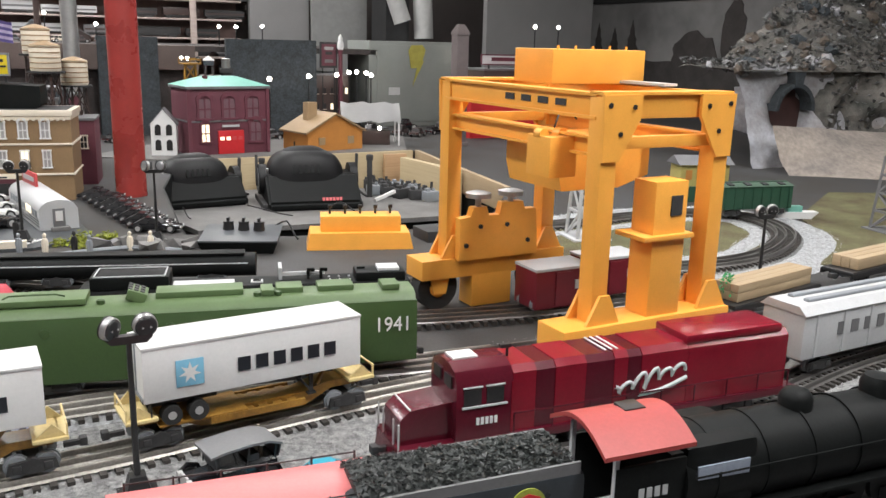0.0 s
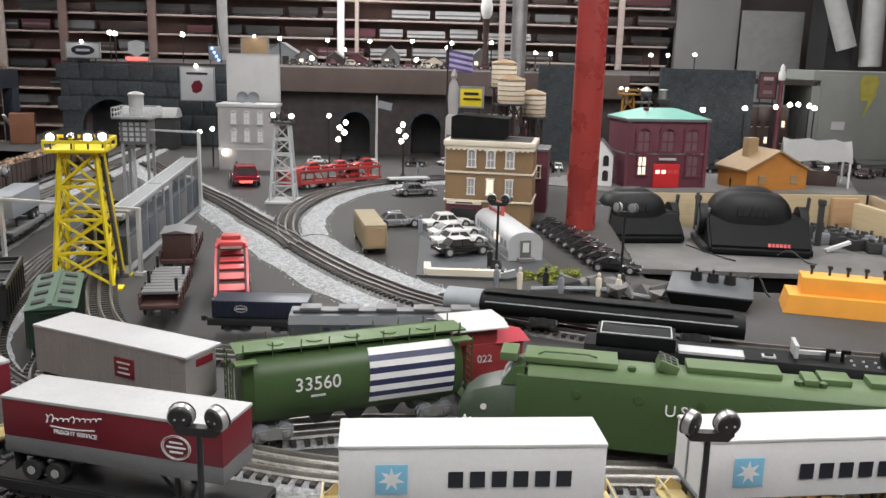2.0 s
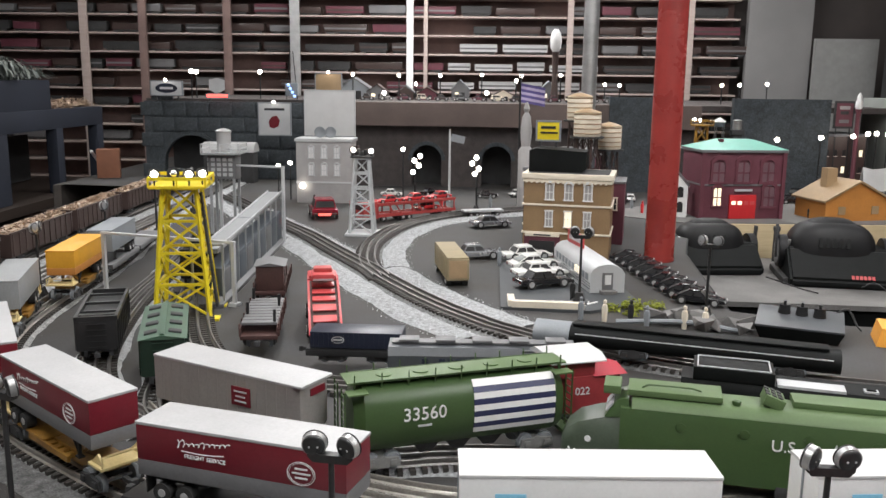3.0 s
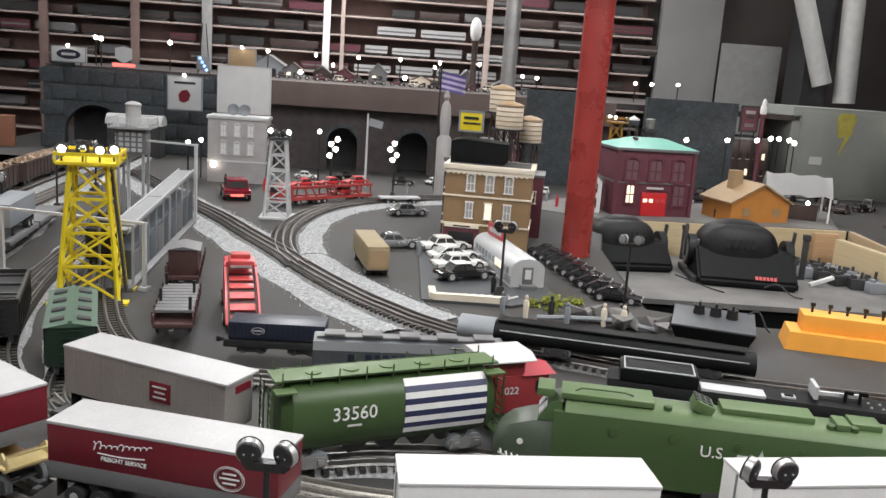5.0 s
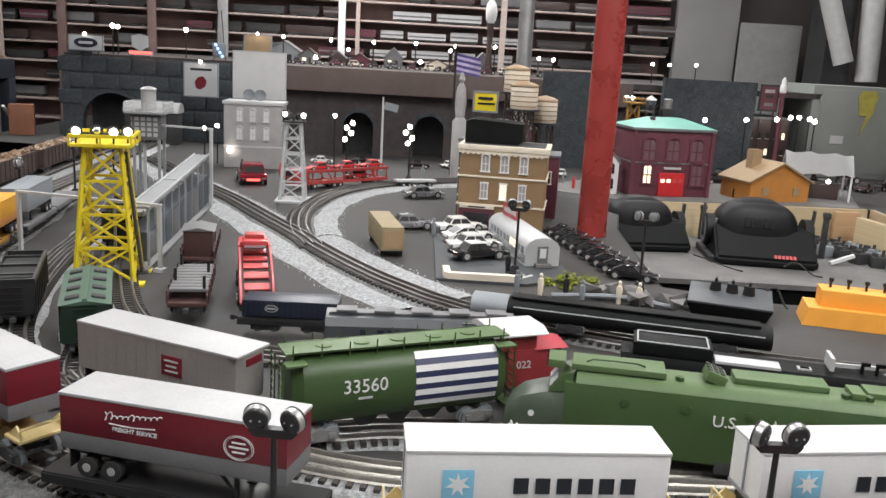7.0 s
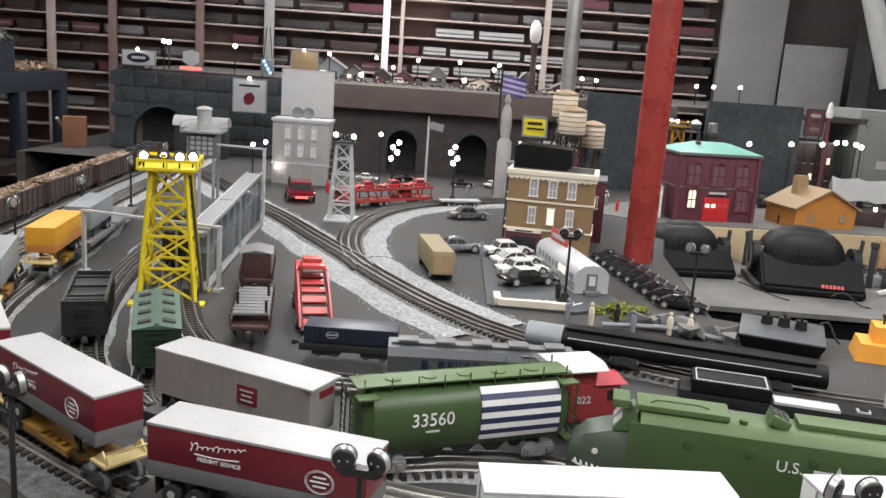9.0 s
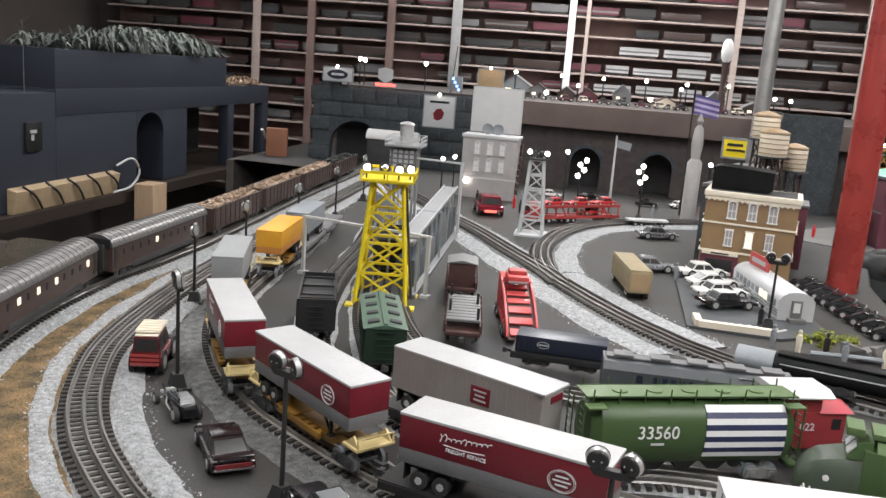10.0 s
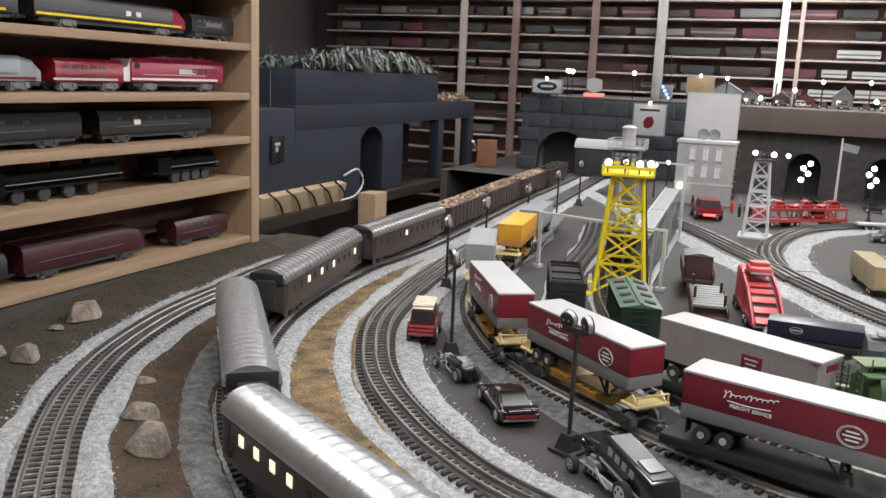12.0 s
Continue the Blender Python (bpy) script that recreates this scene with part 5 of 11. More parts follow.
def caboose(at, body=M_RED, roof=M_PINK, label="red caboose with pink roof and roof rails", cupola=True, long=0.16):
    top = thing("caboose", label, "rail car", at)
    h = long / 2
    part("body", box(mesh(), (0, 0, 0.056), (long - 0.035, 0.05, 0.048), bev=0.001), body, top)
    sec = [(-0.029, 0.0795), (-0.018, 0.086), (0, 0.0885), (0.018, 0.086), (0.029, 0.0795), (0.029, 0.078), (-0.029, 0.078)]
    part("roof", prism(mesh(), sec, -h, h, "x"), roof, top)
    if cupola:
        cup = part("cupola", box(mesh(), (0.0, 0, 0.097), (0.042, 0.044, 0.022), bev=0.001), body, top)
        part("cupola_roof", prism(mesh(), [(-0.026, 0.107), (0, 0.112), (0.026, 0.107), (0.026, 0.1055), (-0.026, 0.1055)], -0.026, 0.026, "x"), roof, cup)
        for s in (-1, 1):
            part("cupola_window", box(mesh(), (0, s * 0.0222, 0.098), (0.016, 0.001, 0.010)), M_BLACK, cup)
    for s in (-1, 1):
        for k in range(3):
            part("window", box(mesh(), (-0.036 + k * 0.036, s * 0.0252, 0.062), (0.012, 0.0012, 0.013), bev=0.0003), M_BLACK, top)
        bm = bar(mesh(), (-h + 0.01, s * 0.026, 0.0865), (h - 0.01, s * 0.026, 0.0865), 0.0008, 0.0008)
        for k in range(6):
            x = -h + 0.01 + k * (long - 0.02) / 5
            bar(bm, (x, s * 0.026, 0.079), (x, s * 0.026, 0.0875), 0.0012, 0.0012)
        part("roof_rail", bm, M_BLACK, top)
    for e in (-1, 1):
        bm = box(mesh(), (e * (h - 0.009), 0, 0.032), (0.018, 0.048, 0.003))
        for y in (-0.022, -0.011, 0, 0.011, 0.022):
            bar(bm, (e * (h - 0.001), y, 0.032), (e * (h - 0.001), y, 0.050), 0.001, 0.001)
        bar(bm, (e * (h - 0.001), -0.022, 0.050), (e * (h - 0.001), 0.022, 0.050), 0.001, 0.001)
        part("end_platform", bm, M_BLACK, top)
        bogie(top, e * (h - 0.04))
        coupler(top, e * h)
    return top


striped_hopper(on(-0.532, 0.769, 0, 52.5))
olive_engine(on(-0.211, 0.879, 0, 19.5))
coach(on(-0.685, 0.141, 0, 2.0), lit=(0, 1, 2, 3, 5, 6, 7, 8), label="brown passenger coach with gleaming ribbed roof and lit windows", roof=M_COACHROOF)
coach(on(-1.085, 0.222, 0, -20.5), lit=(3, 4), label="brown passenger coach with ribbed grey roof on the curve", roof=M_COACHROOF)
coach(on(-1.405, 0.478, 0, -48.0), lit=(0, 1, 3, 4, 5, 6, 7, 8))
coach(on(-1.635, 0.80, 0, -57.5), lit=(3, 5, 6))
for k, (x, y) in enumerate(((-1.845, 1.115), (-2.035, 1.39), (-2.225, 1.672), (-2.41, 1.95))):
    gondola(on(x, y, 0, -55.6), seed=k, load=M_LUMPS if k < 3 else M_COAL, label="brown open car heaped with glinting lumps" if k < 3 else "brown open car with a dark load")
diesel_red(on(0.192, 0.823, 0, 27.6))
steam_engine(on(0.163, 0.615, 0, 27.0))
tender(on(0.080, 0.585, 0, 26.0), 0.15)
caboose(on(-0.042, 0.548, 0, 25.0), cupola=False)


def gantry_crane(at):
    """A straddle crane of orange printed plastic: x along its side beams, y across its span."""
    top = thing("gantry_crane", "orange plastic gantry crane standing over the sidings", "crane", at)
    hx, hy, bx_half, mid = 0.0836, 0.152, 0.112, -0.014
    for s in (-1, 1):
        bm = box(mesh(), (mid, s * hy, 0.057), (2 * bx_half, 0.046, 0.026), bev=0.0012)
        beam = part("side_beam", bm, M_ORANGE, top)
        for e in (-1, 1):
            bm = mesh()
            prism(bm, [(e * (hx + 0.012), 0.07), (e * (hx - 0.03), 0.07), (e * (hx - 0.016), 0.10), (e * (hx - 0.004), 0.10)], s * hy - 0.018, s * hy - 0.014)
            prism(bm, [(e * (hx + 0.012), 0.07), (e * (hx - 0.03), 0.07), (e * (hx - 0.016), 0.10), (e * (hx - 0.004), 0.10)], s * hy + 0.014, s * hy + 0.018)
            part("gusset", bm, M_ORANGE, beam)
            leg = part("leg", box(mesh(), (e * (hx - 0.008), s * hy, 0.183), (0.020, 0.022, 0.23), bev=0.0012), M_ORANGE, top)
            bm = mesh()
            prism(bm, [(e * (hx + 0.004), 0.30), (e * (hx - 0.044), 0.30), (e * (hx - 0.044), 0.278), (e * (hx - 0.018), 0.235), (e * (hx + 0.002), 0.235)], s * (hy + 0.012) - 0.002, s * (hy + 0.012) + 0.002)
            part("corner_plate", bm, M_ORANGE, leg)
            for bx, bz in ((0.0, 0.29), (-0.03, 0.288), (-0.014, 0.262)):
                part("bolt", cyl(mesh(), (e * (hx + bx - 0.004), s * (hy + 0.013), bz), (e * (hx + bx - 0.004), s * (hy + 0.0152), bz), 0.0026, n=8), M_BLACK, leg)
            tyre = part("wheel", cyl(mesh(), (0, -0.011, 0), (0, 0.011, 0), 0.029, n=28), M_RUBBER, top, "black rubber wheel", on(mid + e * (bx_half - 0.03), s * hy, 0.029))
            part("hub", cyl(mesh(), (0, -0.0125, 0), (0, 0.0125, 0), 0.012, n=18), M_ORANGE, tyre)
            bm = mesh()
            for w in (-1, 1):
                prism(bm, [(mid + e * (bx_half - 0.03) - 0.014, 0.046), (mid + e * (bx_half - 0.03) + 0.014, 0.046), (mid + e * (bx_half - 0.03) + 0.009, 0.022), (mid + e * (bx_half - 0.03) - 0.009, 0.022)], s * hy + w * 0.0155 - 0.0015, s * hy + w * 0.0155 + 0.0015)
            part("wheel_fork", bm, M_ORANGE, top)
        # long girders above each side
        bm = box(mesh(), (0, s * hy, 0.288), (2 * hx, 0.014, 0.024), bev=0.0012)
        box(bm, (0, s * hy, 0.301), (2 * hx + 0.006, 0.022, 0.003))
        part("top_girder", bm, M_ORANGE, top)
        for z in (0.252,):
            part("tie_beam", box(mesh(), (0, s * hy, z), (2 * hx - 0.02, 0.010, 0.012), bev=0.0008), M_ORANGE, top)
    for e in (-1, 1):
        bm = box(mesh(), (e * (hx - 0.006), 0, 0.288), (0.010, 2 * hy, 0.022), bev=0.0008)
        box(bm, (e * (hx - 0.006), 0, 0.2995), (0.018, 2 * hy, 0.003))
        box(bm, (e * (hx - 0.006), 0, 0.277), (0.018, 2 * hy, 0.003))
        part("cross_girder", bm, M_ORANGE, top)
        bm = box(mesh(), (e * (hx - 0.012), 0, 0.248), (0.006, 2 * hy - 0.02, 0.016), bev=0.0006)
        box(bm, (e * (hx - 0.012), 0, 0.2565), (0.018, 2 * hy - 0.02, 0.0025))
        box(bm, (e * (hx - 0.012), 0, 0.2395), (0.018, 2 * hy - 0.02, 0.0025))
        part("trolley_rail", bm, M_ORANGE, top)
        for k in range(4):
            part("rail_slot", box(mesh(), (e * (hx - 0.0008), -0.09 + k * 0.032, 0.2885), (0.0016, 0.018, 0.007)), M_BLACKMATT, top)
    # machine house on top, open tray
    bm = box(mesh(), (0.034, 0.035, 0.3215), (0.136, 0.078, 0.039), bev=0.0012)
    house = part("machine_house", bm, M_ORANGE, top)
    for k in range(5):
        part("peg", cyl(mesh(), (-0.020 + k * 0.025, 0.006, 0.3405), (-0.020 + k * 0.025, 0.006, 0.3450), 0.0014, n=6), M_ORANGE, house)
    part("house_lid", box(mesh(), (0.075, -0.02, 0.3045), (0.02, 0.12, 0.003)), M_WHITEROOF, top, "pale tray on the top frame")
    # trolley with a wedge-shaped cabin
    bm = mesh()
    prism(bm, [(-0.056, 0.242), (0.074, 0.244), (0.074, 0.200), (0.03, 0.187), (-0.05, 0.187), (-0.056, 0.21)], -0.055, 0.05)
    trolley = part("trolley", bm, M_ORANGE, top)
    part("trolley_block", box(mesh(), (-0.088, -0.085, 0.233), (0.034, 0.042, 0.042), bev=0.001), M_ORANGE, trolley)
    for w in (-1, 1):
        part("roller", cyl(mesh(), (-0.088 + w * 0.012, -0.088, 0.255), (-0.088 + w * 0.012, -0.076, 0.255), 0.006, n=12), M_ORANGE, trolley)
    part("cable", tube(mesh(), [(-0.06, -0.05, 0.258), (-0.045, -0.04, 0.274), (-0.02, -0.03, 0.27), (-0.012, -0.03, 0.256)], 0.0011), M_BLACK, top)
    # control tower on the near beam
    bm = box(mesh(), (0.006, -hy, 0.140), (0.044, 0.034, 0.145), bev=0.001)
    tower = part("control_tower", bm, M_ORANGE, top)
    part("tower_ledge", box(mesh(), (0.002, -hy, 0.155), (0.068, 0.046, 0.005), bev=0.0006), M_ORANGE, tower)
    part("tower_window", box(mesh(), (0.013, -hy - 0.0175, 0.187), (0.015, 0.0016, 0.021)), M_BLACKMATT, tower)
    # notched bulkhead on the far beam with a motor block below
    bm = mesh()
    prism(bm, [(-0.076, 0.068), (-0.076, 0.124), (-0.060, 0.126), (-0.056, 0.138), (-0.036, 0.138), (-0.032, 0.126), (-0.016, 0.126), (-0.012, 0.142), (0.020, 0.142), (0.024, 0.131), (0.042, 0.131), (0.047, 0.068)], hy - 0.03, hy - 0.018)
    head = part("bulkhead", bm, M_ORANGE, top)
    for bx, bz in ((-0.045, 0.112), (-0.004, 0.112), (-0.066, 0.088), (0.03, 0.088)):
        part("bolt", cyl(mesh(), (bx, hy - 0.032, bz), (bx, hy - 0.03, bz), 0.0032, n=8), M_BLACK, head)
    part("motor_block", box(mesh(), (-0.02, hy - 0.006, 0.024), (0.062, 0.034, 0.046), bev=0.0015), M_ORANGE, top)
    for x in (-0.046, 0.004):
        part("knob", lathe(mesh(), [(0.004, 0), (0.004, 0.012), (0.017, 0.013), (0.017, 0.019), (0.010, 0.021)], (x, hy - 0.024, 0.137), 16), M_STEEL, top, "steel knob")
    return top


gantry_crane(on(0.1723, 1.1231, 0, 33.3))


M_LENS = mat("silvered_lens", (0.42, 0.43, 0.44), 0.2, 0.6, vary=0.1)


def floodlight(at, high=0.135, label="black double-headed floodlight post beside the track", ways=((-0.15, 0.95), (0.40, 0.90)), name="floodlight"):
    """A post with a yoke and two drum lamps; ways: where each drum points, in the post's own x and y."""
    top = thing(name, label, "lamp post", at, group="floodlight posts")
    part("base", loft(box(mesh(), (0, 0, 0.002), (0.030, 0.030, 0.004), bev=0.0008), [[(a * 0.010, b * 0.010, 0.004) for a, b in ((-1, -1), (1, -1), (1, 1), (-1, 1))], [(a * 0.006, b * 0.006, 0.020) for a, b in ((-1, -1), (1, -1), (1, 1), (-1, 1))]]), M_BLACK, top)
    part("post", cyl(mesh(), (0, 0, 0.018), (0, 0, high - 0.008), 0.0026, 0.0021, 10), M_BLACK, top)
    bm = prism(mesh(), [(-0.0165, high + 0.002), (-0.0165, high - 0.0055), (-0.0125, high - 0.0095), (0.0125, high - 0.0095), (0.0165, high - 0.0055), (0.0165, high + 0.002), (0.0135, high + 0.002), (0.0085, high - 0.0035), (-0.0085, high - 0.0035), (-0.0135, high + 0.002)], -0.0035, 0.0035)
    part("yoke", bm, M_BLACK, top)
    for s, (wx, wy) in zip((-1, 1), ways):
        way = Vector((wx, wy, 0.14))
        a = Matrix.Translation((s * 0.0122, 0, high + 0.0025)) @ way.to_track_quat("Z", "Y").to_matrix().to_4x4() @ Matrix.Scale(0.84, 4)
        head = part("lamp_head", lathe(mesh(), [(0.0002, -0.0052), (0.0070, -0.0052), (0.0090, -0.0042), (0.0096, -0.0030)], n=24), M_BLACK, top, at=a)
        part("band", lathe(mesh(), [(0.0096, -0.0030), (0.0104, -0.0026), (0.0106, 0.0030), (0.0100, 0.0032)], n=24), M_STEEL, head, "silver lamp band")
        part("rim", lathe(mesh(), [(0.0104, 0.0028), (0.0110, 0.0032), (0.0110, 0.0044), (0.0094, 0.0046)], n=24), M_BLACK, head, "black rim")
        part("lens", lathe(mesh(), [(0.0098, 0.0040), (0.0090, 0.0046), (0.0060, 0.0054), (0.0005, 0.0057)], n=22), M_LENS, head, "silver lens")
        for t in (-0.0035, 0.0035):
            part("bolt", cyl(mesh(), (t, 0, -0.0058), (t, 0, -0.0050), 0.0009, n=8), M_HUB, head, "steel bolt")
    return top


floodlight(on(-0.170, 0.674, 0, 30), ways=((-0.70, 0.70), (-0.15, 0.98)))
floodlight(on(-0.460, 0.496, 0, 22))
floodlight(on(-0.761, 0.434, 0, 5))
floodlight(on(-1.066, 0.511, 0, -20))
floodlight(on(-1.375, 0.729, 0, -40), 0.12)
floodlight(on(-1.504, 0.92, 0, -50), 0.125)
floodlight(on(-1.646, 1.158, 0, -50), 0.125)
floodlight(on(-1.847, 1.443, 0, -50), 0.125)
floodlight(on(-2.05, 1.73, 0, -50), 0.125)
floodlight(on(0.487, 1.395, 0, 30), 0.11)

# ---------------------------------------------------------------- town
def auto(at, paint, label, long=0.088, wide=0.034, high=0.026, kind_of="sedan", group="model cars", top_paint=None):
    """A model motor car pointing to +x."""
    top = thing("model_car", label, "car", at, group=group)
    h, w = long / 2, wide / 2
    low = high * 0.56
    pts = [(-h, high * 0.26), (-h, low * 0.95), (-h * 0.9, low), (h * 0.35, low * 1.02), (h * 0.92, low * 0.86), (h, low * 0.7), (h, high * 0.26)]
    bm = prism(mesh(), pts, -w, w)
    bmesh.ops.bevel(bm, geom=list(bm.edges), offset=0.0016, segments=2, profile=0.6, affect="EDGES", clamp_overlap=True)
    part("body", bm, paint, top)
    roof = {"sedan": (-0.62, -0.42, 0.12, 0.38), "coupe": (-0.85, -0.35, 0.02, 0.32), "wagon": (-0.92, -0.84, 0.15, 0.42), "hotrod": (-0.80, -0.68, 0.0, 0.12)}[kind_of]
    a, b, c, d = [k * h for k in roof]
    bm = mesh()
    loft(bm, [[(a, -w * 0.88, low), (d, -w * 0.88, low), (d, w * 0.88, low), (a, w * 0.88, low)], [(b, -w * 0.72, high), (c, -w * 0.72, high), (c, w * 0.72, high), (b, w * 0.72, high)]])
    part("cabin", bm, paint, top)
    e = 0.0005
    g0, g1 = 0.16, 0.84
    def mix(p, q, f):
        return p + (q - p) * f
    zz = [mix(low, high, g0), mix(low, high, g1)]
    for s in (-1, 1):
        ys = [s * (mix(w * 0.88, w * 0.72, g) + e) for g in (g0, g1)]
        xs = [(mix(a, b, g) * 0.97, mix(d, c, g) * (0.97 if c > 0 else 1.0)) for g in (g0, g1)]
        for f0, f1 in ((0.04, 0.48), (0.54, 0.96)):
            bm = mesh()
            loft(bm, [[(mix(*xs[0], f), ys[0] - s * t, zz[0]) for f, t in ((f0, 0), (f1, 0), (f1, 0.001), (f0, 0.001))], [(mix(*xs[1], f), ys[1] - s * t, zz[1]) for f, t in ((f0, 0), (f1, 0), (f1, 0.001), (f0, 0.001))]])
            part("side_window", bm, M_BLACK, top)
    for lo_x, hi_x, name in ((a, b, "rear_window"), (d, c, "windscreen")):
        out = -1 if name == "rear_window" else 1
        bm = mesh()
        loft(bm, [[(mix(lo_x, hi_x, g) + out * t, k * mix(w * 0.88, w * 0.72, g) * 0.88, mix(low, high, g)) for k, t in ((-1, e), (1, e), (1, -0.001), (-1, -0.001))] for g in (g0, g1)])
        part(name, bm, M_BLACK, top)
    part("roof", box(mesh(), ((b + c) / 2, 0, high), (c - b + 0.002, w * 1.46, 0.0018), bev=0.0008), top_paint or paint, top)
    r = high * 0.29
    for x in (-h * 0.62, h * 0.62):
        for s in (-1, 1):
            tyre = part("wheel", cyl(mesh(), (0, -0.0032, 0), (0, 0.0032, 0), r, n=16), M_RUBBER, top, at=on(x, s * (w - 0.002), r))
            part("hub", cyl(mesh(), (0, s * 0.0030, 0), (0, s * 0.0038, 0), r * 0.6, n=12), M_HUB, tyre)
    for e in (-1, 1):
        part("bumper", box(mesh(), (e * h, 0, high * 0.33), (0.003, wide * 0.92, 0.0028), bev=0.0008), M_CHROME, top)
        for s in (-1, 1):
            part("headlight" if e > 0 else "tail_light", cyl(mesh(), (e * (h - 0.001), s * w * 0.7, low * 0.72), (e * (h + 0.0008), s * w * 0.7, low * 0.72), 0.0024, n=10), M_HUB if e > 0 else M_REDGLOWOFF, top)
    return top


M_REDGLOWOFF = mat("red_lens", (0.14, 0.01, 0.01), 0.2)


def sash_window(parent, x, z, y, wide, high, arched=True, lit=True, trim=M_CREAM, pane=None):
    """A trimmed window on a front wall that faces -y."""
    win = part("window", box(mesh(), (x, y, z), (wide, 0.003, high)), M_WINDOWGLOW if lit else pane or M_BLACK, parent, "lit window" if lit else "window with a pale blind" if pane else "dark window")
    bm = mesh()
    t = wide * 0.16
    for s in (-1, 1):
        box(bm, (x + s * wide / 2, y - 0.0015, z), (t, 0.004, high))
    box(bm, (x, y - 0.0015, z - high / 2), (wide * 1.35, 0.006, t))
    box(bm, (x, y - 0.0012, z), (wide, 0.003, t * 0.7))
    box(bm, (x, y - 0.0012, z), (t * 0.6, 0.003, high))
    if arched:
        arc = [(x + wide * 0.66 * math.cos(a), z + high / 2 - wide * 0.1 + wide * 0.6 * math.sin(a)) for a in [math.pi * k / 8 for k in range(9)]]
        arc += [(x + wide * 0.40 * math.cos(a), z + high / 2 - wide * 0.1 + wide * 0.30 * math.sin(a)) for a in [math.pi * k / 8 for k in range(8, -1, -1)]]
        prism(bm, arc, y - 0.004, y + 0.001)
    else:
        box(bm, (x, y - 0.0015, z + high / 2), (wide * 1.3, 0.005, t * 1.3))
    part("window_frame", bm, trim, win, smooth=False)
    return win


def corner_shop(at):
    w, d, h = 0.192, 0.13, 0.181
    top = thing("brick_building", "tan three-storey model shop building with cream window trim", "building", at)
    part("wall", box(mesh(), (0, d / 2, h / 2), (w, d, h)), M_BRICKTAN, top)
    bm = mesh()
    box(bm, (0, d / 2, h + 0.002), (w + 0.010, d + 0.010, 0.012), bev=0.001)
    box(bm, (0, d / 2, h - 0.008), (w + 0.005, d + 0.005, 0.006))
    part("cornice", bm, M_CREAM, top, "cream cornice")
    part("roof", box(mesh(), (0, d / 2, h + 0.0045), (w - 0.012, d - 0.012, 0.008)), M_BLACKMATT, top)
    for z in (0.119, 0.056):
        part("band", box(mesh(), (0, d / 2, z), (w + 0.006, d + 0.006, 0.004), bev=0.0006), M_CREAM, top)
    for k in range(3):
        sash_window(top, (-0.27 + 0.22 * k + 0.07) * w, 0.148, -0.0005, 0.017, 0.034, True, False, M_WHITE, M_TOWNGREY)
        sash_window(top, (-0.27 + 0.22 * k + 0.07) * w, 0.088, -0.0005, 0.015, 0.036, False, k == 1, M_WHITE, M_TOWNGREY)
    shop = part("shop_front", box(mesh(), (-w * 0.27, -0.002, 0.026), (w * 0.42, 0.004, 0.046)), M_BRICKRED, top, "dark red shop front")
    part("shop_glass", box(mesh(), (-w * 0.27, -0.0045, 0.022), (w * 0.30, 0.001, 0.032)), M_BLACK, shop)
    part("shop_sign", box(mesh(), (-w * 0.27, -0.0055, 0.0515), (w * 0.40, 0.003, 0.007)), M_CREAM, shop)
    part("writing_bars", box(mesh(), (-w * 0.27, -0.0073, 0.0515), (w * 0.2, 0.001, 0.003)), M_INK, shop)
    for k in range(5):
        for z, lit in ((0.148, False), (0.088, k == 2)):
            win = part("side_window", box(mesh(), (-w / 2 - 0.0005, 0.02 + k * 0.024, z), (0.003, 0.011, 0.032)), M_BLACK, top)
            part("window_frame", box(mesh(), (-w / 2 - 0.0015, 0.02 + k * 0.024, z - 0.016), (0.005, 0.014, 0.003)), M_CREAM, win)
    for k in range(16):
        part("dentil", box(mesh(), (-w / 2 + 0.006 + k * w / 16.5, -0.0045, h - 0.011), (0.005, 0.004, 0.004)), M_CREAM, top)
    return top


corner_shop(on(-0.906, 1.806, 0, 20.0))
bm = mesh()
prism(bm, [(-0.066, 0.0), (0.052, 0.0), (0.062, 0.008), (0.062, 0.046), (-0.05, 0.052), (-0.066, 0.047)], -0.045, 0.045)
roof_box = solid("roof_shed", bm, M_SOOT, "black box on the shop building's roof", "roof box", on(-0.955, 1.868, 0.1899, 20))


def billboard(at, wide, high, post, face, label, frame_mat=M_MIDGREY, marks=None, name="billboard", lamp=False):
    top = thing(name, label, "sign", at, group="signs")
    part("panel", box(mesh(), (0, 0, post + high / 2), (wide, 0.005, high), bev=0.0006), face, top)
    bm = mesh()
    for s in (-1, 1):
        box(bm, (s * wide / 2, 0, post + high / 2), (0.004, 0.008, high + 0.004))
    for z in (post, post + high):
        box(bm, (0, 0, z), (wide + 0.004, 0.008, 0.004))
    part("frame", bm, frame_mat, top)
    if post > 0.004:
        for s in (-1, 1):
            part("post", bar(mesh(), (s * wide * 0.35, 0.003, 0), (s * wide * 0.35, 0.003, post + 0.004), 0.005, 0.005), M_BLACKMATT, top)
    for m, material in marks or ():
        part("mark", m, material, top, at=on(0, -0.0035, post), smooth=False)
    if lamp:
        part("sign_lamp", ball(mesh(), (0, -0.012, post + high + 0.004), 0.006), M_BULB, top)
    return top


bm = mesh()
box(bm, (0, 0, 0.030), (0.034, 0.001, 0.006))
box(bm, (0.002, 0, 0.018), (0.040, 0.001, 0.004))
billboard(on(-0.993, 1.878, 0.2395, 20), 0.054, 0.044, 0.016, M_YELLOW, "small yellow billboard on the roof box", marks=[(bm, M_INK)])


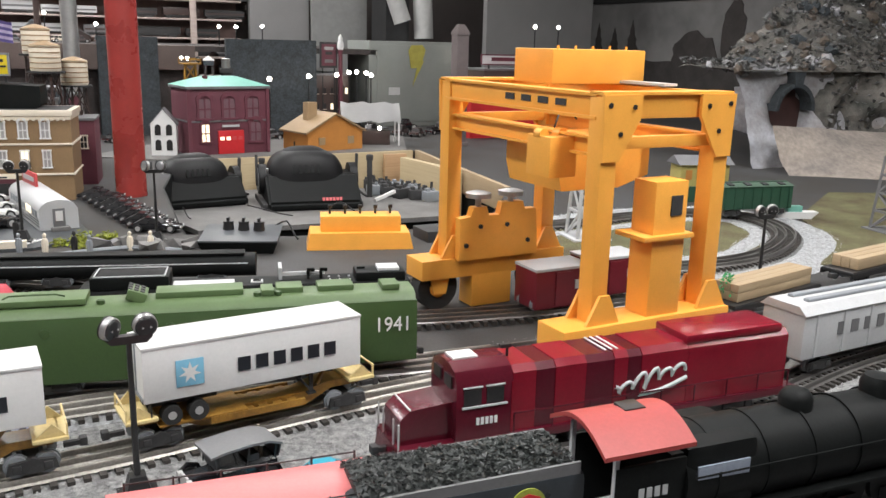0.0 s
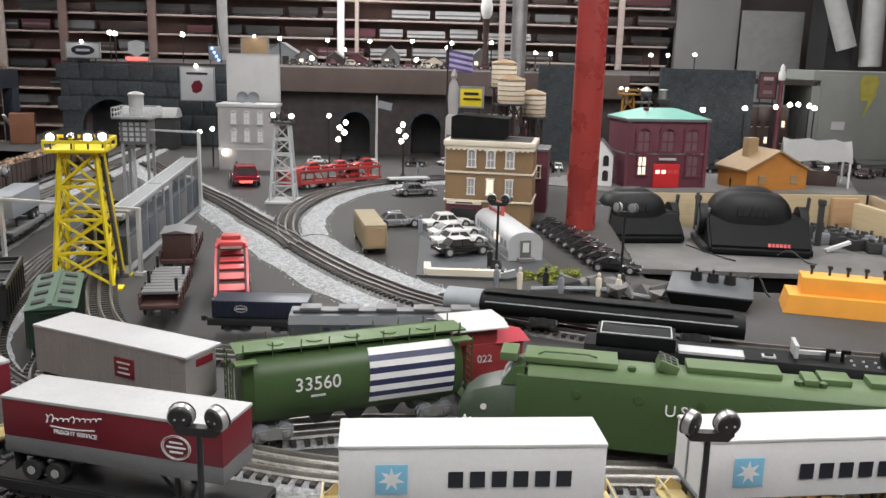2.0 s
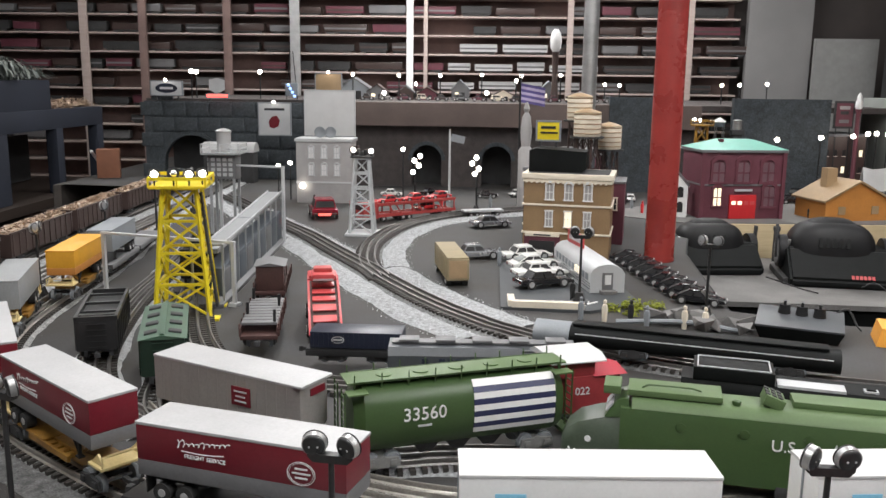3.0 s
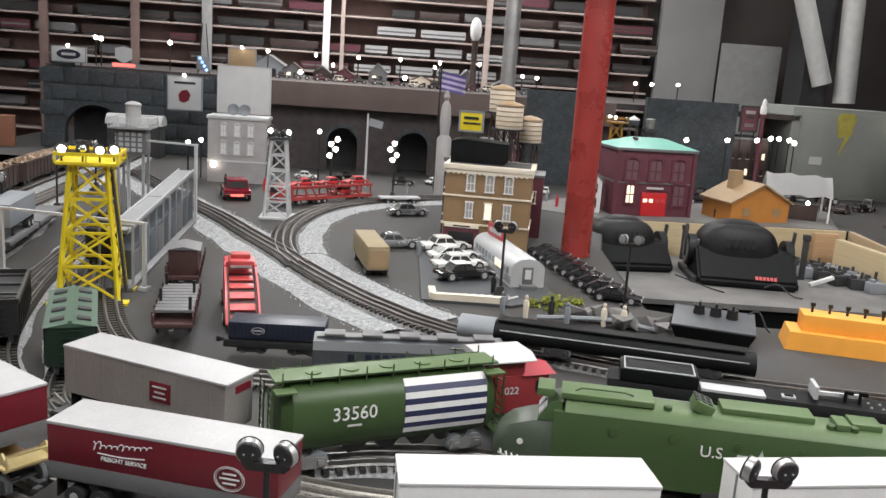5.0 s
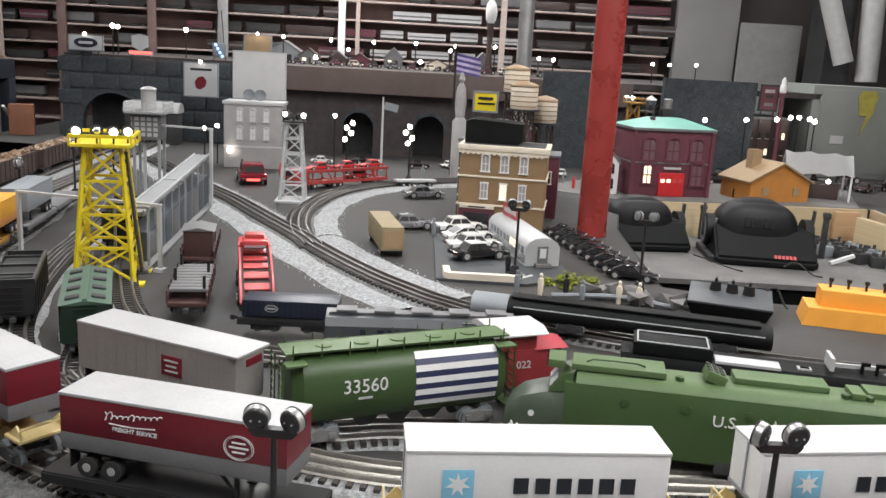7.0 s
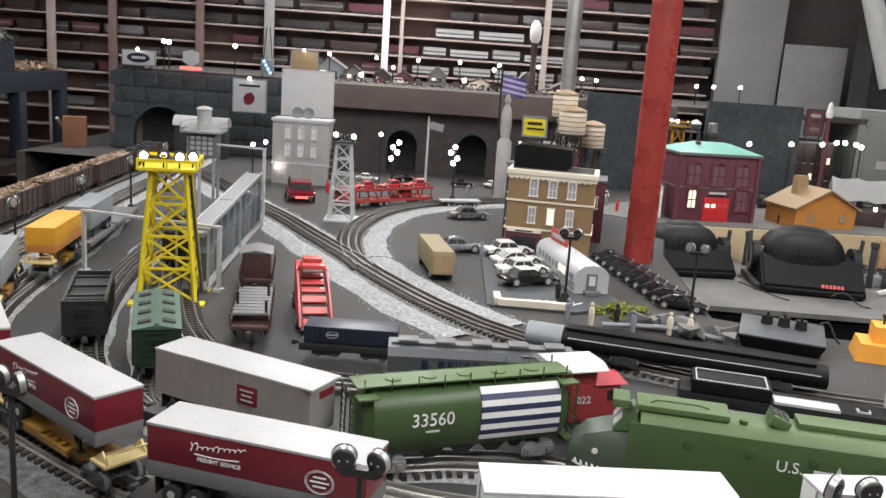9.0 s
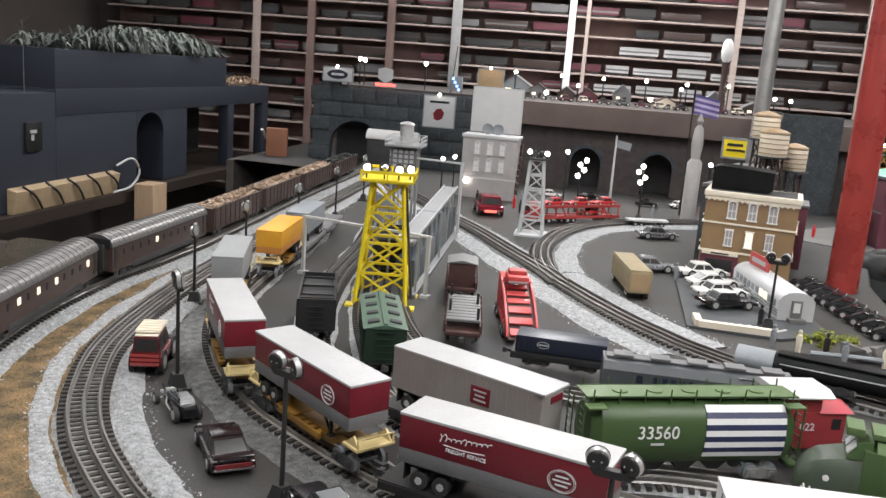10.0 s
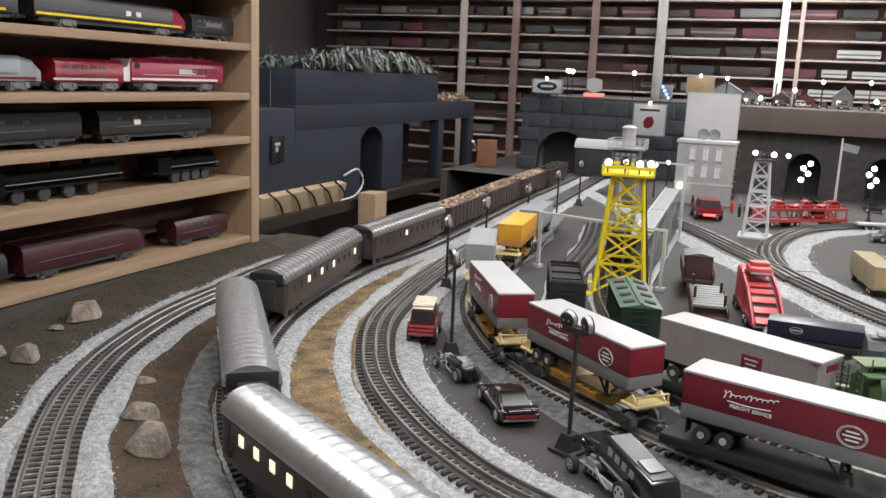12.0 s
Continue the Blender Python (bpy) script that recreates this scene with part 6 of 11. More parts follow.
def water_tank(at, high, label, r=0.031, base=0.0):
    top = thing("water_tower", label, "water tower", at, group="water towers")
    tank_z = high - 0.075
    part("tank", lathe(mesh(), [(r * 0.95, 0), (r, 0.003), (r, 0.055), (r * 0.96, 0.057)], (0, 0, tank_z), 20), M_CREAM, top, "cream wooden tank")
    for k in range(5):
        part("hoop", lathe(mesh(), [(r + 0.0002, 0), (r + 0.0012, 0.0006), (r + 0.0012, 0.002), (r + 0.0002, 0.0026)], (0, 0, tank_z + 0.006 + k * 0.0115), 20), M_BARNROOF, top)
    part("tank_roof", lathe(mesh(), [(r * 1.06, 0), (r * 0.6, 0.006), (0.002, 0.010)], (0, 0, tank_z + 0.057), 20), M_BARNROOF, top, "dull tan cone roof")
    part("deck", lathe(mesh(), [(r * 1.25, -0.004), (r * 1.25, 0)], (0, 0, tank_z), 16), M_BLACKMATT, top)
    for a in range(4):
        c, s = math.cos(a * math.pi / 2 + 0.8), math.sin(a * math.pi / 2 + 0.8)
        c2, s2 = math.cos((a + 1) * math.pi / 2 + 0.8), math.sin((a + 1) * math.pi / 2 + 0.8)
        part("leg", bar(mesh(), (r * 1.15 * c, r * 1.15 * s, base), (r * 0.8 * c, r * 0.8 * s, tank_z - 0.003), 0.004, 0.004), M_TUSCAN, top)
        n = max(1, int((tank_z - base) / 0.06))
        for k in range(n):
            za, zb = base + k * (tank_z - base) / n, base + (k + 1) * (tank_z - base) / n - 0.004
            bm = bar(mesh(), (r * c, r * s, za), (r * c2 * 0.9, r * s2 * 0.9, zb), 0.002, 0.002)
            bar(bm, (r * c2, r * s2, za), (r * c * 0.9, r * s * 0.9, zb), 0.002, 0.002)
            part("brace", bm, M_TUSCAN, top)
    return top


water_tank(on(-1.0, 2.06), 0.372, "cream water tower with tan roof on brown legs")
water_tank(on(-0.962, 2.085 - 0.06), 0.335, "cream wooden water tower with dull tan roof", r=0.033)
water_tank(on(-0.945, 2.12), 0.30, "cream water tower behind the shop building")
annex = thing("brick_annex", "dull red brick annex behind the shop building", "building", on(-0.925, 2.075, 0, 20))
part("wall", box(mesh(), (0, 0, 0.075), (0.09, 0.11, 0.15), bev=0.001), M_BRICKRED, annex)
part("parapet", box(mesh(), (0, 0, 0.152), (0.094, 0.114, 0.006), bev=0.001), M_GREYTRIM, annex)
for k in range(2):
    sash_window(annex, -0.02 + 0.04 * k, 0.10, -0.0555, 0.016, 0.03, False, False)
solid("red_pipe", lathe(mesh(), [(0.033, -0.95), (0.033, 0.0), (0.034, 0.004), (0.0325, 0.012), (0.032, 1.4)], n=40), M_PIPE, "red painted steel pipe column through the table", "pipe", on(-0.727, 1.915), kind="structure")
solid("steel_column", lathe(mesh(), [(0.026, -0.95), (0.026, 1.4)], n=32), M_STEEL, "bare steel pipe column behind the town", "pipe", on(*room(0.335, 3.2)), kind="structure")


M_MAUVE = mat("mauve_blind", (0.15, 0.085, 0.10), 0.5, vary=0.15)


def fire_station(at):
    w, d, h = 0.236, 0.145, 0.186
    top = thing("brick_building", "red brick model fire station with mint green hipped roof", "building", at)
    part("wall", box(mesh(), (0, d / 2, h / 2), (w, d, h), bev=0.001), M_BRICKRED, top)
    part("cornice", box(mesh(), (0, d / 2, h + 0.001), (w + 0.012, d + 0.012, 0.008), bev=0.001), M_GREYTRIM, top)
    bm = mesh()
    loft(bm, [[(-w / 2 - 0.006, -0.006, h + 0.005), (w / 2 + 0.006, -0.006, h + 0.005), (w / 2 + 0.006, d + 0.006, h + 0.005), (-w / 2 - 0.006, d + 0.006, h + 0.005)], [(-w * 0.2, d * 0.36, h + 0.030), (w * 0.2, d * 0.36, h + 0.030), (w * 0.2, d * 0.64, h + 0.030), (-w * 0.2, d * 0.64, h + 0.030)]])
    part("roof", bm, M_MINT, top, "mint green hipped roof")
    part("chimney", box(mesh(), (-w * 0.22, d * 0.3, h + 0.022), (0.012, 0.012, 0.02)), M_BRICKRED, top)
    for k in range(3):
        sash_window(top, (-0.30 + 0.30 * k) * w, 0.128, -0.0005, 0.040, 0.056, True, False, M_BRICKRED, pane=M_MAUVE)
    sash_window(top, -0.30 * w, 0.060, -0.0005, 0.026, 0.05, True, True, M_BRICKRED)
    sash_window(top, 0.33 * w, 0.060, -0.0005, 0.036, 0.056, True, False, M_BRICKRED, pane=M_MAUVE)
    door = part("garage_door", box(mesh(), (0.01 * w, -0.003, 0.034), (0.076, 0.006, 0.066), bev=0.0008), M_BRIGHTRED, top, "bright red garage door")
    for k in range(4):
        part("door_panel", box(mesh(), (0.01 * w - 0.027 + k * 0.018, -0.0065, 0.045), (0.012, 0.001, 0.010)), M_SALMON if k > 1 else M_WINDOWGLOW, door)
    part("sign_bar", box(mesh(), (0.01 * w, -0.004, 0.080), (0.05, 0.004, 0.006)), M_GREYPLASTIC, top, "pale name bar")
    for s in (-1, 1):
        part("pilaster", box(mesh(), (s * w * 0.49, -0.002, h / 2), (0.010, 0.006, h)), M_BRICKRED, top)
    part("belt_course", box(mesh(), (0, d / 2, 0.094), (w + 0.004, d + 0.004, 0.005)), M_GREYTRIM, top)
    return top


fire_station(on(-0.739, 2.632, 0.0032, 39) @ Matrix.Scale(1.05, 4))


def chapel(at):
    top = thing("chapel", "small white model chapel front with arched windows", "building", at)
    bm = prism(mesh(), [(-0.034, 0), (0.034, 0), (0.034, 0.088), (0, 0.128), (-0.034, 0.088)], 0, 0.05)
    part("wall", bm, M_WHITE, top)
    for s in (-1, 1):
        bm = mesh()
        prism(bm, [(0, 0.131), (s * 0.038, 0.0865), (s * 0.038, 0.083), (0, 0.1275)], -0.002, 0.055)
        part("roof_side", bm, M_GREYTRIM, top)
        for z in (0.030, 0.072):
            arc = [(s * 0.015 - 0.008, z - 0.016), (s * 0.015 + 0.008, z - 0.016)] + [(s * 0.015 + 0.008 * math.cos(a), z + 0.006 + 0.008 * math.sin(a)) for a in [math.pi * k / 8 for k in range(9)]]
            part("window", prism(mesh(), arc, -0.0012, 0.001), M_BLACK, top, "dark arched window")
    return top


chapel(on(-0.908, 2.545, 0.0032, 16) @ Matrix.Scale(1.05, 4))


def barn(at):
    top = thing("barn", "orange model barn with tan gabled roof", "building", at)
    w, d = 0.16, 0.11
    part("wall", prism(mesh(), [(-w / 2, 0), (w / 2, 0), (w / 2, 0.046), (0, 0.086), (-w / 2, 0.046)], 0, d), M_BARN, top)
    for s in (-1, 1):
        part("roof_side", prism(mesh(), [(0, 0.091), (s * (w / 2 + 0.008), 0.0465), (s * (w / 2 + 0.008), 0.0425), (0, 0.0865)], -0.006, d + 0.006), M_BARNROOF, top, "tan roof")
    part("chimney", box(mesh(), (-0.03, d * 0.6, 0.088), (0.026, 0.022, 0.05)), M_BARNROOF, top)
    for x in (-0.04, 0.045):
        part("gable_window", box(mesh(), (x, -0.001, 0.024), (0.018, 0.002, 0.018)), M_BARNROOF, top)
    return top


barn(on(-0.452, 2.80, 0.0032, 46) @ Matrix.Scale(1.30, 4))


def awning_shed(at):
    top = thing("market_shed", "white canopy on thin posts beside the barn", "shed", at)
    bm = mesh()
    n = 8
    grid = [[bm.verts.new((-0.075 + 0.15 * i / n, j * 0.10 / 4, 0.105 - 0.045 * (abs(j - 2) / 2) ** 1.4 + 0.003 * math.sin(i * 2.1 + j))) for j in range(5)] for i in range(n + 1)]
    for a, b in zip(grid, grid[1:]):
        for j in range(4):
            bm.faces.new((a[j], a[j + 1], b[j + 1], b[j]))
    bmesh.ops.solidify(bm, geom=bm.faces, thickness=0.003)
    part("canopy", bm, M_WHITEROOF, top, "white cloth canopy")
    for x in (-0.07, 0.07):
        for y in (0.003, 0.097):
            part("post", bar(mesh(), (x, y, 0), (x, y, 0.062), 0.004, 0.004), M_WHITE, top)
    part("stall", box(mesh(), (0, 0.05, 0.018), (0.10, 0.05, 0.036), bev=0.002), M_TUSCAN, top)
    part("lamp", ball(mesh(), (0.02, -0.004, 0.045), 0.005), M_BULB, top)
    return top


awning_shed(on(-0.362, 2.95, 0.0032, 14) @ Matrix.Scale(1.32, 4))
bm = prism(mesh(), [(-1.12, 2.47), (-0.85, 2.46), (-0.235, 2.88), (-0.30, 3.3), (-0.95, 3.3)], 0.0, 0.003, "z")
solid("upper_deck", bm, M_CONCRETE, "pale grey sheet under the fire station", "deck", kind="structure", smooth=False)


def dome(bm, sx, sy, sz, flat=3.4, n=28, rows=9):
    """A soft-cornered dome standing on z = 0."""
    rings = []
    for j in range(rows):
        a = 0.5 * math.pi * j / rows
        ring = []
        for k in range(n):
            b = 2 * math.pi * k / n
            c, s = math.cos(b), math.sin(b)
            r = (abs(c) ** flat + abs(s) ** flat) ** (-1 / flat) * math.cos(a) ** (2 / flat)
            ring.append(bm.verts.new((sx / 2 * c * r, sy / 2 * s * r, sz * math.sin(a) ** (2 / flat))))
        rings.append(ring)
    for a, b in zip(rings, rings[1:]):
        for k in range(n):
            bm.faces.new((a[k], a[(k + 1) % n], b[(k + 1) % n], b[k]))
    bm.faces.new(rings[-1])
    bm.faces.new(rings[0][::-1])
    bmesh.ops.recalc_face_normals(bm, faces=bm.faces)
    return bm


def transformer(at, sx, sy, sz, label, marks=True):
    """A big old train transformer: domed black case, sloping front, side throttles and binding posts."""
    top = thing("train_transformer", label, "transformer", at, group="train transformers")
    part("base", box(mesh(), (0, 0, 0.008), (sx, sy, 0.016), bev=0.004), M_BLACKMATT, top)
    part("case", dome(mesh(), sx * 0.80, sy * 0.82, sz - 0.020, 3.6), M_BAKELITE, top, "domed black case", on(-sx * 0.03, sy * 0.08, 0.014))
    part("crown", dome(mesh(), sx * 0.62, sy * 0.56, sz - 0.016, 3.4), M_BAKELITE, top, "low flat crown of the case", on(-sx * 0.03, sy * 0.10, 0.018))
    bm = prism(mesh(), [(-sy * 0.62, 0.0), (-sy * 0.62, 0.020), (-sy * 0.22, sz * 0.56), (sy * 0.26, sz * 0.56), (sy * 0.40, 0.0)], -sx * 0.45, sx * 0.47, "x")
    bmesh.ops.bevel(bm, geom=list(bm.edges), offset=0.006, segments=2, affect="EDGES", clamp_overlap=True)
    part("front_panel", bm, M_SOOT, top)
    for k in range(5):
        part("vent_slot", box(mesh(), (-sx * 0.05 + (k - 2) * sx * 0.06, -sy * 0.30, sz * 0.66), (sx * 0.030, 0.004, sz * 0.16), (-24, 0, 0)), M_SOOT, top)
    for s in (-1, 1):
        hub = part("throttle", cyl(mesh(), (s * sx * 0.42, 0.01, sz * 0.44), (s * (sx * 0.46 + 0.010), 0.01, sz * 0.44), sz * 0.27, n=22), M_BAKELITE, top, "round black throttle drum")
        part("throttle_lever", box(mesh(), (s * (sx * 0.46 + 0.013), 0.01, sz * 0.60), (0.007, 0.012, sz * 0.55), (s * 8, 0, 0), bev=0.002), M_BLACKMATT, hub)
        part("scale_ring", lathe(mesh(), [(sz * 0.20, 0), (sz * 0.22, 0.001), (sz * 0.22, 0.0015)], n=22), M_GREYTRIM, hub, "worn grey scale ring", pose(s * (sx * 0.46 + 0.0105), 0.01, sz * 0.44, 0, 90 * s, 0))
    for k in range(4):
        part("binding_post", cyl(mesh(), (-sx * 0.42 + k * 0.013, -sy * 0.10, sz * 0.52), (-sx * 0.42 + k * 0.013, -sy * 0.14, sz * 0.66), 0.0034, n=8), M_STEEL, top, "small steel post")
    part("cord", tube(mesh(), [(sx * 0.30, sy * 0.36, sz * 0.30), (sx * 0.46, sy * 0.46, sz * 0.36), (sx * 0.60, sy * 0.40, sz * 0.10), (sx * 0.66, sy * 0.20, 0.004)], 0.0035), M_RUBBER, top)
    if marks:
        for k in range(6):
            part("name_bar", box(mesh(), (-0.022 + k * 0.009, 0, 0), (0.0062, 0.010, 0.0012)), M_SALMON, top, "pale red bar of a name", pose(0.045, -sy * 0.58, 0.0275, 45, 0, 0), smooth=False)
    return top


BOARD_Z = -0.085
transformer(on(-0.722, 2.305, BOARD_Z, 36), 0.225, 0.150, 0.128, "domed black transformer with worn throttle drums", False)
transformer(on(-0.436, 2.354, BOARD_Z, 23), 0.263, 0.180, 0.150, "domed black transformer with red name bars")
bm = prism(mesh(), [(-0.598, 1.965), (-0.058, 2.250), (-0.048, 2.430), (-0.225, 2.660), (-0.640, 2.530), (-0.775, 2.430), (-0.735, 2.100)], BOARD_Z - 0.012, BOARD_Z - 0.0004, "z")
solid("white_board", bm, M_BOARDGREY, "pale board under the transformers", "board", smooth=False)
bm = prism(mesh(), [(-0.585, 1.985), (-0.070, 2.257), (-0.062, 2.425), (-0.235, 2.640), (-0.630, 2.515), (-0.760, 2.42), (-0.715, 2.105)], -0.949, BOARD_Z - 0.012, "z")
solid("board_skirt", bm, M_SOOT, "black cabinet under the pale board", "cabinet", smooth=False)
for x, y, z in ((-0.605, 2.500, 0.012), (-0.290, 2.480, 0.035)):
    high = z - BOARD_Z
    solid("clamp_post", box(box(mesh(), (0, 0, high / 2), (0.014, 0.012, high), bev=0.0015), (0, 0, high * 0.93), (0.018, 0.016, high * 0.12), bev=0.0015), M_BLACKMATT, "dark upright post behind the transformers", "post", on(x, y, BOARD_Z, 20), group="clamp posts")
for x, y, dx, dy, sag in ((-0.705, 2.150, 0.05, -0.075, 0.020), (-0.560, 2.215, 0.13, -0.050, 0.012), (-0.350, 2.230, 0.09, 0.010, 0.028)):
    solid("wire", tube(mesh(), [(x, y, BOARD_Z + 0.014), (x + 0.3 * dx, y + 0.45 * dy, BOARD_Z + sag), (x + 0.7 * dx, y + 0.8 * dy, BOARD_Z + 0.005), (x + dx, y + dy, BOARD_Z + 0.0019)], 0.0018), M_BLACK, "black wire lying beside the transformers", "wire", group="wires")
for k in range(14):
    r = random.Random(k + 50)
    bm = box(mesh(), (0, 0, 0.014), (r.uniform(0.03, 0.045), 0.03, 0.028), bev=0.003)
    cyl(bm, (0.008, 0, 0.026), (0.010, 0.002, r.uniform(0.034, 0.046)), 0.004, n=8)
    box(bm, (-0.010, 0.002, 0.031), (0.011, 0.016, 0.010), bev=0.001)
    solid("relay_block", bm, M_BLACKMATT if k % 4 else M_MIDGREY, "black relay block behind the transformers", "relay", on(-0.285 + 0.043 * (k % 5) - 0.012 * (k // 5), 2.515 - 0.016 * (k % 5) + 0.050 * (k // 5), BOARD_Z, 20 + 15 * (k % 3)), group="relay blocks")
solid("white_lever", bar(mesh(), (0, 0, 0.005), (0.050, 0.034, 0.026), 0.011, 0.008), M_WHITE, "small white lever on the board", "lever", on(-0.262, 2.405, BOARD_Z, 0))
solid("flat_box", box(mesh(), (0, 0, 0.010), (0.115, 0.062, 0.020), bev=0.002), M_BLACKMATT, "flat black box near the orange block", "box", on(-0.004, 1.628, 0, 32))


def switch_box(at):
    top = thing("switch_box", "low dull black wedge-shaped box with three knobs", "control box", at)
    bm = mesh()
    loft(bm, [[(-0.056, -0.044, 0), (0.056, -0.044, 0), (0.056, 0.044, 0), (-0.056, 0.044, 0)], [(-0.064, -0.052, 0.020), (0.064, -0.052, 0.020), (0.064, 0.050, 0.028), (-0.064, 0.050, 0.028)]])
    part("case", bm, M_SOOT, top)
    part("lid", box(mesh(), (0, -0.001, 0.0255), (0.128, 0.102, 0.003), (4.4, 0, 0), bev=0.0006), M_SLATE, top, "dull slate grey lid")
    for k in range(3):
        part("knob", box(lathe(mesh(), [(0.010, 0), (0.0085, 0.010), (0.009, 0.015)], (-0.024 + k * 0.026, 0.018 - 0.003 * k, 0.0275), 14), (-0.024 + k * 0.026, 0.018 - 0.003 * k, 0.045), (0.004, 0.014, 0.008)), M_BLACK, top)
    part("cable", tube(mesh(), [(0.05, 0.04, 0.028), (0.07, 0.06, 0.034), (0.085, 0.05, 0.010), (0.095, 0.04, 0.003)], 0.0018), M_BLACK, top)
    return top


switch_box(on(-0.342, 1.480, 0, 10))


def orange_pier(at):
    top = thing("spreader_block", "orange printed two-step block with five pins on top", "printed block", at)
    bm = mesh()
    loft(bm, [[(-0.09, -0.036, 0), (0.09, -0.036, 0), (0.09, 0.036, 0), (-0.09, 0.036, 0)], [(-0.084, -0.032, 0.028), (0.084, -0.032, 0.028), (0.084, 0.032, 0.028), (-0.084, 0.032, 0.028)]])
    part("lower_step", bm, M_ORANGE, top)
    part("upper_step", box(mesh(), (0.002, 0.004, 0.041), (0.136, 0.046, 0.027), bev=0.0012), M_ORANGE, top)
    for k in range(5):
        part("pin", box(cyl(mesh(), (-0.05 + k * 0.026, 0.006, 0.054), (-0.05 + k * 0.026, 0.006, 0.066), 0.002, n=8), (-0.05 + k * 0.026, 0.006, 0.067), (0.007, 0.006, 0.006), bev=0.001), M_BLACK, top)
    return top


orange_pier(on(-0.152, 1.535, 0, 14))
def fascia(x0, y0, x1, y1, z0, z1, material, label, thick=0.014):
    """A board hung below the table top along the pit's edge."""
    long = math.hypot(x1 - x0, y1 - y0)
    bm = box(mesh(), (long / 2, 0, (z0 + z1) / 2), (long, thick, z1 - z0), bev=0.0008)
    solid("pit_board", bm, material, label, "board", on(x0, y0, 0, math.degrees(math.atan2(y1 - y0, x1 - x0))), group="boards round the pit", kind="structure")


fascia(-0.215, 2.862, -0.826, 2.446, -0.135, 0.004, M_PLYPALE, "raw plywood board along the pit")
fascia(-0.222, 2.695, -0.036, 2.452, -0.135, 0.003, M_PLYPALE, "pale plywood partition in the pit", 0.022)
fascia(0.100, 2.196, -0.200, 2.872, -0.062, 0.004, M_TANWOOD, "tan edge board of the pit")
fascia(0.108, 2.200, -0.190, 2.872, -0.95, -0.063, M_SOOT, "black skirt below the edge board")
for (x0, y0), (x1, y1) in (((-0.83, 2.44), (-0.70, 2.02)), ((-0.70, 2.02), (-0.505, 1.62)), ((-0.505, 1.62), (-0.472, 1.559)), ((-0.472, 1.559), (-0.282, 1.580)), ((-0.282, 1.580), (-0.080, 1.680)), ((-0.080, 1.680), (0.060, 1.745)), ((0.060, 1.745), (0.105, 2.190))):
    fascia(x0, y0, x1, y1, -0.95, -0.001, M_SOOT, "black skirt board of the pit", 0.008)
fascia(-0.215, 2.868, -0.830, 2.450, -0.95, -0.136, M_SOOT, "black skirt below the plywood board")
solid("cut_block", box(mesh(), (0, 0, -0.045), (0.075, 0.016, 0.086), bev=0.001), M_PINE, "short pine block against the plywood", "block", on(-0.262, 2.800, 0, 34))

# parking lot, diner and cars
bm = prism(mesh(), [(-0.80, 1.332), (-0.662, 1.398), (-0.61, 1.50), (-0.83, 1.79), (-1.04, 1.745)], 0.0, 0.005, "z")
solid("parking_lot", bm, M_LOT, "dark grey parking lot sheet", "pavement", kind="structure", smooth=False)
bm = mesh()
for a, b in (((-0.786, 1.346), (-0.676, 1.404)), ((-0.786, 1.346), (-0.811, 1.386))):
    bar(bm, (*a, 0.008), (*b, 0.008), 0.012, 0.016)
solid("kerb", bm, M_CREAM, "cream kerb of the parking lot", "kerb", kind="structure")
for k in range(7):
    solid("parking_line", box(mesh(), (0, 0, 0.0062), (0.05, 0.004, 0.002)), M_WHITE, "white painted parking line", "line", on(-0.760 + 0.013 * k, 1.386 + 0.008 * k, 0, 75), kind="structure")


def diner(at):
    top = thing("diner", "silver streamlined model diner with red roof sign", "building", at)
    L, W = 0.26, 0.066
    sec = [(-W / 2, 0.0), (-W / 2, 0.036), (-W / 2 + 0.006, 0.045), (-W / 2 + 0.016, 0.051), (0, 0.0535), (W / 2 - 0.016, 0.051), (W / 2 - 0.006, 0.045), (W / 2, 0.036), (W / 2, 0)]
    part("wall", prism(mesh(), sec, -L / 2, L / 2, "x"), M_GREYPLASTIC, top)
    for s in (-1, 1):
        for k in range(10):
            part("window", box(mesh(), (-L / 2 + 0.022 + k * 0.0235, s * (W / 2 + 0.0003), 0.028), (0.016, 0.0014, 0.013), bev=0.0004), M_WINDOWGLOW if k in (2, 3) else M_MIDGREY, top)
        for z in (0.008, 0.013, 0.018):
            part("chrome_strip", box(mesh(), (0, s * (W / 2 + 0.0005), z), (L, 0.0015, 0.0015)), M_CHROME, top)
    part("door", box(mesh(), (-L / 2 - 0.001, 0.0, 0.020), (0.003, 0.020, 0.036), bev=0.0006), M_GREYTRIM, top, "grey end door")
    part("door_glass", box(mesh(), (-L / 2 - 0.0028, 0.0, 0.025), (0.001, 0.012, 0.018)), M_WHITE, top)
    sign = part("roof_sign", box(mesh(), (0.070, 0.004, 0.066), (0.090, 0.004, 0.026), (0, 0, 4), bev=0.001), M_SALMON, top, "red roof sign")
    part("sign_bar", box(mesh(), (0.070, 0.0064, 0.066), (0.066, 0.001, 0.009), (0, 0, 4)), M_GREYPLASTIC, sign)
    part("step", box(mesh(), (-L / 2 - 0.008, 0, 0.003), (0.014, 0.03, 0.006)), M_CONCRETE, top)
    return top


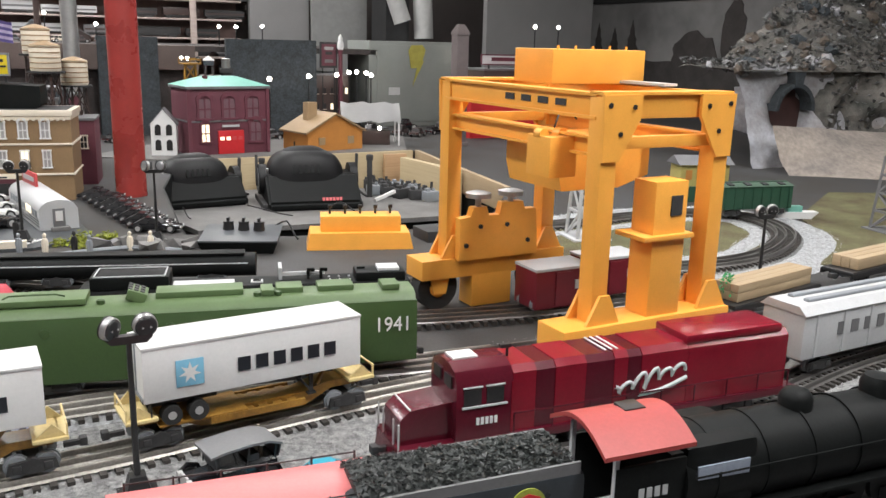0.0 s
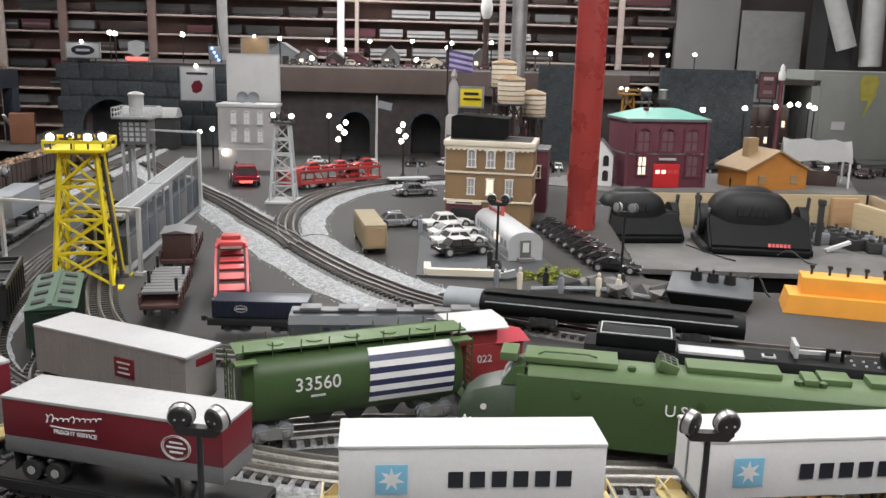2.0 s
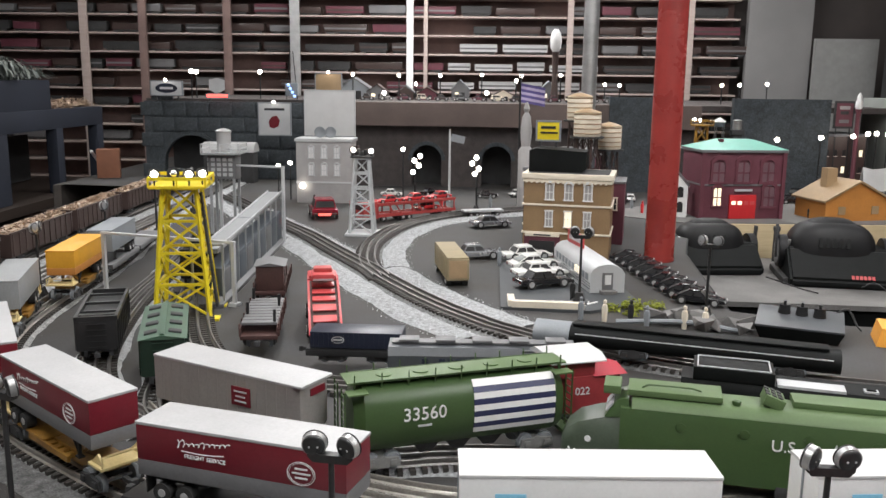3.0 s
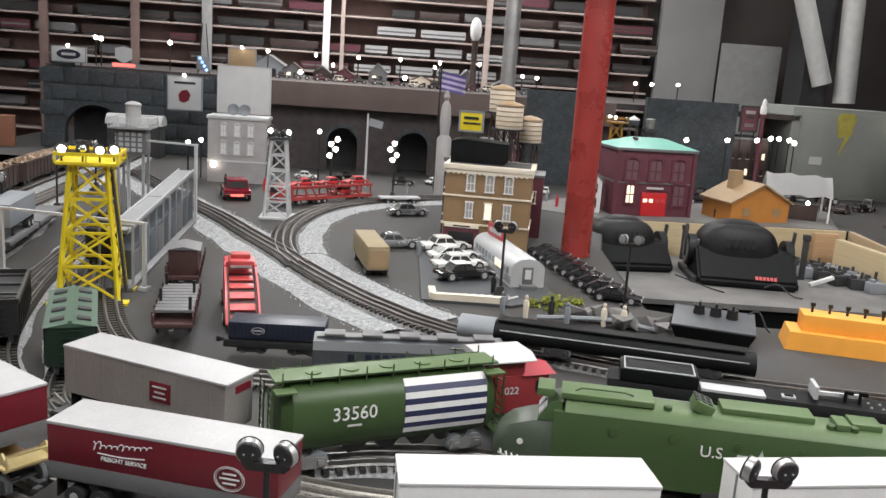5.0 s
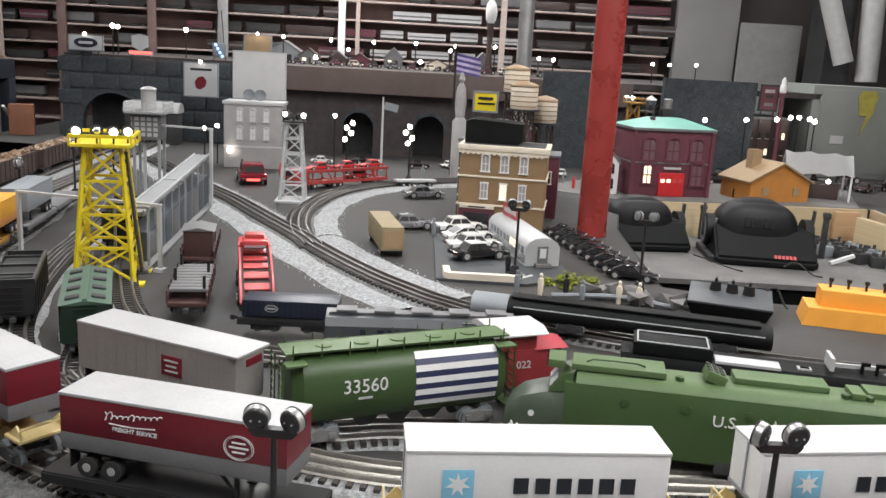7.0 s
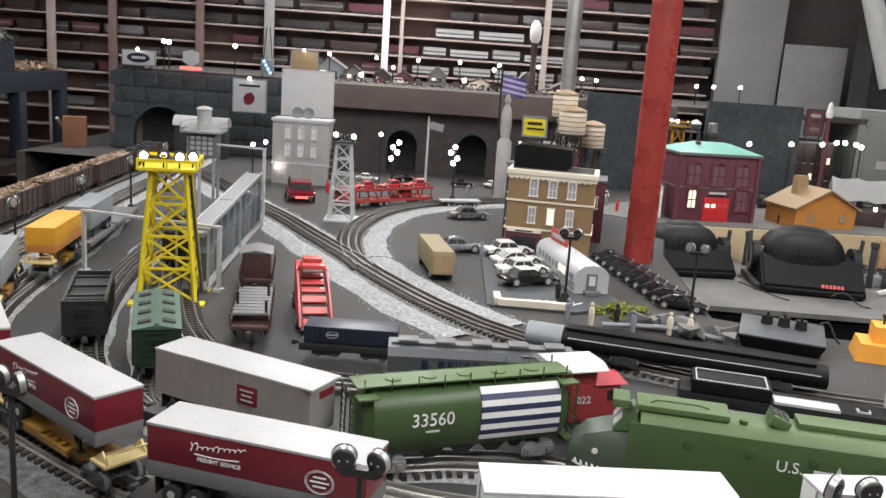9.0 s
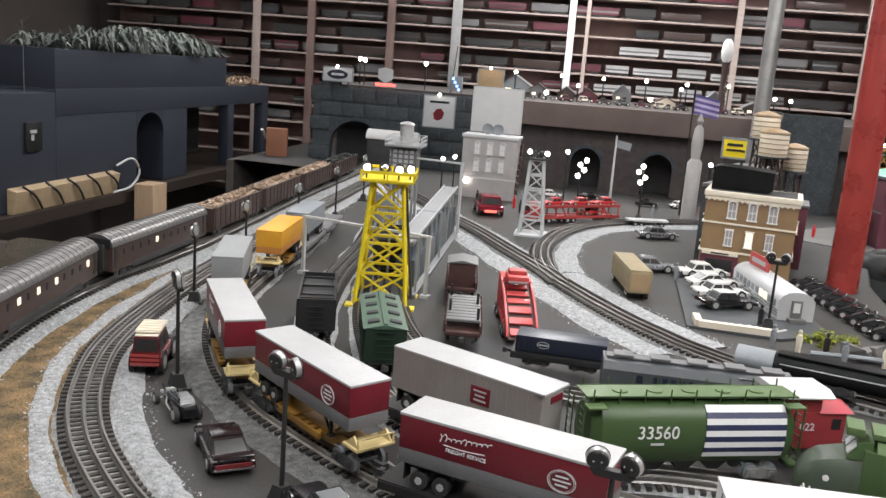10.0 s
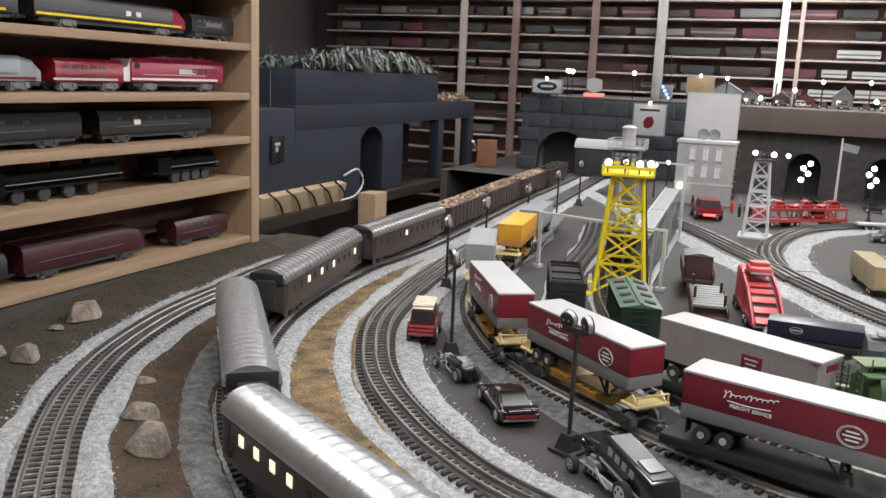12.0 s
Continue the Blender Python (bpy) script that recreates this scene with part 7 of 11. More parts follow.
diner(on(-0.775, 1.633, 0.0055, 131))
for x, y, a, p, kind_of, label in ((-0.957, 1.718, 52, 1, "sedan", "white model sedan in the parking lot"), (-0.897, 1.642, 53, 1, "coupe", "white model coupe in the parking lot"), (-0.852, 1.578, 53, 1, "sedan", "white model car in the parking lot"), (-0.811, 1.513, 54, 0, "sedan", "black and chrome model sedan in the parking lot"), (-1.065, 1.685, 45, 2, "sedan", "silver model sedan on the street"), (-1.255, 2.07, 50, 2, "sedan", "grey model car on the street")):
    auto(on(x, y, 0.0055 if x > -1.0 else 0.0005, a), M_CAR[p], label, 0.110, 0.042, 0.032, kind_of, top_paint=M_CAR[1] if p == 0 else None)
for k in range(9):
    t = k / 8
    auto(on(-0.765 + 0.235 * t, 1.85 - 0.275 * t, 0.0005, 8), M_CAR[0], "black model car parked in a tight row", long=0.092, wide=0.032, high=0.026, kind_of="coupe", group="row of black cars")


def figure(at, coat, label):
    bm = lathe(mesh(), [(0.004, 0), (0.0048, 0.012), (0.0055, 0.024), (0.004, 0.030), (0.0015, 0.031), (0.0032, 0.034), (0.003, 0.037), (0.001, 0.039)], n=8)
    solid("figurine", bm, coat, label, "figurine", at, group="figurines")


for k, (x, y) in enumerate(((-0.66, 1.355), (-0.62, 1.36), (-0.585, 1.385), (-0.55, 1.365), (-0.50, 1.40), (-0.72, 1.45), (-0.985, 1.65), (-0.47, 1.41))):
    figure(on(x, y, 0.005 if k in (5,) else 0.0005), (M_MIDGREY, M_CREAM, M_BLACK)[k % 3], "plain plastic standing figure")
floodlight(on(-0.70, 1.435, 0.0055, 20), 0.125)
floodlight(on(-0.493, 1.490, 0, 20), 0.130, ways=((-0.75, -0.60), (-0.40, -0.90)))


def shrub(at, size, seed, label="small yellow green shrub", material=M_GRASS):
    rng = random.Random(seed)
    spots = []
    for _ in range(160):
        v = Vector((rng.gauss(0, 1), rng.gauss(0, 1), abs(rng.gauss(0, 0.8))))
        v = v.normalized() * size * rng.uniform(0.4, 1.0)
        spots.append((v.x, v.y, abs(v.z) * 0.8))
    solid("shrub", scatter(mesh(), spots, size * 0.22, seed), material, label, "shrub", at, smooth=False)


M_SHRUB = mat("yellow_green_foam", (0.24, 0.27, 0.03), 0.9, vary=0.4, coarse=80)
for k, (x, y, r) in enumerate(((-0.615, 1.47, 0.022), (-0.585, 1.50, 0.018), (-0.64, 1.44, 0.016), (-0.60, 1.43, 0.014))):
    shrub(on(x, y), r, k, material=M_SHRUB)
for k in range(9):
    r = random.Random(70 + k)
    bm = mesh()
    for _ in range(11):
        bm.verts.new((r.uniform(-1, 1) * 0.026, r.uniform(-1, 1) * 0.020, r.uniform(0, 1) * 0.026))
    bmesh.ops.convex_hull(bm, input=list(bm.verts))
    solid("grey_stone", bm, M_CONCRETE, "jagged grey stone in a heap by the control box", "stone", on(-0.545 + 0.018 * k, 1.405 + 0.012 * (k % 4), 0.0002, 37 * k), group="heap of grey stones", smooth=False)
bm = mesh()
tube(bm, [(-0.60, 1.36, 0.006), (-0.5, 1.40, 0.012), (-0.42, 1.42, 0.006)], 0.004)
solid("hose", bm, M_MIDGREY, "grey hose lying by the track", "hose")


def lattice_tower(at, high, foot, head, material, label, name, plat, bulbs, levels=4, base_plate=True):
    top = thing(name, label, "tower", at)
    corner = [(-1, -1), (1, -1), (1, 1), (-1, 1)]
    def at_z(k, z):
        f = foot + (head - foot) * z / high
        return Vector((corner[k][0] * f, corner[k][1] * f, z))
    t = 0.0042
    for k in range(4):
        part("leg", bar(mesh(), at_z(k, 0.003), at_z(k, high), t * 1.25, t * 1.25), material, top)
    for i in range(levels):
        za, zb = 0.006 + (high - 0.008) * i / levels, 0.006 + (high - 0.008) * (i + 1) / levels
        for k in range(4):
            j = (k + 1) % 4
            part("strut", bar(mesh(), at_z(k, zb), at_z(j, zb), t, t), material, top)
            a, b = (k, j) if (i + k) % 2 else (j, k)
            part("brace", bar(mesh(), at_z(a, za), at_z(b, zb), t * 0.8, t * 0.8), material, top)
            if plat:
                part("brace", bar(mesh(), at_z(b, za), at_z(a, zb), t * 0.8, t * 0.8), material, top)
    if base_plate:
        if plat:
            for k in (0, 2):
                bm = box(mesh(), (0, corner[k][1] * foot, 0.002), (2 * foot + 0.03, 0.024, 0.004), bev=0.0006)
                part("base_plate", bm, material, top)
        else:
            part("base_plate", box(mesh(), (0, 0, 0.003), (2 * foot + 0.022, 2 * foot + 0.022, 0.006), bev=0.0008), material, top)
    if plat:
        p = head + 0.018
        part("platform", box(mesh(), (0, 0, high + 0.002), (2 * p, 2 * p, 0.005), bev=0.0006), material, top)
        bm = mesh()
        for k in range(4):
            a = Vector((corner[k][0] * p, corner[k][1] * p, high + 0.016))
            b = Vector((corner[(k + 1) % 4][0] * p, corner[(k + 1) % 4][1] * p, high + 0.016))
            bar(bm, a, b, 0.0034, 0.005)
            bar(bm, a - Vector((0, 0, 0.014)), a, 0.003, 0.003)
            bar(bm, (a + b) / 2 - Vector((0, 0, 0.014)), (a + b) / 2, 0.0025, 0.0025)
        part("railing", bm, material, top)
        part("ladder", box(mesh(), (foot * 0.9, 0, high * 0.5), (0.004, 0.012, high * 0.9), (0, -6, 0)), M_BLACKMATT, top)
    for x, y, z, lit in bulbs:
        lamp = part("lamp_head", lathe(mesh(), [(0.003, -0.010), (0.008, -0.006), (0.010, 0.0)], n=14), M_BLACK, top, at=pose(x, y, z, 80, 0, 20))
        part("bulb", ball(mesh(), (0, 0, 0.002), 0.0060, 12), M_BULB if lit else M_CHROME, lamp, "glowing bulb" if lit else "dark reflector")
        part("lamp_stem", bar(mesh(), (x, y, high), (x, y, z - 0.006), 0.0024, 0.0024), M_BLACK, top)
    return top


lattice_tower(on(-1.215, 1.003, 0, 40), 0.214, 0.044, 0.026, M_YELLOW, "yellow lattice floodlight tower with glowing lamps", "floodlight_tower", True, [(-0.036, -0.034, 0.236, True), (0.018, -0.036, 0.236, True), (-0.006, -0.036, 0.238, False), (0.036, -0.02, 0.236, True)])
lattice_tower(on(-1.462, 1.777, 0, 32), 0.196, 0.030, 0.0165, M_GREYPLASTIC, "pale grey lattice lookout tower on a square base", "lattice_tower", False, [(-0.02, -0.02, 0.216, True), (0.024, -0.018, 0.214, True)], levels=5)
platform = thing("tower_platform", "dark platform on the lattice tower", "platform", on(-1.462, 1.777, 0.0005, 32))
part("deck", box(mesh(), (0, 0, 0.198), (0.055, 0.05, 0.004), bev=0.0006), M_BLACKMATT, platform)
for k in range(7):
    part("lamp_box", box(mesh(), (-0.024 + 0.008 * k, 0.01 * math.sin(k * 2.0), 0.205 + 0.003 * (k % 3)), (0.006, 0.02, 0.014), bev=0.0006), M_BLACKMATT, platform)


lattice_tower(on(*room(0.668, 2.93), 20), 0.258, 0.026, 0.016, M_GOLD, "gold lattice tower with lit platform behind the fire station", "lattice_tower", True, [(-0.026, -0.020, 0.276, True), (-0.008, -0.024, 0.275, True), (0.026, -0.018, 0.273, False)], levels=5)


def drum_stand(at, high):
    top = thing("drum_tank", "silver drum on a black stand behind the fire station", "tank", at)
    part("stand", box(box(mesh(), (0, 0, high * 0.42), (0.030, 0.026, high * 0.84), bev=0.001), (0, 0, high * 0.87), (0.040, 0.036, high * 0.06), bev=0.001), M_BLACKMATT, top)
    part("drum", lathe(mesh(), [(0.0135, 0), (0.0140, 0.002), (0.0140, 0.0265), (0.0150, 0.028), (0.0150, 0.030), (0.011, 0.0315), (0.001, 0.0325)], (0, 0, high * 0.90), 22), M_STEEL, top, "ribbed silver drum")
    for k in range(3):
        part("drum_hoop", lathe(mesh(), [(0.0140, 0), (0.0146, 0.0005), (0.0146, 0.0016), (0.0140, 0.002)], (0, 0, high * 0.90 + 0.005 + 0.008 * k), 22), M_STEEL, top)
    return top


def roof_tank(at, high):
    top = thing("small_tank", "small white and blue tank on thin legs", "tank", at)
    for k in range(4):
        x, y = 0.012 * (-1 if k < 2 else 1), 0.010 * (-1 if k % 2 else 1)
        part("leg", bar(mesh(), (x * 1.3, y * 1.3, 0), (x, y, high), 0.0022, 0.0022), M_GREYTRIM, top)
    part("barrel", lathe(mesh(), [(0.0005, 0), (0.016, 0.001), (0.0175, 0.008), (0.0175, 0.016), (0.015, 0.017)], (0, 0, high), 20), M_LOADERBLUE, top, "dull blue barrel")
    part("cap", lathe(mesh(), [(0.020, 0), (0.018, 0.004), (0.009, 0.010), (0.002, 0.014), (0.0004, 0.017)], (0, 0, high + 0.0165), 20), M_WHITE, top, "white cone cap")
    return top


drum_stand(on(*room(0.791, 2.97), 31), 0.272)
roof_tank(on(*room(0.737, 2.98), 31), 0.252)


def poster_board(at):
    """A dark framed poster with a pale topped column in front of it."""
    top = thing("poster_board", "dark framed poster board with red and white marks", "sign", at)
    part("frame", box(mesh(), (0, 0, 0.287), (0.070, 0.008, 0.098), bev=0.001), M_BLACKMATT, top)
    for x in (-0.024, 0.024):
        part("post", bar(mesh(), (x, 0, 0), (x, 0, 0.239), 0.004, 0.004), M_BLACKMATT, top)
    part("poster", box(mesh(), (0, -0.0046, 0.287), (0.058, 0.0012, 0.082)), M_BRICKRED, top, "dull red poster")
    for z, w, m in ((0.312, 0.036, M_TOWNGREY), (0.294, 0.028, M_BLACKMATT), (0.264, 0.034, M_GREYTRIM)):
        part("poster_mark", box(mesh(), (0, -0.0056, z), (w, 0.001, 0.012)), m, top)
    return top


poster_board(on(*room(1.262, 3.30), 31))
column = thing("ornament_column", "red column with a pale pointed top", "column", on(*room(1.304, 3.28), 31))
part("shaft", lathe(mesh(), [(0.014, 0), (0.013, 0.008), (0.009, 0.014), (0.008, 0.296), (0.011, 0.302), (0.011, 0.308)], n=16), M_BRICKRED, column)
part("top", lathe(mesh(), [(0.010, 0.308), (0.013, 0.316), (0.012, 0.334), (0.008, 0.342), (0.009, 0.350), (0.005, 0.361), (0.0006, 0.366)], n=16), M_WHITE, column, "pale pointed top")


def coal_loader(at):
    """A grey loading shed with a sloping roof; x runs along it towards the far end."""
    top = thing("loading_shed", "mid grey long loading shed with sloping top on posts", "shed", at)
    part("base", box(mesh(), (0.02, 0, 0.004), (0.66, 0.085, 0.008), bev=0.0008), M_GREYTRIM, top)
    part("bin", prism(mesh(), [(-0.255, 0.008), (0.33, 0.008), (0.33, 0.082), (-0.255, 0.064)], -0.024, 0.024), M_LOADERBLUE, top, "blue grey bin")
    part("conveyor", prism(mesh(), [(-0.275, 0.0985), (0.35, 0.1225), (0.35, 0.1305), (-0.275, 0.1065)], -0.022, 0.022), M_SHEDGREY, top, "pale grey sloping conveyor")
    for s in (-1, 1):
        part("conveyor_lip", bar(mesh(), (-0.275, s * 0.023, 0.1080), (0.35, s * 0.023, 0.1320), 0.003, 0.005), M_GREYPLASTIC, top)
        for k in range(9):
            x = -0.225 + k * 0.066
            z = 0.064 + 0.018 * (x + 0.255) / 0.585
            part("side_panel", box(mesh(), (x, s * 0.0245, 0.008 + (z - 0.012) / 2), (0.050, 0.002, z - 0.018), bev=0.0005), M_LOADERBLUE if k % 3 else M_GREYTRIM, top)
            part("strut", bar(mesh(), (x + 0.033, s * 0.0235, 0.008), (x + 0.033, s * 0.0235, 0.102 + 0.024 * (x + 0.275) / 0.625), 0.004, 0.004), M_SHEDGREY, top)
    for x in (-0.285, 0.02, 0.32):
        for s in (-1, 1):
            part("post", bar(mesh(), (x, s * 0.037, 0.006), (x, s * 0.037, 0.118), 0.005, 0.005), M_SHEDGREY, top)
        part("cross_tie", bar(mesh(), (x, -0.037, 0.117), (x, 0.037, 0.117), 0.005, 0.004), M_SHEDGREY, top)
    return top


def platform_house(at):
    """A house on legs with a railed platform and a silver tank."""
    top = thing("signal_cabin", "grey cabin on legs with railed roof platform and silver tank", "cabin", at)
    house = part("cabin", box(mesh(), (0, 0, 0.178), (0.056, 0.066, 0.060), bev=0.001), M_GREYTRIM, top)
    for i in range(4):
        for j in range(4):
            part("pane", box(mesh(), (-0.029, -0.021 + 0.014 * i, 0.160 + 0.012 * j), (0.002, 0.009, 0.008)), M_GREYPLASTIC, house, "pale pane")
            part("pane", box(mesh(), (-0.021 + 0.014 * i, 0.034, 0.160 + 0.012 * j), (0.009, 0.002, 0.008)), M_GREYPLASTIC, house, "pale pane")
    for s in (-1, 1):
        for e in (-0.026, 0.026):
            part("leg", bar(mesh(), (e, s * 0.028, 0.0), (e, s * 0.028, 0.15), 0.006, 0.006), M_SHEDGREY, top)
    part("platform", box(mesh(), (0, 0, 0.2105), (0.092, 0.092, 0.005), bev=0.0006), M_SHEDGREY, top)
    for turn in range(4):
        bm = mesh()
        for z in (0.222, 0.233):
            bar(bm, (-0.045, -0.045, z), (0.045, -0.045, z), 0.002, 0.002)
        for k in range(5):
            bar(bm, (-0.045 + 0.0225 * k, -0.045, 0.212), (-0.045 + 0.0225 * k, -0.045, 0.234), 0.002, 0.002)
        part("railing", bm, M_GREYPLASTIC, top, at=on(0, 0, 0, 90 * turn))
    part("tank", lathe(mesh(), [(0.017, 0), (0.017, 0.046), (0.019, 0.047), (0.019, 0.050), (0.012, 0.054), (0.004, 0.056)], (0, 0, 0.2131), 22), M_HUB, top, "silver tank")
    return top


M_SHEDGREY = mat("shed_grey_plastic", (0.28, 0.29, 0.295), 0.5, vary=0.12, coarse=20)
coal_loader(on(-1.388, 1.298, 0, 124.0) @ Matrix.Diagonal((1, 0.72, 0.9, 1)))
platform_house(on(-1.692, 1.53, 0, 124.0))


def signal_gantry(at, span, high, label):
    top = thing("signal_gantry", label, "gantry", at, group="gantries")
    for x in (0, span):
        part("post", box(bar(mesh(), (x, 0, 0), (x, 0, high), 0.006, 0.006), (x, 0, 0.003), (0.016, 0.016, 0.006)), M_GREYPLASTIC, top)
    bm = bar(mesh(), (-0.004, 0, high), (span + 0.004, 0, high), 0.007, 0.004)
    part("crossbar", bm, M_GREYPLASTIC, top)
    return top


signal_gantry(on(-1.535, 1.568, 0, 196), 0.17, 0.182, "pale grey tall signal gantry beside the shed")
signal_gantry(on(-1.44, 1.008, 0, 16), 0.265, 0.112, "pale grey low gantry spanning the sidings")


def covered_hopper(at, body, roof, label, open_top=False):
    top = thing("hopper_car", label, "rail car", at, group="hopper cars")
    h = 0.082
    part("body", box(mesh(), (0, 0, 0.052), (2 * h, 0.052, 0.046), bev=0.001), body, top)
    for s in (-1, 1):
        for k in range(8):
            part("side_rib", box(mesh(), (-h + 0.008 + k * (2 * h - 0.016) / 7, s * 0.027, 0.052), (0.003, 0.0025, 0.046)), body, top)
    if open_top:
        part("inner_floor", box(mesh(), (0, 0, 0.0756), (2 * h - 0.010, 0.044, 0.001)), M_BLACKMATT, top, "dark inner floor")
        bm = mesh()
        for s in (-1, 1):
            box(bm, (0, s * 0.0255, 0.079), (2 * h, 0.004, 0.008))
        for e in (-1, 1):
            box(bm, (e * (h - 0.002), 0, 0.079), (0.004, 0.052, 0.008))
        part("top_rim", bm, body, top)
        for x in (-0.05, 0.0, 0.05):
            part("cross_brace", bar(mesh(), (x, -0.024, 0.081), (x, 0.024, 0.081), 0.004, 0.004), body, top)
        part("slope_sheet", box(mesh(), (h - 0.03, 0, 0.0785), (0.045, 0.046, 0.004), (0, -8, 0)), M_BLACK, top)
    else:
        part("roof", prism(mesh(), [(-0.029, 0.0755), (0, 0.081), (0.029, 0.0755)], -h - 0.002, h + 0.002, "x"), roof, top, "green peaked roof")
        for k in range(4):
            for s in (-1, 1):
                part("hatch", box(mesh(), (-0.06 + k * 0.04, s * 0.0145, 0.0790), (0.013, 0.016, 0.004), (-s * 11, 0, 0), bev=0.002), M_BLACKMATT, top, "dark roof hatch")
        part("walkway", box(mesh(), (0, 0, 0.0815), (2 * h, 0.005, 0.002)), roof, top)
    for e in (-1, 1):
        bm = mesh()
        for k in range(5):
            bar(bm, (e * (h + 0.002), -0.012, 0.035 + 0.009 * k), (e * (h + 0.002), 0.012, 0.035 + 0.009 * k), 0.0012, 0.0012)
        part("end_ladder", bm, body, top)
        bogie(top, e * (h - 0.03))
        coupler(top, e * h)
    return top


M_HOPROOF = mat("dull_green_roof", (0.055, 0.105, 0.070), 0.5, vary=0.12)
M_DEEPGREEN = mat("deep_green_paint", (0.012, 0.028, 0.018), 0.4, vary=0.12)
covered_hopper(on(-0.985, 0.775, 0, -41), M_DEEPGREEN, M_HOPROOF, "dark green covered hopper with roof hatches")
covered_hopper(on(-1.146, 0.797, 0, -42) @ Matrix.Diagonal((1, 1, 0.88, 1)), M_BLACK, M_BLACK, "black open hopper car with dark floor", True)
covered_hopper(on(-1.36, 1.16, 0, -47), M_BLACK, M_BLACK, "black open hopper car by the shed", True)


def plain_trailer(at, wall, label, lower=None):
    top = thing("semi_trailer", label, "trailer", at, group="plain trailers")
    trailer_body(top, wall, lower, 0, roof=wall, z0=0.056, long=0.165, high=0.042)


spine_car(on(-1.338, 0.777, 0, -41), 0.19)
plain_trailer(on(-1.338, 0.777, 0, -41), M_SHEDGREY, "grey plain trailer on a spine car")
spine_car(on(-1.462, 0.968, 0, -52), 0.19)
plain_trailer(on(-1.462, 0.968, 0, -52), M_YELLOWCONT, "amber yellow trailer with brown lower edge", M_BARN)
flat_car(on(-1.585, 1.13, 0, -52), 0.19, M_GREYTRIM, label="grey flat car under a grey trailer")
plain_trailer(on(-1.585, 1.13, 0, -52), M_MIDGREY, "dull grey trailer on a flat car")
flat_car(on(-1.71, 1.29, 0, -52), 0.19, M_GREYTRIM, label="grey empty flat car")


def grey_hopper(at):
    top = thing("hopper_car", "grey long covered hopper with dark bars of writing", "rail car", at)
    sec = [(-0.015, 0.032), (-0.0265, 0.046), (-0.0265, 0.068), (-0.019, 0.0765), (0.019, 0.0765), (0.0265, 0.068), (0.0265, 0.046), (0.015, 0.032)]
    part("body", prism(mesh(), sec, -0.14, 0.14, "x"), M_SLATE, top)
    part("roof_walk", box(mesh(), (0, 0, 0.0785), (0.27, 0.016, 0.002)), M_GREYTRIM, top)
    for k in range(5):
        part("roof_hatch", box(mesh(), (-0.11 + k * 0.055, 0, 0.0815), (0.03, 0.020, 0.003), bev=0.001), M_GREYTRIM, top)
    for s in (-1, 1):
        for k, w in enumerate((0.012, 0.0, 0.012, 0.010, 0.011, 0.010, 0.009, 0.0, 0.011, 0.010, 0.008, 0.010, 0.014)):
            if w:
                part("writing_bar", box(mesh(), (-0.085 + k * 0.0125, s * 0.0268, 0.0595), (w * 0.8, 0.001, 0.011), bev=0.0003), M_NAVY, top)
        for k in range(2):
            part("pale_panel", box(mesh(), (0.07 + k * 0.04, s * 0.0215, 0.0735), (0.024, 0.001, 0.006), (-s * 50, 0, 0)), M_SHEDGREY, top)
    for e in (-1, 1):
        bogie(top, e * 0.105)
        coupler(top, e * 0.14)
    return top


grey_hopper(on(-0.598, 0.931, 0, 33) @ Matrix.Diagonal((0.8, 1, 1, 1)))
flat_car(on(-0.803, 0.948, 0, 30), 0.135, label="black flat car under a navy container")
navy = thing("container", "navy blue container with a pale oval mark", "container", on(-0.803, 0.948, 0.0335, 30))
part("body", box(mesh(), (0, 0, 0.0120), (0.124, 0.045, 0.022), bev=0.001), M_NAVY, navy)
for k in range(18):
    for s in (-1, 1):
        part("side_rib", box(mesh(), (-0.058 + k * 0.0068, s * 0.0227, 0.012), (0.002, 0.0012, 0.018)), M_NAVY, navy)
em = mesh()
hoop(em, 0.0075, 0.0085, 20, 0.0006)
box(em, (0, 0, 0.0003), (0.012, 0.003, 0.0006))
bmesh.ops.scale(em, verts=em.verts, vec=(1, 0.55, 1))
part("oval_mark", em, M_GREYPLASTIC, navy, at=pose(-0.024, -0.0236, 0.013, 90, 0, 0), smooth=False)


M_CABOOSERED = mat("crimson_roof_plastic", (0.40, 0.025, 0.045), 0.4, vary=0.1)
M_DARKRED = mat("dull_red_plastic", (0.26, 0.03, 0.035), 0.45, vary=0.12)


def red_switcher(at):
    top = thing("caboose", "bright red caboose with a white cupola roof and number 022", "rail car", at)
    part("body", box(mesh(), (0.0, 0, 0.052), (0.066, 0.048, 0.042), bev=0.001), M_DARKRED, top)
    part("roof", prism(mesh(), [(-0.027, 0.0732), (0, 0.079), (0.027, 0.0732)], 0.0, 0.040, "x"), M_CABOOSERED, top, "crimson roof")
    cup = part("cupola", box(mesh(), (-0.02, 0, 0.082), (0.045, 0.046, 0.020), bev=0.0008), M_DARKRED, top)
    part("cupola_roof", prism(mesh(), [(-0.031, 0.092), (-0.018, 0.0975), (0.018, 0.0975), (0.031, 0.092), (0.031, 0.0905), (-0.031, 0.0905)], -0.052, 0.012, "x"), M_WHITEROOF, cup, "white cupola roof")
    for s in (-1, 1):
        write("number", "022", 0.012, M_GREYPLASTIC, top, pose(-0.012, s * 0.0245, 0.056, 90, 0, 0 if s == -1 else 180))
        part("window", box(mesh(), (0.022, s * 0.0242, 0.06), (0.010, 0.001, 0.012)), M_BLACK, top)
    for x in (-0.018, 0.018):
        bogie(top, x)
    return top


red_switcher(on(-0.463, 0.926, 0, 50))


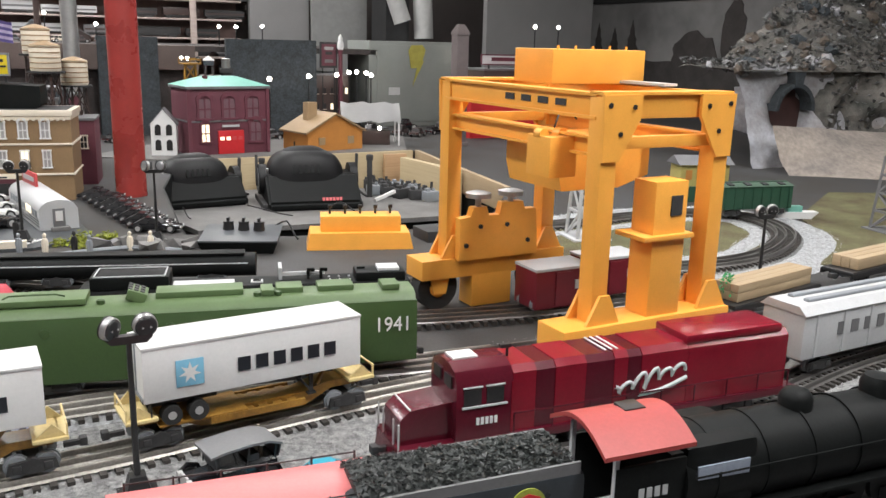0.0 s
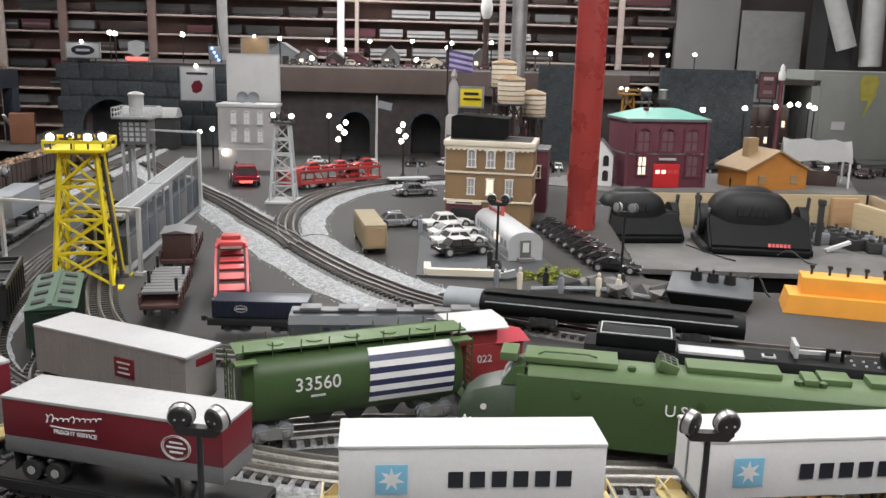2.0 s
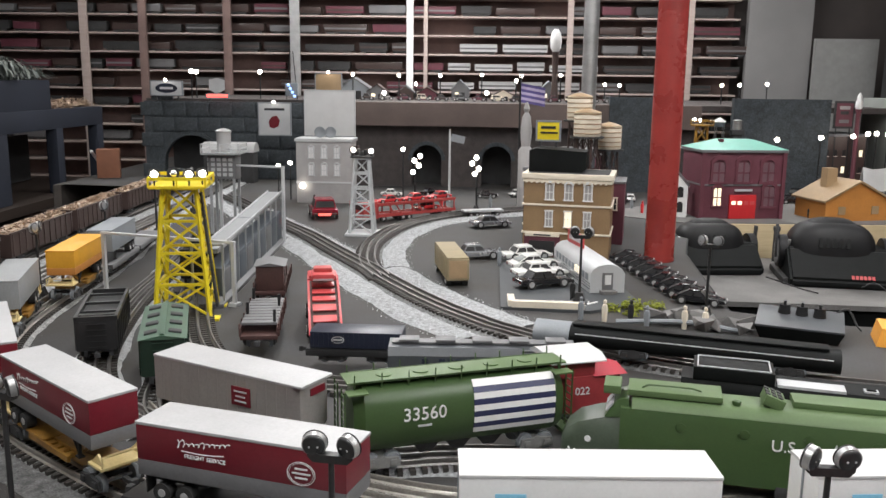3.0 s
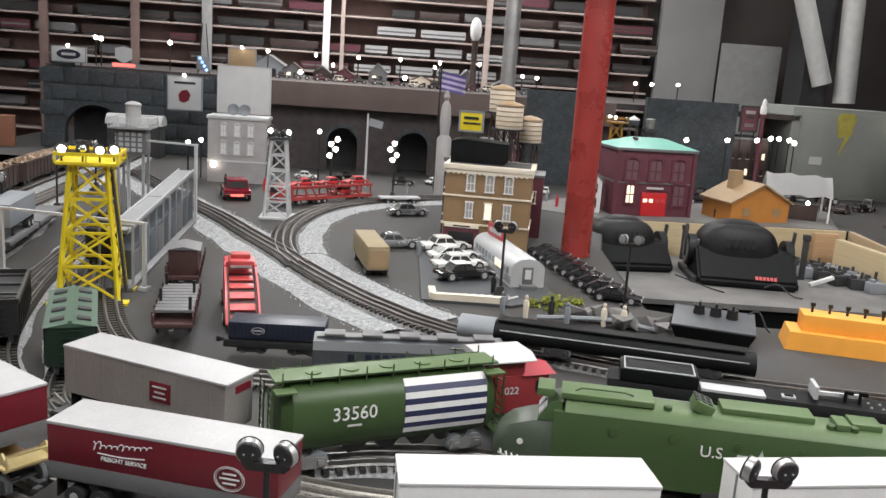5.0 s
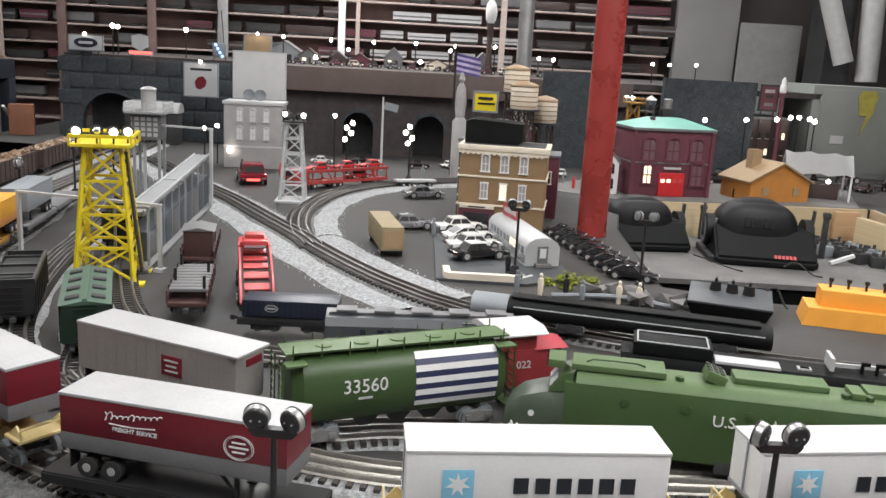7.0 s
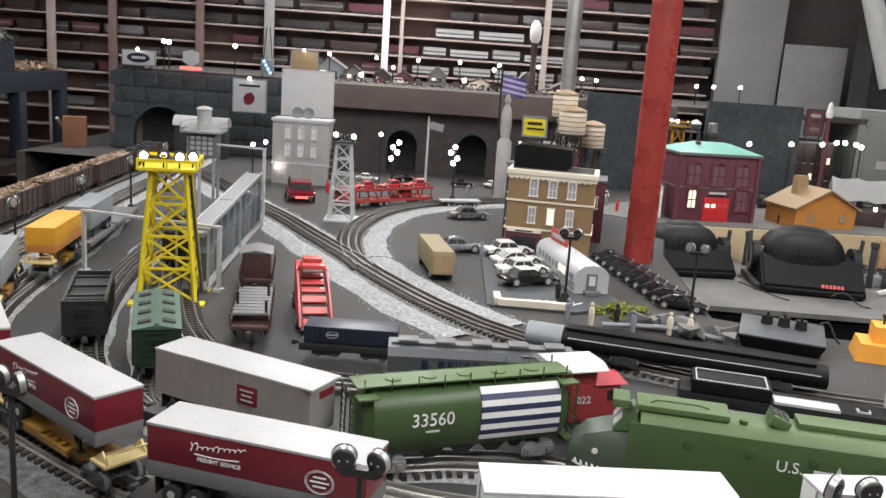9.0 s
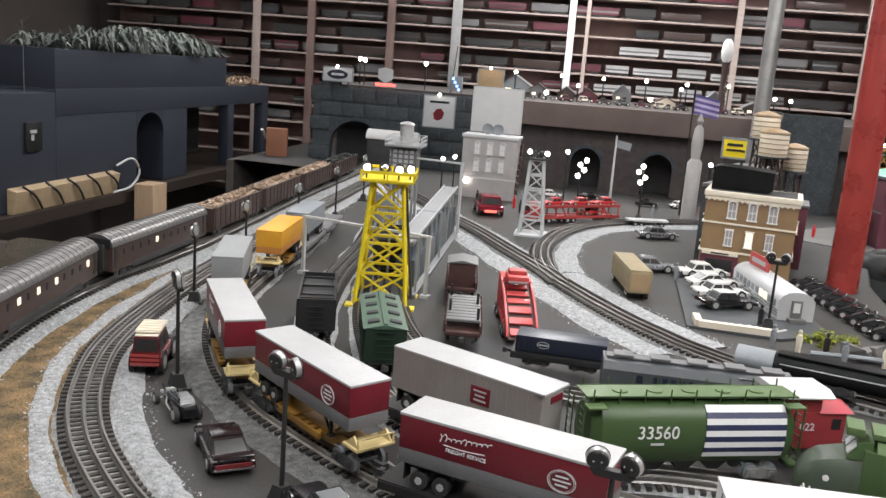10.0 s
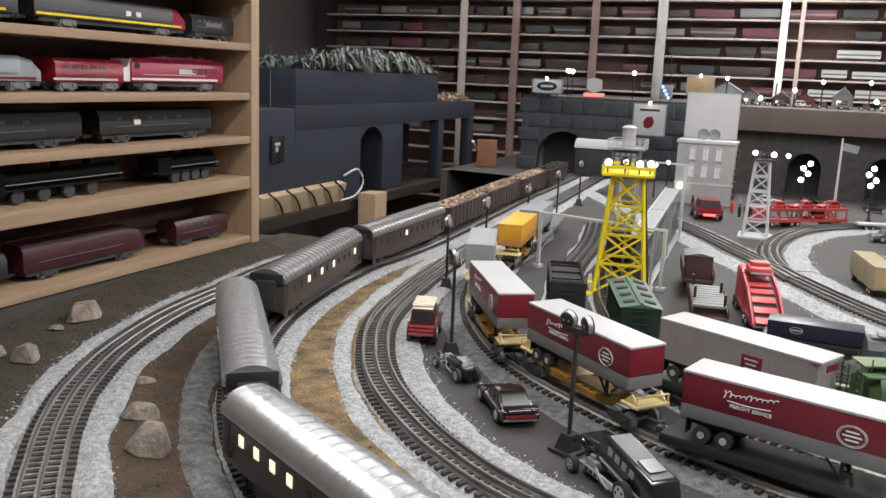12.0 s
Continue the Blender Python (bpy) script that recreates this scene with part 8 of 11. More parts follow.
def outline_bars(x0, x1, y, z):
    """Four thin bars round a flat rectangle."""
    bm = mesh()
    for s in (-1, 1):
        bar(bm, (x0, s * y, z), (x1, s * y, z), 0.0014, 0.0012)
    for x in (x0, x1):
        bar(bm, (x, -y, z), (x, y, z), 0.0014, 0.0012)
    return bm


def tube_car(at):
    """A long black round-backed car with a grey nose, pipes and handrail."""
    top = thing("tank_car", "long black round-backed car with grey nose", "rail car", at)
    sec = [(0.024 * math.cos(a), 0.037 + 0.016 * math.sin(a)) for a in [2 * math.pi * k / 20 for k in range(20)]]
    part("body", prism(mesh(), sec, -0.15, 0.20, "x"), M_SOOT, top)
    part("nose", prism(mesh(), [(y * 1.02, 0.037 + (z - 0.037) * 1.03) for y, z in sec], -0.20, -0.149, "x"), M_MIDGREY, top, "grey nose section")
    part("deck", box(mesh(), (0.02, 0, 0.054), (0.33, 0.024, 0.003), bev=0.0006), M_SOOT, top)
    for s in (-1, 1):
        part("handrail", bar(mesh(), (-0.14, s * 0.0236, 0.044), (0.19, s * 0.0236, 0.044), 0.0012, 0.0012), M_GREYPLASTIC, top)
        for k in range(8):
            part("rail_post", bar(mesh(), (-0.13 + k * 0.044, s * 0.0220, 0.044), (-0.13 + k * 0.044, s * 0.0246, 0.044), 0.0016, 0.0016), M_GREYPLASTIC, top)
    for x in (-0.14, -0.06, 0.06, 0.14):
        bogie(top, x)
    return top


tube_car(on(-0.44, 1.193, 0, 14.5))


def black_engine(at):
    top = thing("diesel_engine", "long black hood engine with grey and white roof panels", "locomotive", at)
    sec = [(-0.026, 0.028), (-0.026, 0.056), (-0.020, 0.066), (0.020, 0.066), (0.026, 0.056), (0.026, 0.028)]
    part("body", prism(mesh(), sec, -0.21, 0.165, "x"), M_SOOT, top)
    part("roof_box", box(mesh(), (-0.155, 0, 0.073), (0.085, 0.044, 0.014), bev=0.001), M_SOOT, top)
    part("roof_frame", outline_bars(-0.193, -0.117, 0.020, 0.081), M_GREYPLASTIC, top)
    part("white_panel", box(mesh(), (-0.075, -0.010, 0.067), (0.068, 0.022, 0.003)), M_GREYPLASTIC, top, "pale roof panel")
    part("roof_hatch", box(mesh(), (-0.015, -0.006, 0.067), (0.014, 0.010, 0.002)), M_GREYPLASTIC, top)
    part("roof_hatch", box(mesh(), (-0.015, -0.006, 0.0685), (0.009, 0.006, 0.002)), M_SOOT, top)
    bm = mesh()
    for k in range(8):
        ball(bm, (0.07 + 0.012 * (k // 2), -0.008 + 0.014 * (k % 2), 0.0665), 0.0016, 6)
    part("roof_rivets", bm, M_GREYPLASTIC, top)
    part("roof_box", box(mesh(), (0.13, 0, 0.071), (0.06, 0.036, 0.012), bev=0.003), M_SOOT, top)
    part("roof_plate", box(mesh(), (0.14, 0.0, 0.0785), (0.026, 0.024, 0.003)), M_GREYPLASTIC, top, "pale roof plate")
    for k, x in enumerate((0.045, 0.06, 0.105)):
        part("vent_pipe", box(cyl(mesh(), (x, 0.002, 0.064), (x, 0.002, 0.076), 0.002, n=8), (x + 0.003, 0.002, 0.077), (0.009, 0.004, 0.004)), M_SOOT, top)
    part("cab_front", box(mesh(), (0.012, 0.004, 0.076), (0.004, 0.03, 0.014)), M_GREYPLASTIC, top, "pale plate on the roof")
    part("boom", bar(mesh(), (0.014, 0.004, 0.072), (0.065, 0.012, 0.071), 0.004, 0.004), M_GREYPLASTIC, top)
    for s in (-1, 1):
        part("side_line", bar(mesh(), (-0.21, s * 0.0265, 0.052), (-0.08, s * 0.0265, 0.052), 0.001, 0.002), M_GREYPLASTIC, top)
    for x in (-0.15, -0.10, 0.09, 0.13):
        bogie(top, x)
    return top


black_engine(on(-0.175, 1.062, 0, 16.5))


def ramp_truck(at):
    """A red car hauler with its ramp sloping down to -x."""
    top = thing("car_hauler", "red car hauler truck with sloping loading ramp", "truck", at)
    for s in (-1, 1):
        bm = prism(mesh(), [(-0.095, 0.016), (-0.09, 0.024), (-0.02, 0.056), (0.06, 0.072), (0.06, 0.064), (-0.02, 0.044), (-0.08, 0.010)], s * 0.022 - 0.0015, s * 0.022 + 0.0015)
        part("ramp_side", bm, M_SALMON, top)
        for k in range(5):
            x = -0.07 + 0.028 * k
            part("upright", bar(mesh(), (x, s * 0.022, 0.010), (x, s * 0.022, 0.028 + 0.0105 * k), 0.003, 0.003), M_SALMON, top)
        part("lower_side", box(mesh(), (-0.015, s * 0.022, 0.016), (0.15, 0.003, 0.008)), M_SALMON, top)
    bm = prism(mesh(), [(-0.092, 0.010), (-0.02, 0.044), (0.06, 0.062), (0.06, 0.056), (-0.02, 0.036), (-0.086, 0.006)], -0.0205, 0.0205)
    # Dark brown paint puts the shade onto the ramp floor.
    part("ramp_floor", bm, M_RUST, top, "ramp floor with its shade painted dark red")
    for k in range(6):
        x = -0.082 + 0.0245 * k
        z, tilt = (0.0155 + (x + 0.09) * 0.447, -24) if x < -0.02 else (0.0465 + (x + 0.02) * 0.225, -13)
        part("ramp_plate", box(mesh(), (x, 0, z), (0.015, 0.034, 0.0024), (0, tilt, 0), bev=0.0006), M_SALMON, top, "salmon red ramp plate")
    cab = part("cab", box(mesh(), (0.085, 0, 0.042), (0.044, 0.046, 0.058), bev=0.005), M_SALMON, top)
    part("windscreen", box(mesh(), (0.1075, 0, 0.052), (0.001, 0.036, 0.018)), M_BLACK, cab)
    load = part("carried_body", box(mesh(), (0.040, 0, 0.0765), (0.046, 0.034, 0.012), bev=0.004), M_SALMON, top, "red car body on the top deck")
    part("carried_cabin", box(mesh(), (0.044, 0, 0.0850), (0.024, 0.028, 0.009), bev=0.003), M_DULLRED, load)
    part("carried_bumper", box(mesh(), (0.0165, 0, 0.0735), (0.002, 0.030, 0.003)), M_HUB, load, "bright bumper")
    road_wheels(top, (-0.05, -0.028, 0.06, 0.092), 0.026, 0.009)
    return top


ramp_truck(on(-0.972, 1.070, 0.0005, 133) @ Matrix.Diagonal((1, 1.06, 1, 1)))


def tan_truck(at):
    top = thing("cargo_trailer", "tan canvas-sided model trailer parked on the street", "trailer", at)
    part("body", box(mesh(), (0, 0, 0.034), (0.225, 0.046, 0.042), bev=0.003), M_TAN, top)
    part("roof", box(mesh(), (0, 0, 0.056), (0.222, 0.044, 0.004), bev=0.0015), M_TAN, top)
    for k in range(9):
        for s in (-1, 1):
            part("side_seam", box(mesh(), (-0.10 + 0.025 * k, s * 0.0232, 0.034), (0.0016, 0.0012, 0.04)), M_TAN, top)
    part("chassis", box(mesh(), (0, 0, 0.0125), (0.21, 0.030, 0.004)), M_BLACKMATT, top)
    road_wheels(top, (-0.09, -0.072, 0.08), 0.022, 0.0075)
    part("tail_door", box(mesh(), (-0.113, 0, 0.035), (0.001, 0.036, 0.034)), M_BARNROOF, top)
    return top


tan_truck(on(-1.003, 1.487, 0.0005, 132) @ Matrix.Diagonal((0.76, 0.95, 1, 1)))


def car_carrier(at):
    top = thing("car_carrier", "bright red two-deck car carrier trailer loaded with cars", "trailer", at)
    for z in (0.018, 0.046):
        part("deck", box(mesh(), (0, 0, z), (0.27, 0.044, 0.003)), M_DULLRED, top)
    for s in (-1, 1):
        bm = mesh()
        bar(bm, (-0.135, s * 0.022, 0.05), (0.135, s * 0.022, 0.05), 0.005, 0.006)
        bar(bm, (-0.135, s * 0.022, 0.018), (0.135, s * 0.022, 0.018), 0.005, 0.008)
        part("side_beam", bm, M_DULLRED, top)
        for k in range(8):
            x = -0.13 + k * 0.037
            part("post", bar(mesh(), (x, s * 0.022, 0.018), (x + (0.02 if k % 2 else -0.0), s * 0.022, 0.05), 0.003, 0.003), M_DULLRED, top)
    road_wheels(top, (-0.11, -0.09, 0.03, 0.05, 0.115), 0.024, 0.009)
    cab = part("tractor", box(mesh(), (0.155, 0, 0.034), (0.05, 0.044, 0.05), bev=0.005), M_DULLRED, top)
    part("windscreen", box(mesh(), (0.1805, 0, 0.044), (0.001, 0.036, 0.016)), M_BLACK, cab)
    return top


carrier = car_carrier(on(-1.515, 2.075, 0.0005, 250))
for k, (x, z) in enumerate(((-0.09, 0.0485), (0.0, 0.0485), (0.09, 0.0485), (-0.045, 0.0205))):
    m = on(-1.515, 2.075, 0.0005, 250) @ on(x, 0, z, 0)
    auto(m, M_BRIGHTRED, "red model car loaded on the carrier", long=0.075, wide=0.03, high=0.022, group="loaded cars")
auto(on(-1.73, 1.93, 0.0005, 137), M_CRIMSON, "dark red model wagon with red lights", long=0.13, wide=0.072, high=0.056, kind_of="wagon")
solid("tail_glow", box(mesh(), (0, 0, 0.016), (0.003, 0.034, 0.006), bev=0.001), M_REDGLOW, "glowing red light bar", "lamp", on(-1.683, 1.884, 0.0005, 137))
flat_trailer = thing("flat_trailer", "pale flat trailer near the carrier", "trailer", on(-1.37, 2.22, 0.0005, 50))
part("deck", box(mesh(), (0, 0, 0.018), (0.12, 0.034, 0.005)), M_GREYPLASTIC, flat_trailer)
road_wheels(flat_trailer, (-0.04, -0.022, 0.04), 0.019, 0.0075)
for k in range(10):
    auto(on(-1.85 + 0.09 * k + 0.02 * math.sin(k * 3), 2.42 + 0.055 * k + 0.05 * math.sin(k * 2.1), 0.0005, 31 + 40 * (k % 3)), M_CAR[(k * 2 + 1) % 4], "model car parked in the far street", long=0.075, wide=0.03, high=0.024, group="far street cars")
for k in range(22):
    figure(on(-1.88 + 0.062 * k, 2.06 + 0.03 * k + 0.12 * math.sin(k * 1.7) + (0.2 if k > 6 else 0.0), 0.0005), (M_BLACK, M_MIDGREY, M_BRIGHTRED)[k % 3], "plain plastic street figure")

M_CARRED = mat("car_red_brown", (0.14, 0.02, 0.022), 0.25, vary=0.06)

def hot_rod(at, paint, label, long):
    """An open-wheeled model car pointing to +x."""
    top = thing("model_car", label, "car", at, group="hot rods")
    h = long / 2
    k = long / 0.125
    bm = mesh()
    loft(bm, [[(x, a * y, lo + b * (hi - lo)) for a, b in ((-1, 0), (-1, 0.7), (-0.75, 1), (0.75, 1), (1, 0.7), (1, 0))] for x, y, lo, hi in ((-h * 0.95, 0.010 * k, 0.012 * k, 0.026 * k), (-h * 0.7, 0.0145 * k, 0.010 * k, 0.029 * k), (-h * 0.1, 0.014 * k, 0.009 * k, 0.026 * k), (h * 0.1, 0.012 * k, 0.010 * k, 0.024 * k))])
    part("body", bm, paint, top)
    bm = mesh()
    loft(bm, [[(-h * 0.72, -0.0125 * k, 0.0275 * k), (-h * 0.02, -0.012 * k, 0.025 * k), (-h * 0.02, 0.012 * k, 0.025 * k), (-h * 0.72, 0.0125 * k, 0.0275 * k)], [(-h * 0.62, -0.0105 * k, 0.0375 * k), (-h * 0.16, -0.010 * k, 0.0375 * k), (-h * 0.16, 0.010 * k, 0.0375 * k), (-h * 0.62, 0.0105 * k, 0.0375 * k)]])
    cabin = part("cabin", bm, paint, top)
    for s in (-1, 1):
        part("side_window", box(mesh(), (-h * 0.38, s * 0.0116 * k, 0.032 * k), (h * 0.34, 0.0014, 0.006 * k), (-s * 10, 0, 0)), M_SLATE, cabin)
        part("frame_rail", bar(mesh(), (-h * 0.7, s * 0.008 * k, 0.0095 * k), (h * 0.9, s * 0.006 * k, 0.0105 * k), 0.003 * k, 0.0035 * k), paint, top)
        part("exhaust", tube(mesh(), [(h * 0.45, s * 0.009 * k, 0.017 * k), (h * 0.3, s * 0.014 * k, 0.012 * k), (-h * 0.2, s * 0.0165 * k, 0.0085 * k)], 0.0014 * k), M_HUB, top, "silver exhaust pipe")
        part("headlight", cyl(mesh(), (h * 0.72, s * 0.010 * k, 0.020 * k), (h * 0.79, s * 0.010 * k, 0.020 * k), 0.003 * k, n=10), M_HUB, top)
        for x, r, y in ((-h * 0.62, 0.0125 * k, 0.0185 * k), (h * 0.78, 0.0095 * k, 0.0195 * k)):
            tyre = part("wheel", cyl(mesh(), (0, -0.0035 * k, 0), (0, 0.0035 * k, 0), r, n=18), M_RUBBER, top, at=on(x, s * y, r))
            part("hub", cyl(mesh(), (0, s * 0.003 * k, 0), (0, s * 0.0042 * k, 0), r * 0.62, n=14), M_HUB, tyre)
    part("engine", box(box(mesh(), (h * 0.36, 0, 0.018 * k), (0.020 * k, 0.014 * k, 0.014 * k), bev=0.001), (h * 0.36, 0, 0.0265 * k), (0.012 * k, 0.008 * k, 0.005 * k), bev=0.0008), M_SLATE, top, "dark grey engine block")
    part("grille", box(mesh(), (h * 0.66, 0, 0.019 * k), (0.005 * k, 0.013 * k, 0.016 * k), bev=0.001), M_HUB, top, "silver grille")
    part("front_axle", bar(mesh(), (h * 0.78, -0.0195 * k, 0.0095 * k), (h * 0.78, 0.0195 * k, 0.0095 * k), 0.002 * k, 0.002 * k), M_HUB, top)
    return top


def dragster(at, label):
    """A long coach-bodied drag car with an open silver chassis, pointing to +x."""
    top = thing("model_car", label, "car", at, group="hot rods")
    bm = prism(mesh(), [(-0.074, 0.011), (-0.079, 0.026), (-0.074, 0.041), (0.012, 0.056), (0.022, 0.043), (0.058, 0.040), (0.062, 0.027), (0.020, 0.022), (-0.030, 0.012)], -0.0165, 0.0165)
    bmesh.ops.bevel(bm, geom=list(bm.edges), offset=0.0018, segments=2, profile=0.6, affect="EDGES", clamp_overlap=True)
    body = part("body", bm, M_CAR[0], top, "glossy black coach body")
    part("roof_panel", loft(mesh(), [[(-0.070, -0.0135, 0.0412), (0.008, -0.0135, 0.0550), (0.008, 0.0135, 0.0550), (-0.070, 0.0135, 0.0412)], [(-0.070, -0.0130, 0.0432), (0.008, -0.0130, 0.0570), (0.008, 0.0130, 0.0570), (-0.070, 0.0130, 0.0432)]]), M_SLATE, body, "slate grey roof panel")
    part("hatch", box(mesh(), (-0.050, 0, 0.0476), (0.022, 0.020, 0.0016), (0, -10, 0)), M_CAR[3], body, "dark maroon roof hatch")
    for s in (-1, 1):
        for k in range(4):
            part("side_window", box(mesh(), (-0.040 + 0.013 * k, s * 0.0166, 0.036 + 0.0023 * k), (0.008, 0.0012, 0.008), (0, -10, 0)), M_MIDGREY, body)
        part("trim_strip", bar(mesh(), (-0.074, s * 0.0168, 0.014), (0.018, s * 0.0168, 0.029), 0.0012, 0.0024), M_HUB, body, "silver trim")
        part("fender", tube(mesh(), [(0.036, s * 0.0185, 0.022), (0.042, s * 0.0185, 0.031), (0.054, s * 0.0185, 0.035), (0.066, s * 0.0185, 0.030), (0.071, s * 0.0185, 0.022)], 0.0034), M_CAR[0], body)
        rail = part("frame_rail", box(mesh(), (-0.002, s * 0.022, 0.0115), (0.080, 0.003, 0.007), bev=0.0006), M_HUB, top, "silver frame rail")
        for k in range(4):
            part("hole", box(mesh(), (0.004 + 0.009 * k, s * 0.0238, 0.0115), (0.005, 0.0008, 0.0038)), M_BLACK, rail)
        for x, rad, y in ((0.050, 0.0095, 0.030), (-0.036, 0.0135, 0.0225)):
            tyre = part("wheel", cyl(mesh(), (0, -0.0036, 0), (0, 0.0036, 0), rad, n=18), M_RUBBER, top, at=on(x, s * y, rad))
            part("hub", cyl(mesh(), (0, s * 0.003, 0), (0, s * 0.0044, 0), rad * 0.66, n=14), M_HUB, tyre, "silver hub")
            for k in range(5):
                part("hub_hole", cyl(mesh(), (rad * 0.42 * math.cos(k * 1.257), s * 0.0042, rad * 0.42 * math.sin(k * 1.257)), (rad * 0.42 * math.cos(k * 1.257), s * 0.0049, rad * 0.42 * math.sin(k * 1.257)), rad * 0.13, n=8), M_BLACK, tyre)
        part("exhaust", tube(mesh(), [(0.022, s * 0.019, 0.019), (0.0, s * 0.026, 0.014), (-0.022, s * 0.0265, 0.008)], 0.0013), M_HUB, top, "silver exhaust pipe")
    part("front_axle", bar(mesh(), (0.050, -0.030, 0.0095), (0.050, 0.030, 0.0095), 0.003, 0.003), M_HUB, top)
    part("rear_axle", bar(mesh(), (-0.036, -0.0225, 0.0135), (-0.036, 0.0225, 0.0135), 0.003, 0.003), M_HUB, top)
    part("engine", box(box(mesh(), (0.026, 0.016, 0.018), (0.020, 0.012, 0.010), bev=0.001), (0.028, 0.016, 0.0250), (0.008, 0.008, 0.005), bev=0.0012), M_MIDGREY, top, "silver grey engine block")
    part("deck_plate", box(mesh(), (0.034, 0, 0.0125), (0.030, 0.046, 0.0016)), M_HUB, top, "silver front plate")
    return top


def work_car(at, label, cabin=True):
    """A low maintenance car with a part-length cabin, crates and side rails."""
    top = thing("work_car", label, "rail car", at, group="work cars")
    part("deck", box(mesh(), (0, 0, 0.031), (0.17, 0.052, 0.006), bev=0.0008), M_RUST, top)
    for s in (-1, 1):
        part("side_board", box(mesh(), (0, s * 0.0255, 0.039), (0.168, 0.002, 0.012)), M_RUST, top)
        for k in range(6):
            part("stake", box(mesh(), (-0.075 + 0.03 * k, s * 0.0272, 0.040), (0.004, 0.002, 0.018)), M_RUST, top)
    if cabin:
        house = part("cabin", box(mesh(), (-0.045, 0, 0.055), (0.06, 0.046, 0.042), bev=0.001), M_RUST, top)
        part("cabin_roof", prism(mesh(), [(-0.027, 0.0762), (0, 0.082), (0.027, 0.0762)], -0.078, -0.012, "x"), M_GREYTRIM, house)
        for s in (-1, 1):
            part("cabin_window", box(mesh(), (-0.045, s * 0.0232, 0.060), (0.014, 0.001, 0.012)), M_BLACK, house)
    for k in range(0 if cabin else 9):
        part("deck_board", box(mesh(), (-0.064 + 0.016 * k, 0, 0.0475), (0.0135, 0.050, 0.004), bev=0.0005), M_GREYTRIM, top, "grey worn deck board")
    for k in range(0 if cabin else 4):
        part("deck_post", box(mesh(), (-0.066 + 0.044 * k, 0.021 if k % 2 else -0.021, 0.058), (0.005, 0.004, 0.018)), M_BLACK, top)
    for k in range(4 if cabin else 0):
        part("crate", box(mesh(), (0.005 + 0.022 * k, 0.008 * (k % 2) - 0.004, 0.0435), (0.018, 0.034, 0.019 - 0.003 * (k % 2)), bev=0.001), M_GREYTRIM if k % 2 else M_RUST, top, "grey crate")
    for e in (-1, 1):
        bogie(top, e * 0.055)
        coupler(top, e * 0.085)
    return top


# autos along the near road
work_car(on(-1.165, 1.155, 0, 130), "dull brown work car with small cabin and crates")
work_car(on(-0.995, 0.962, 0, 130), "dull brown low car with a deck of grey boards", False)
pickup = auto(on(-1.155, 0.53, 0.0005, 138), M_CARRED, "maroon model pickup with cream top", long=0.095, wide=0.039, high=0.052, kind_of="wagon", top_paint=M_CREAM)
rack = part("roof_rack", box(mesh(), (-0.010, 0, 0.0552), (0.050, 0.030, 0.0016), bev=0.0005), M_CREAM, pickup, "cream slatted roof rack")
for k in range(5):
    part("rack_slat", box(mesh(), (-0.030 + 0.010 * k, 0, 0.0566), (0.004, 0.030, 0.0016)), M_CREAM, rack)
for k in range(3):
    part("tail_slat", box(mesh(), (-0.0488, 0, 0.018 + 0.0055 * k), (0.0016, 0.034, 0.0030)), M_DULLRED, pickup, "dull red tail slat")
hot_rod(on(-1.003, 0.474, 0.0005, 168), M_CAR[0], "black model hot rod with open engine and silver wheels", 0.088)
muscle = auto(on(-0.878, 0.450, 0.0005, 157), M_CAR[3], "near-black maroon model muscle car with rear wing", long=0.105, wide=0.043, high=0.030, kind_of="coupe")
wing = part("rear_wing", box(mesh(), (-0.049, 0, 0.0225), (0.009, 0.040, 0.0016), (0, -8, 0), bev=0.0005), M_CAR[3], muscle)
part("tail_panel", box(mesh(), (-0.0531, 0, 0.0125), (0.0016, 0.036, 0.006), bev=0.0005), M_CARRED, muscle, "dark red tail panel")
for s in (-1, 1):
    part("wing_post", box(mesh(), (-0.048, s * 0.014, 0.0195), (0.004, 0.0014, 0.006)), M_CAR[3], wing)
dragster(on(-0.677, 0.420, 0.0005, 166) @ Matrix.Scale(0.88, 4), "black coach-bodied model dragster with silver open chassis")


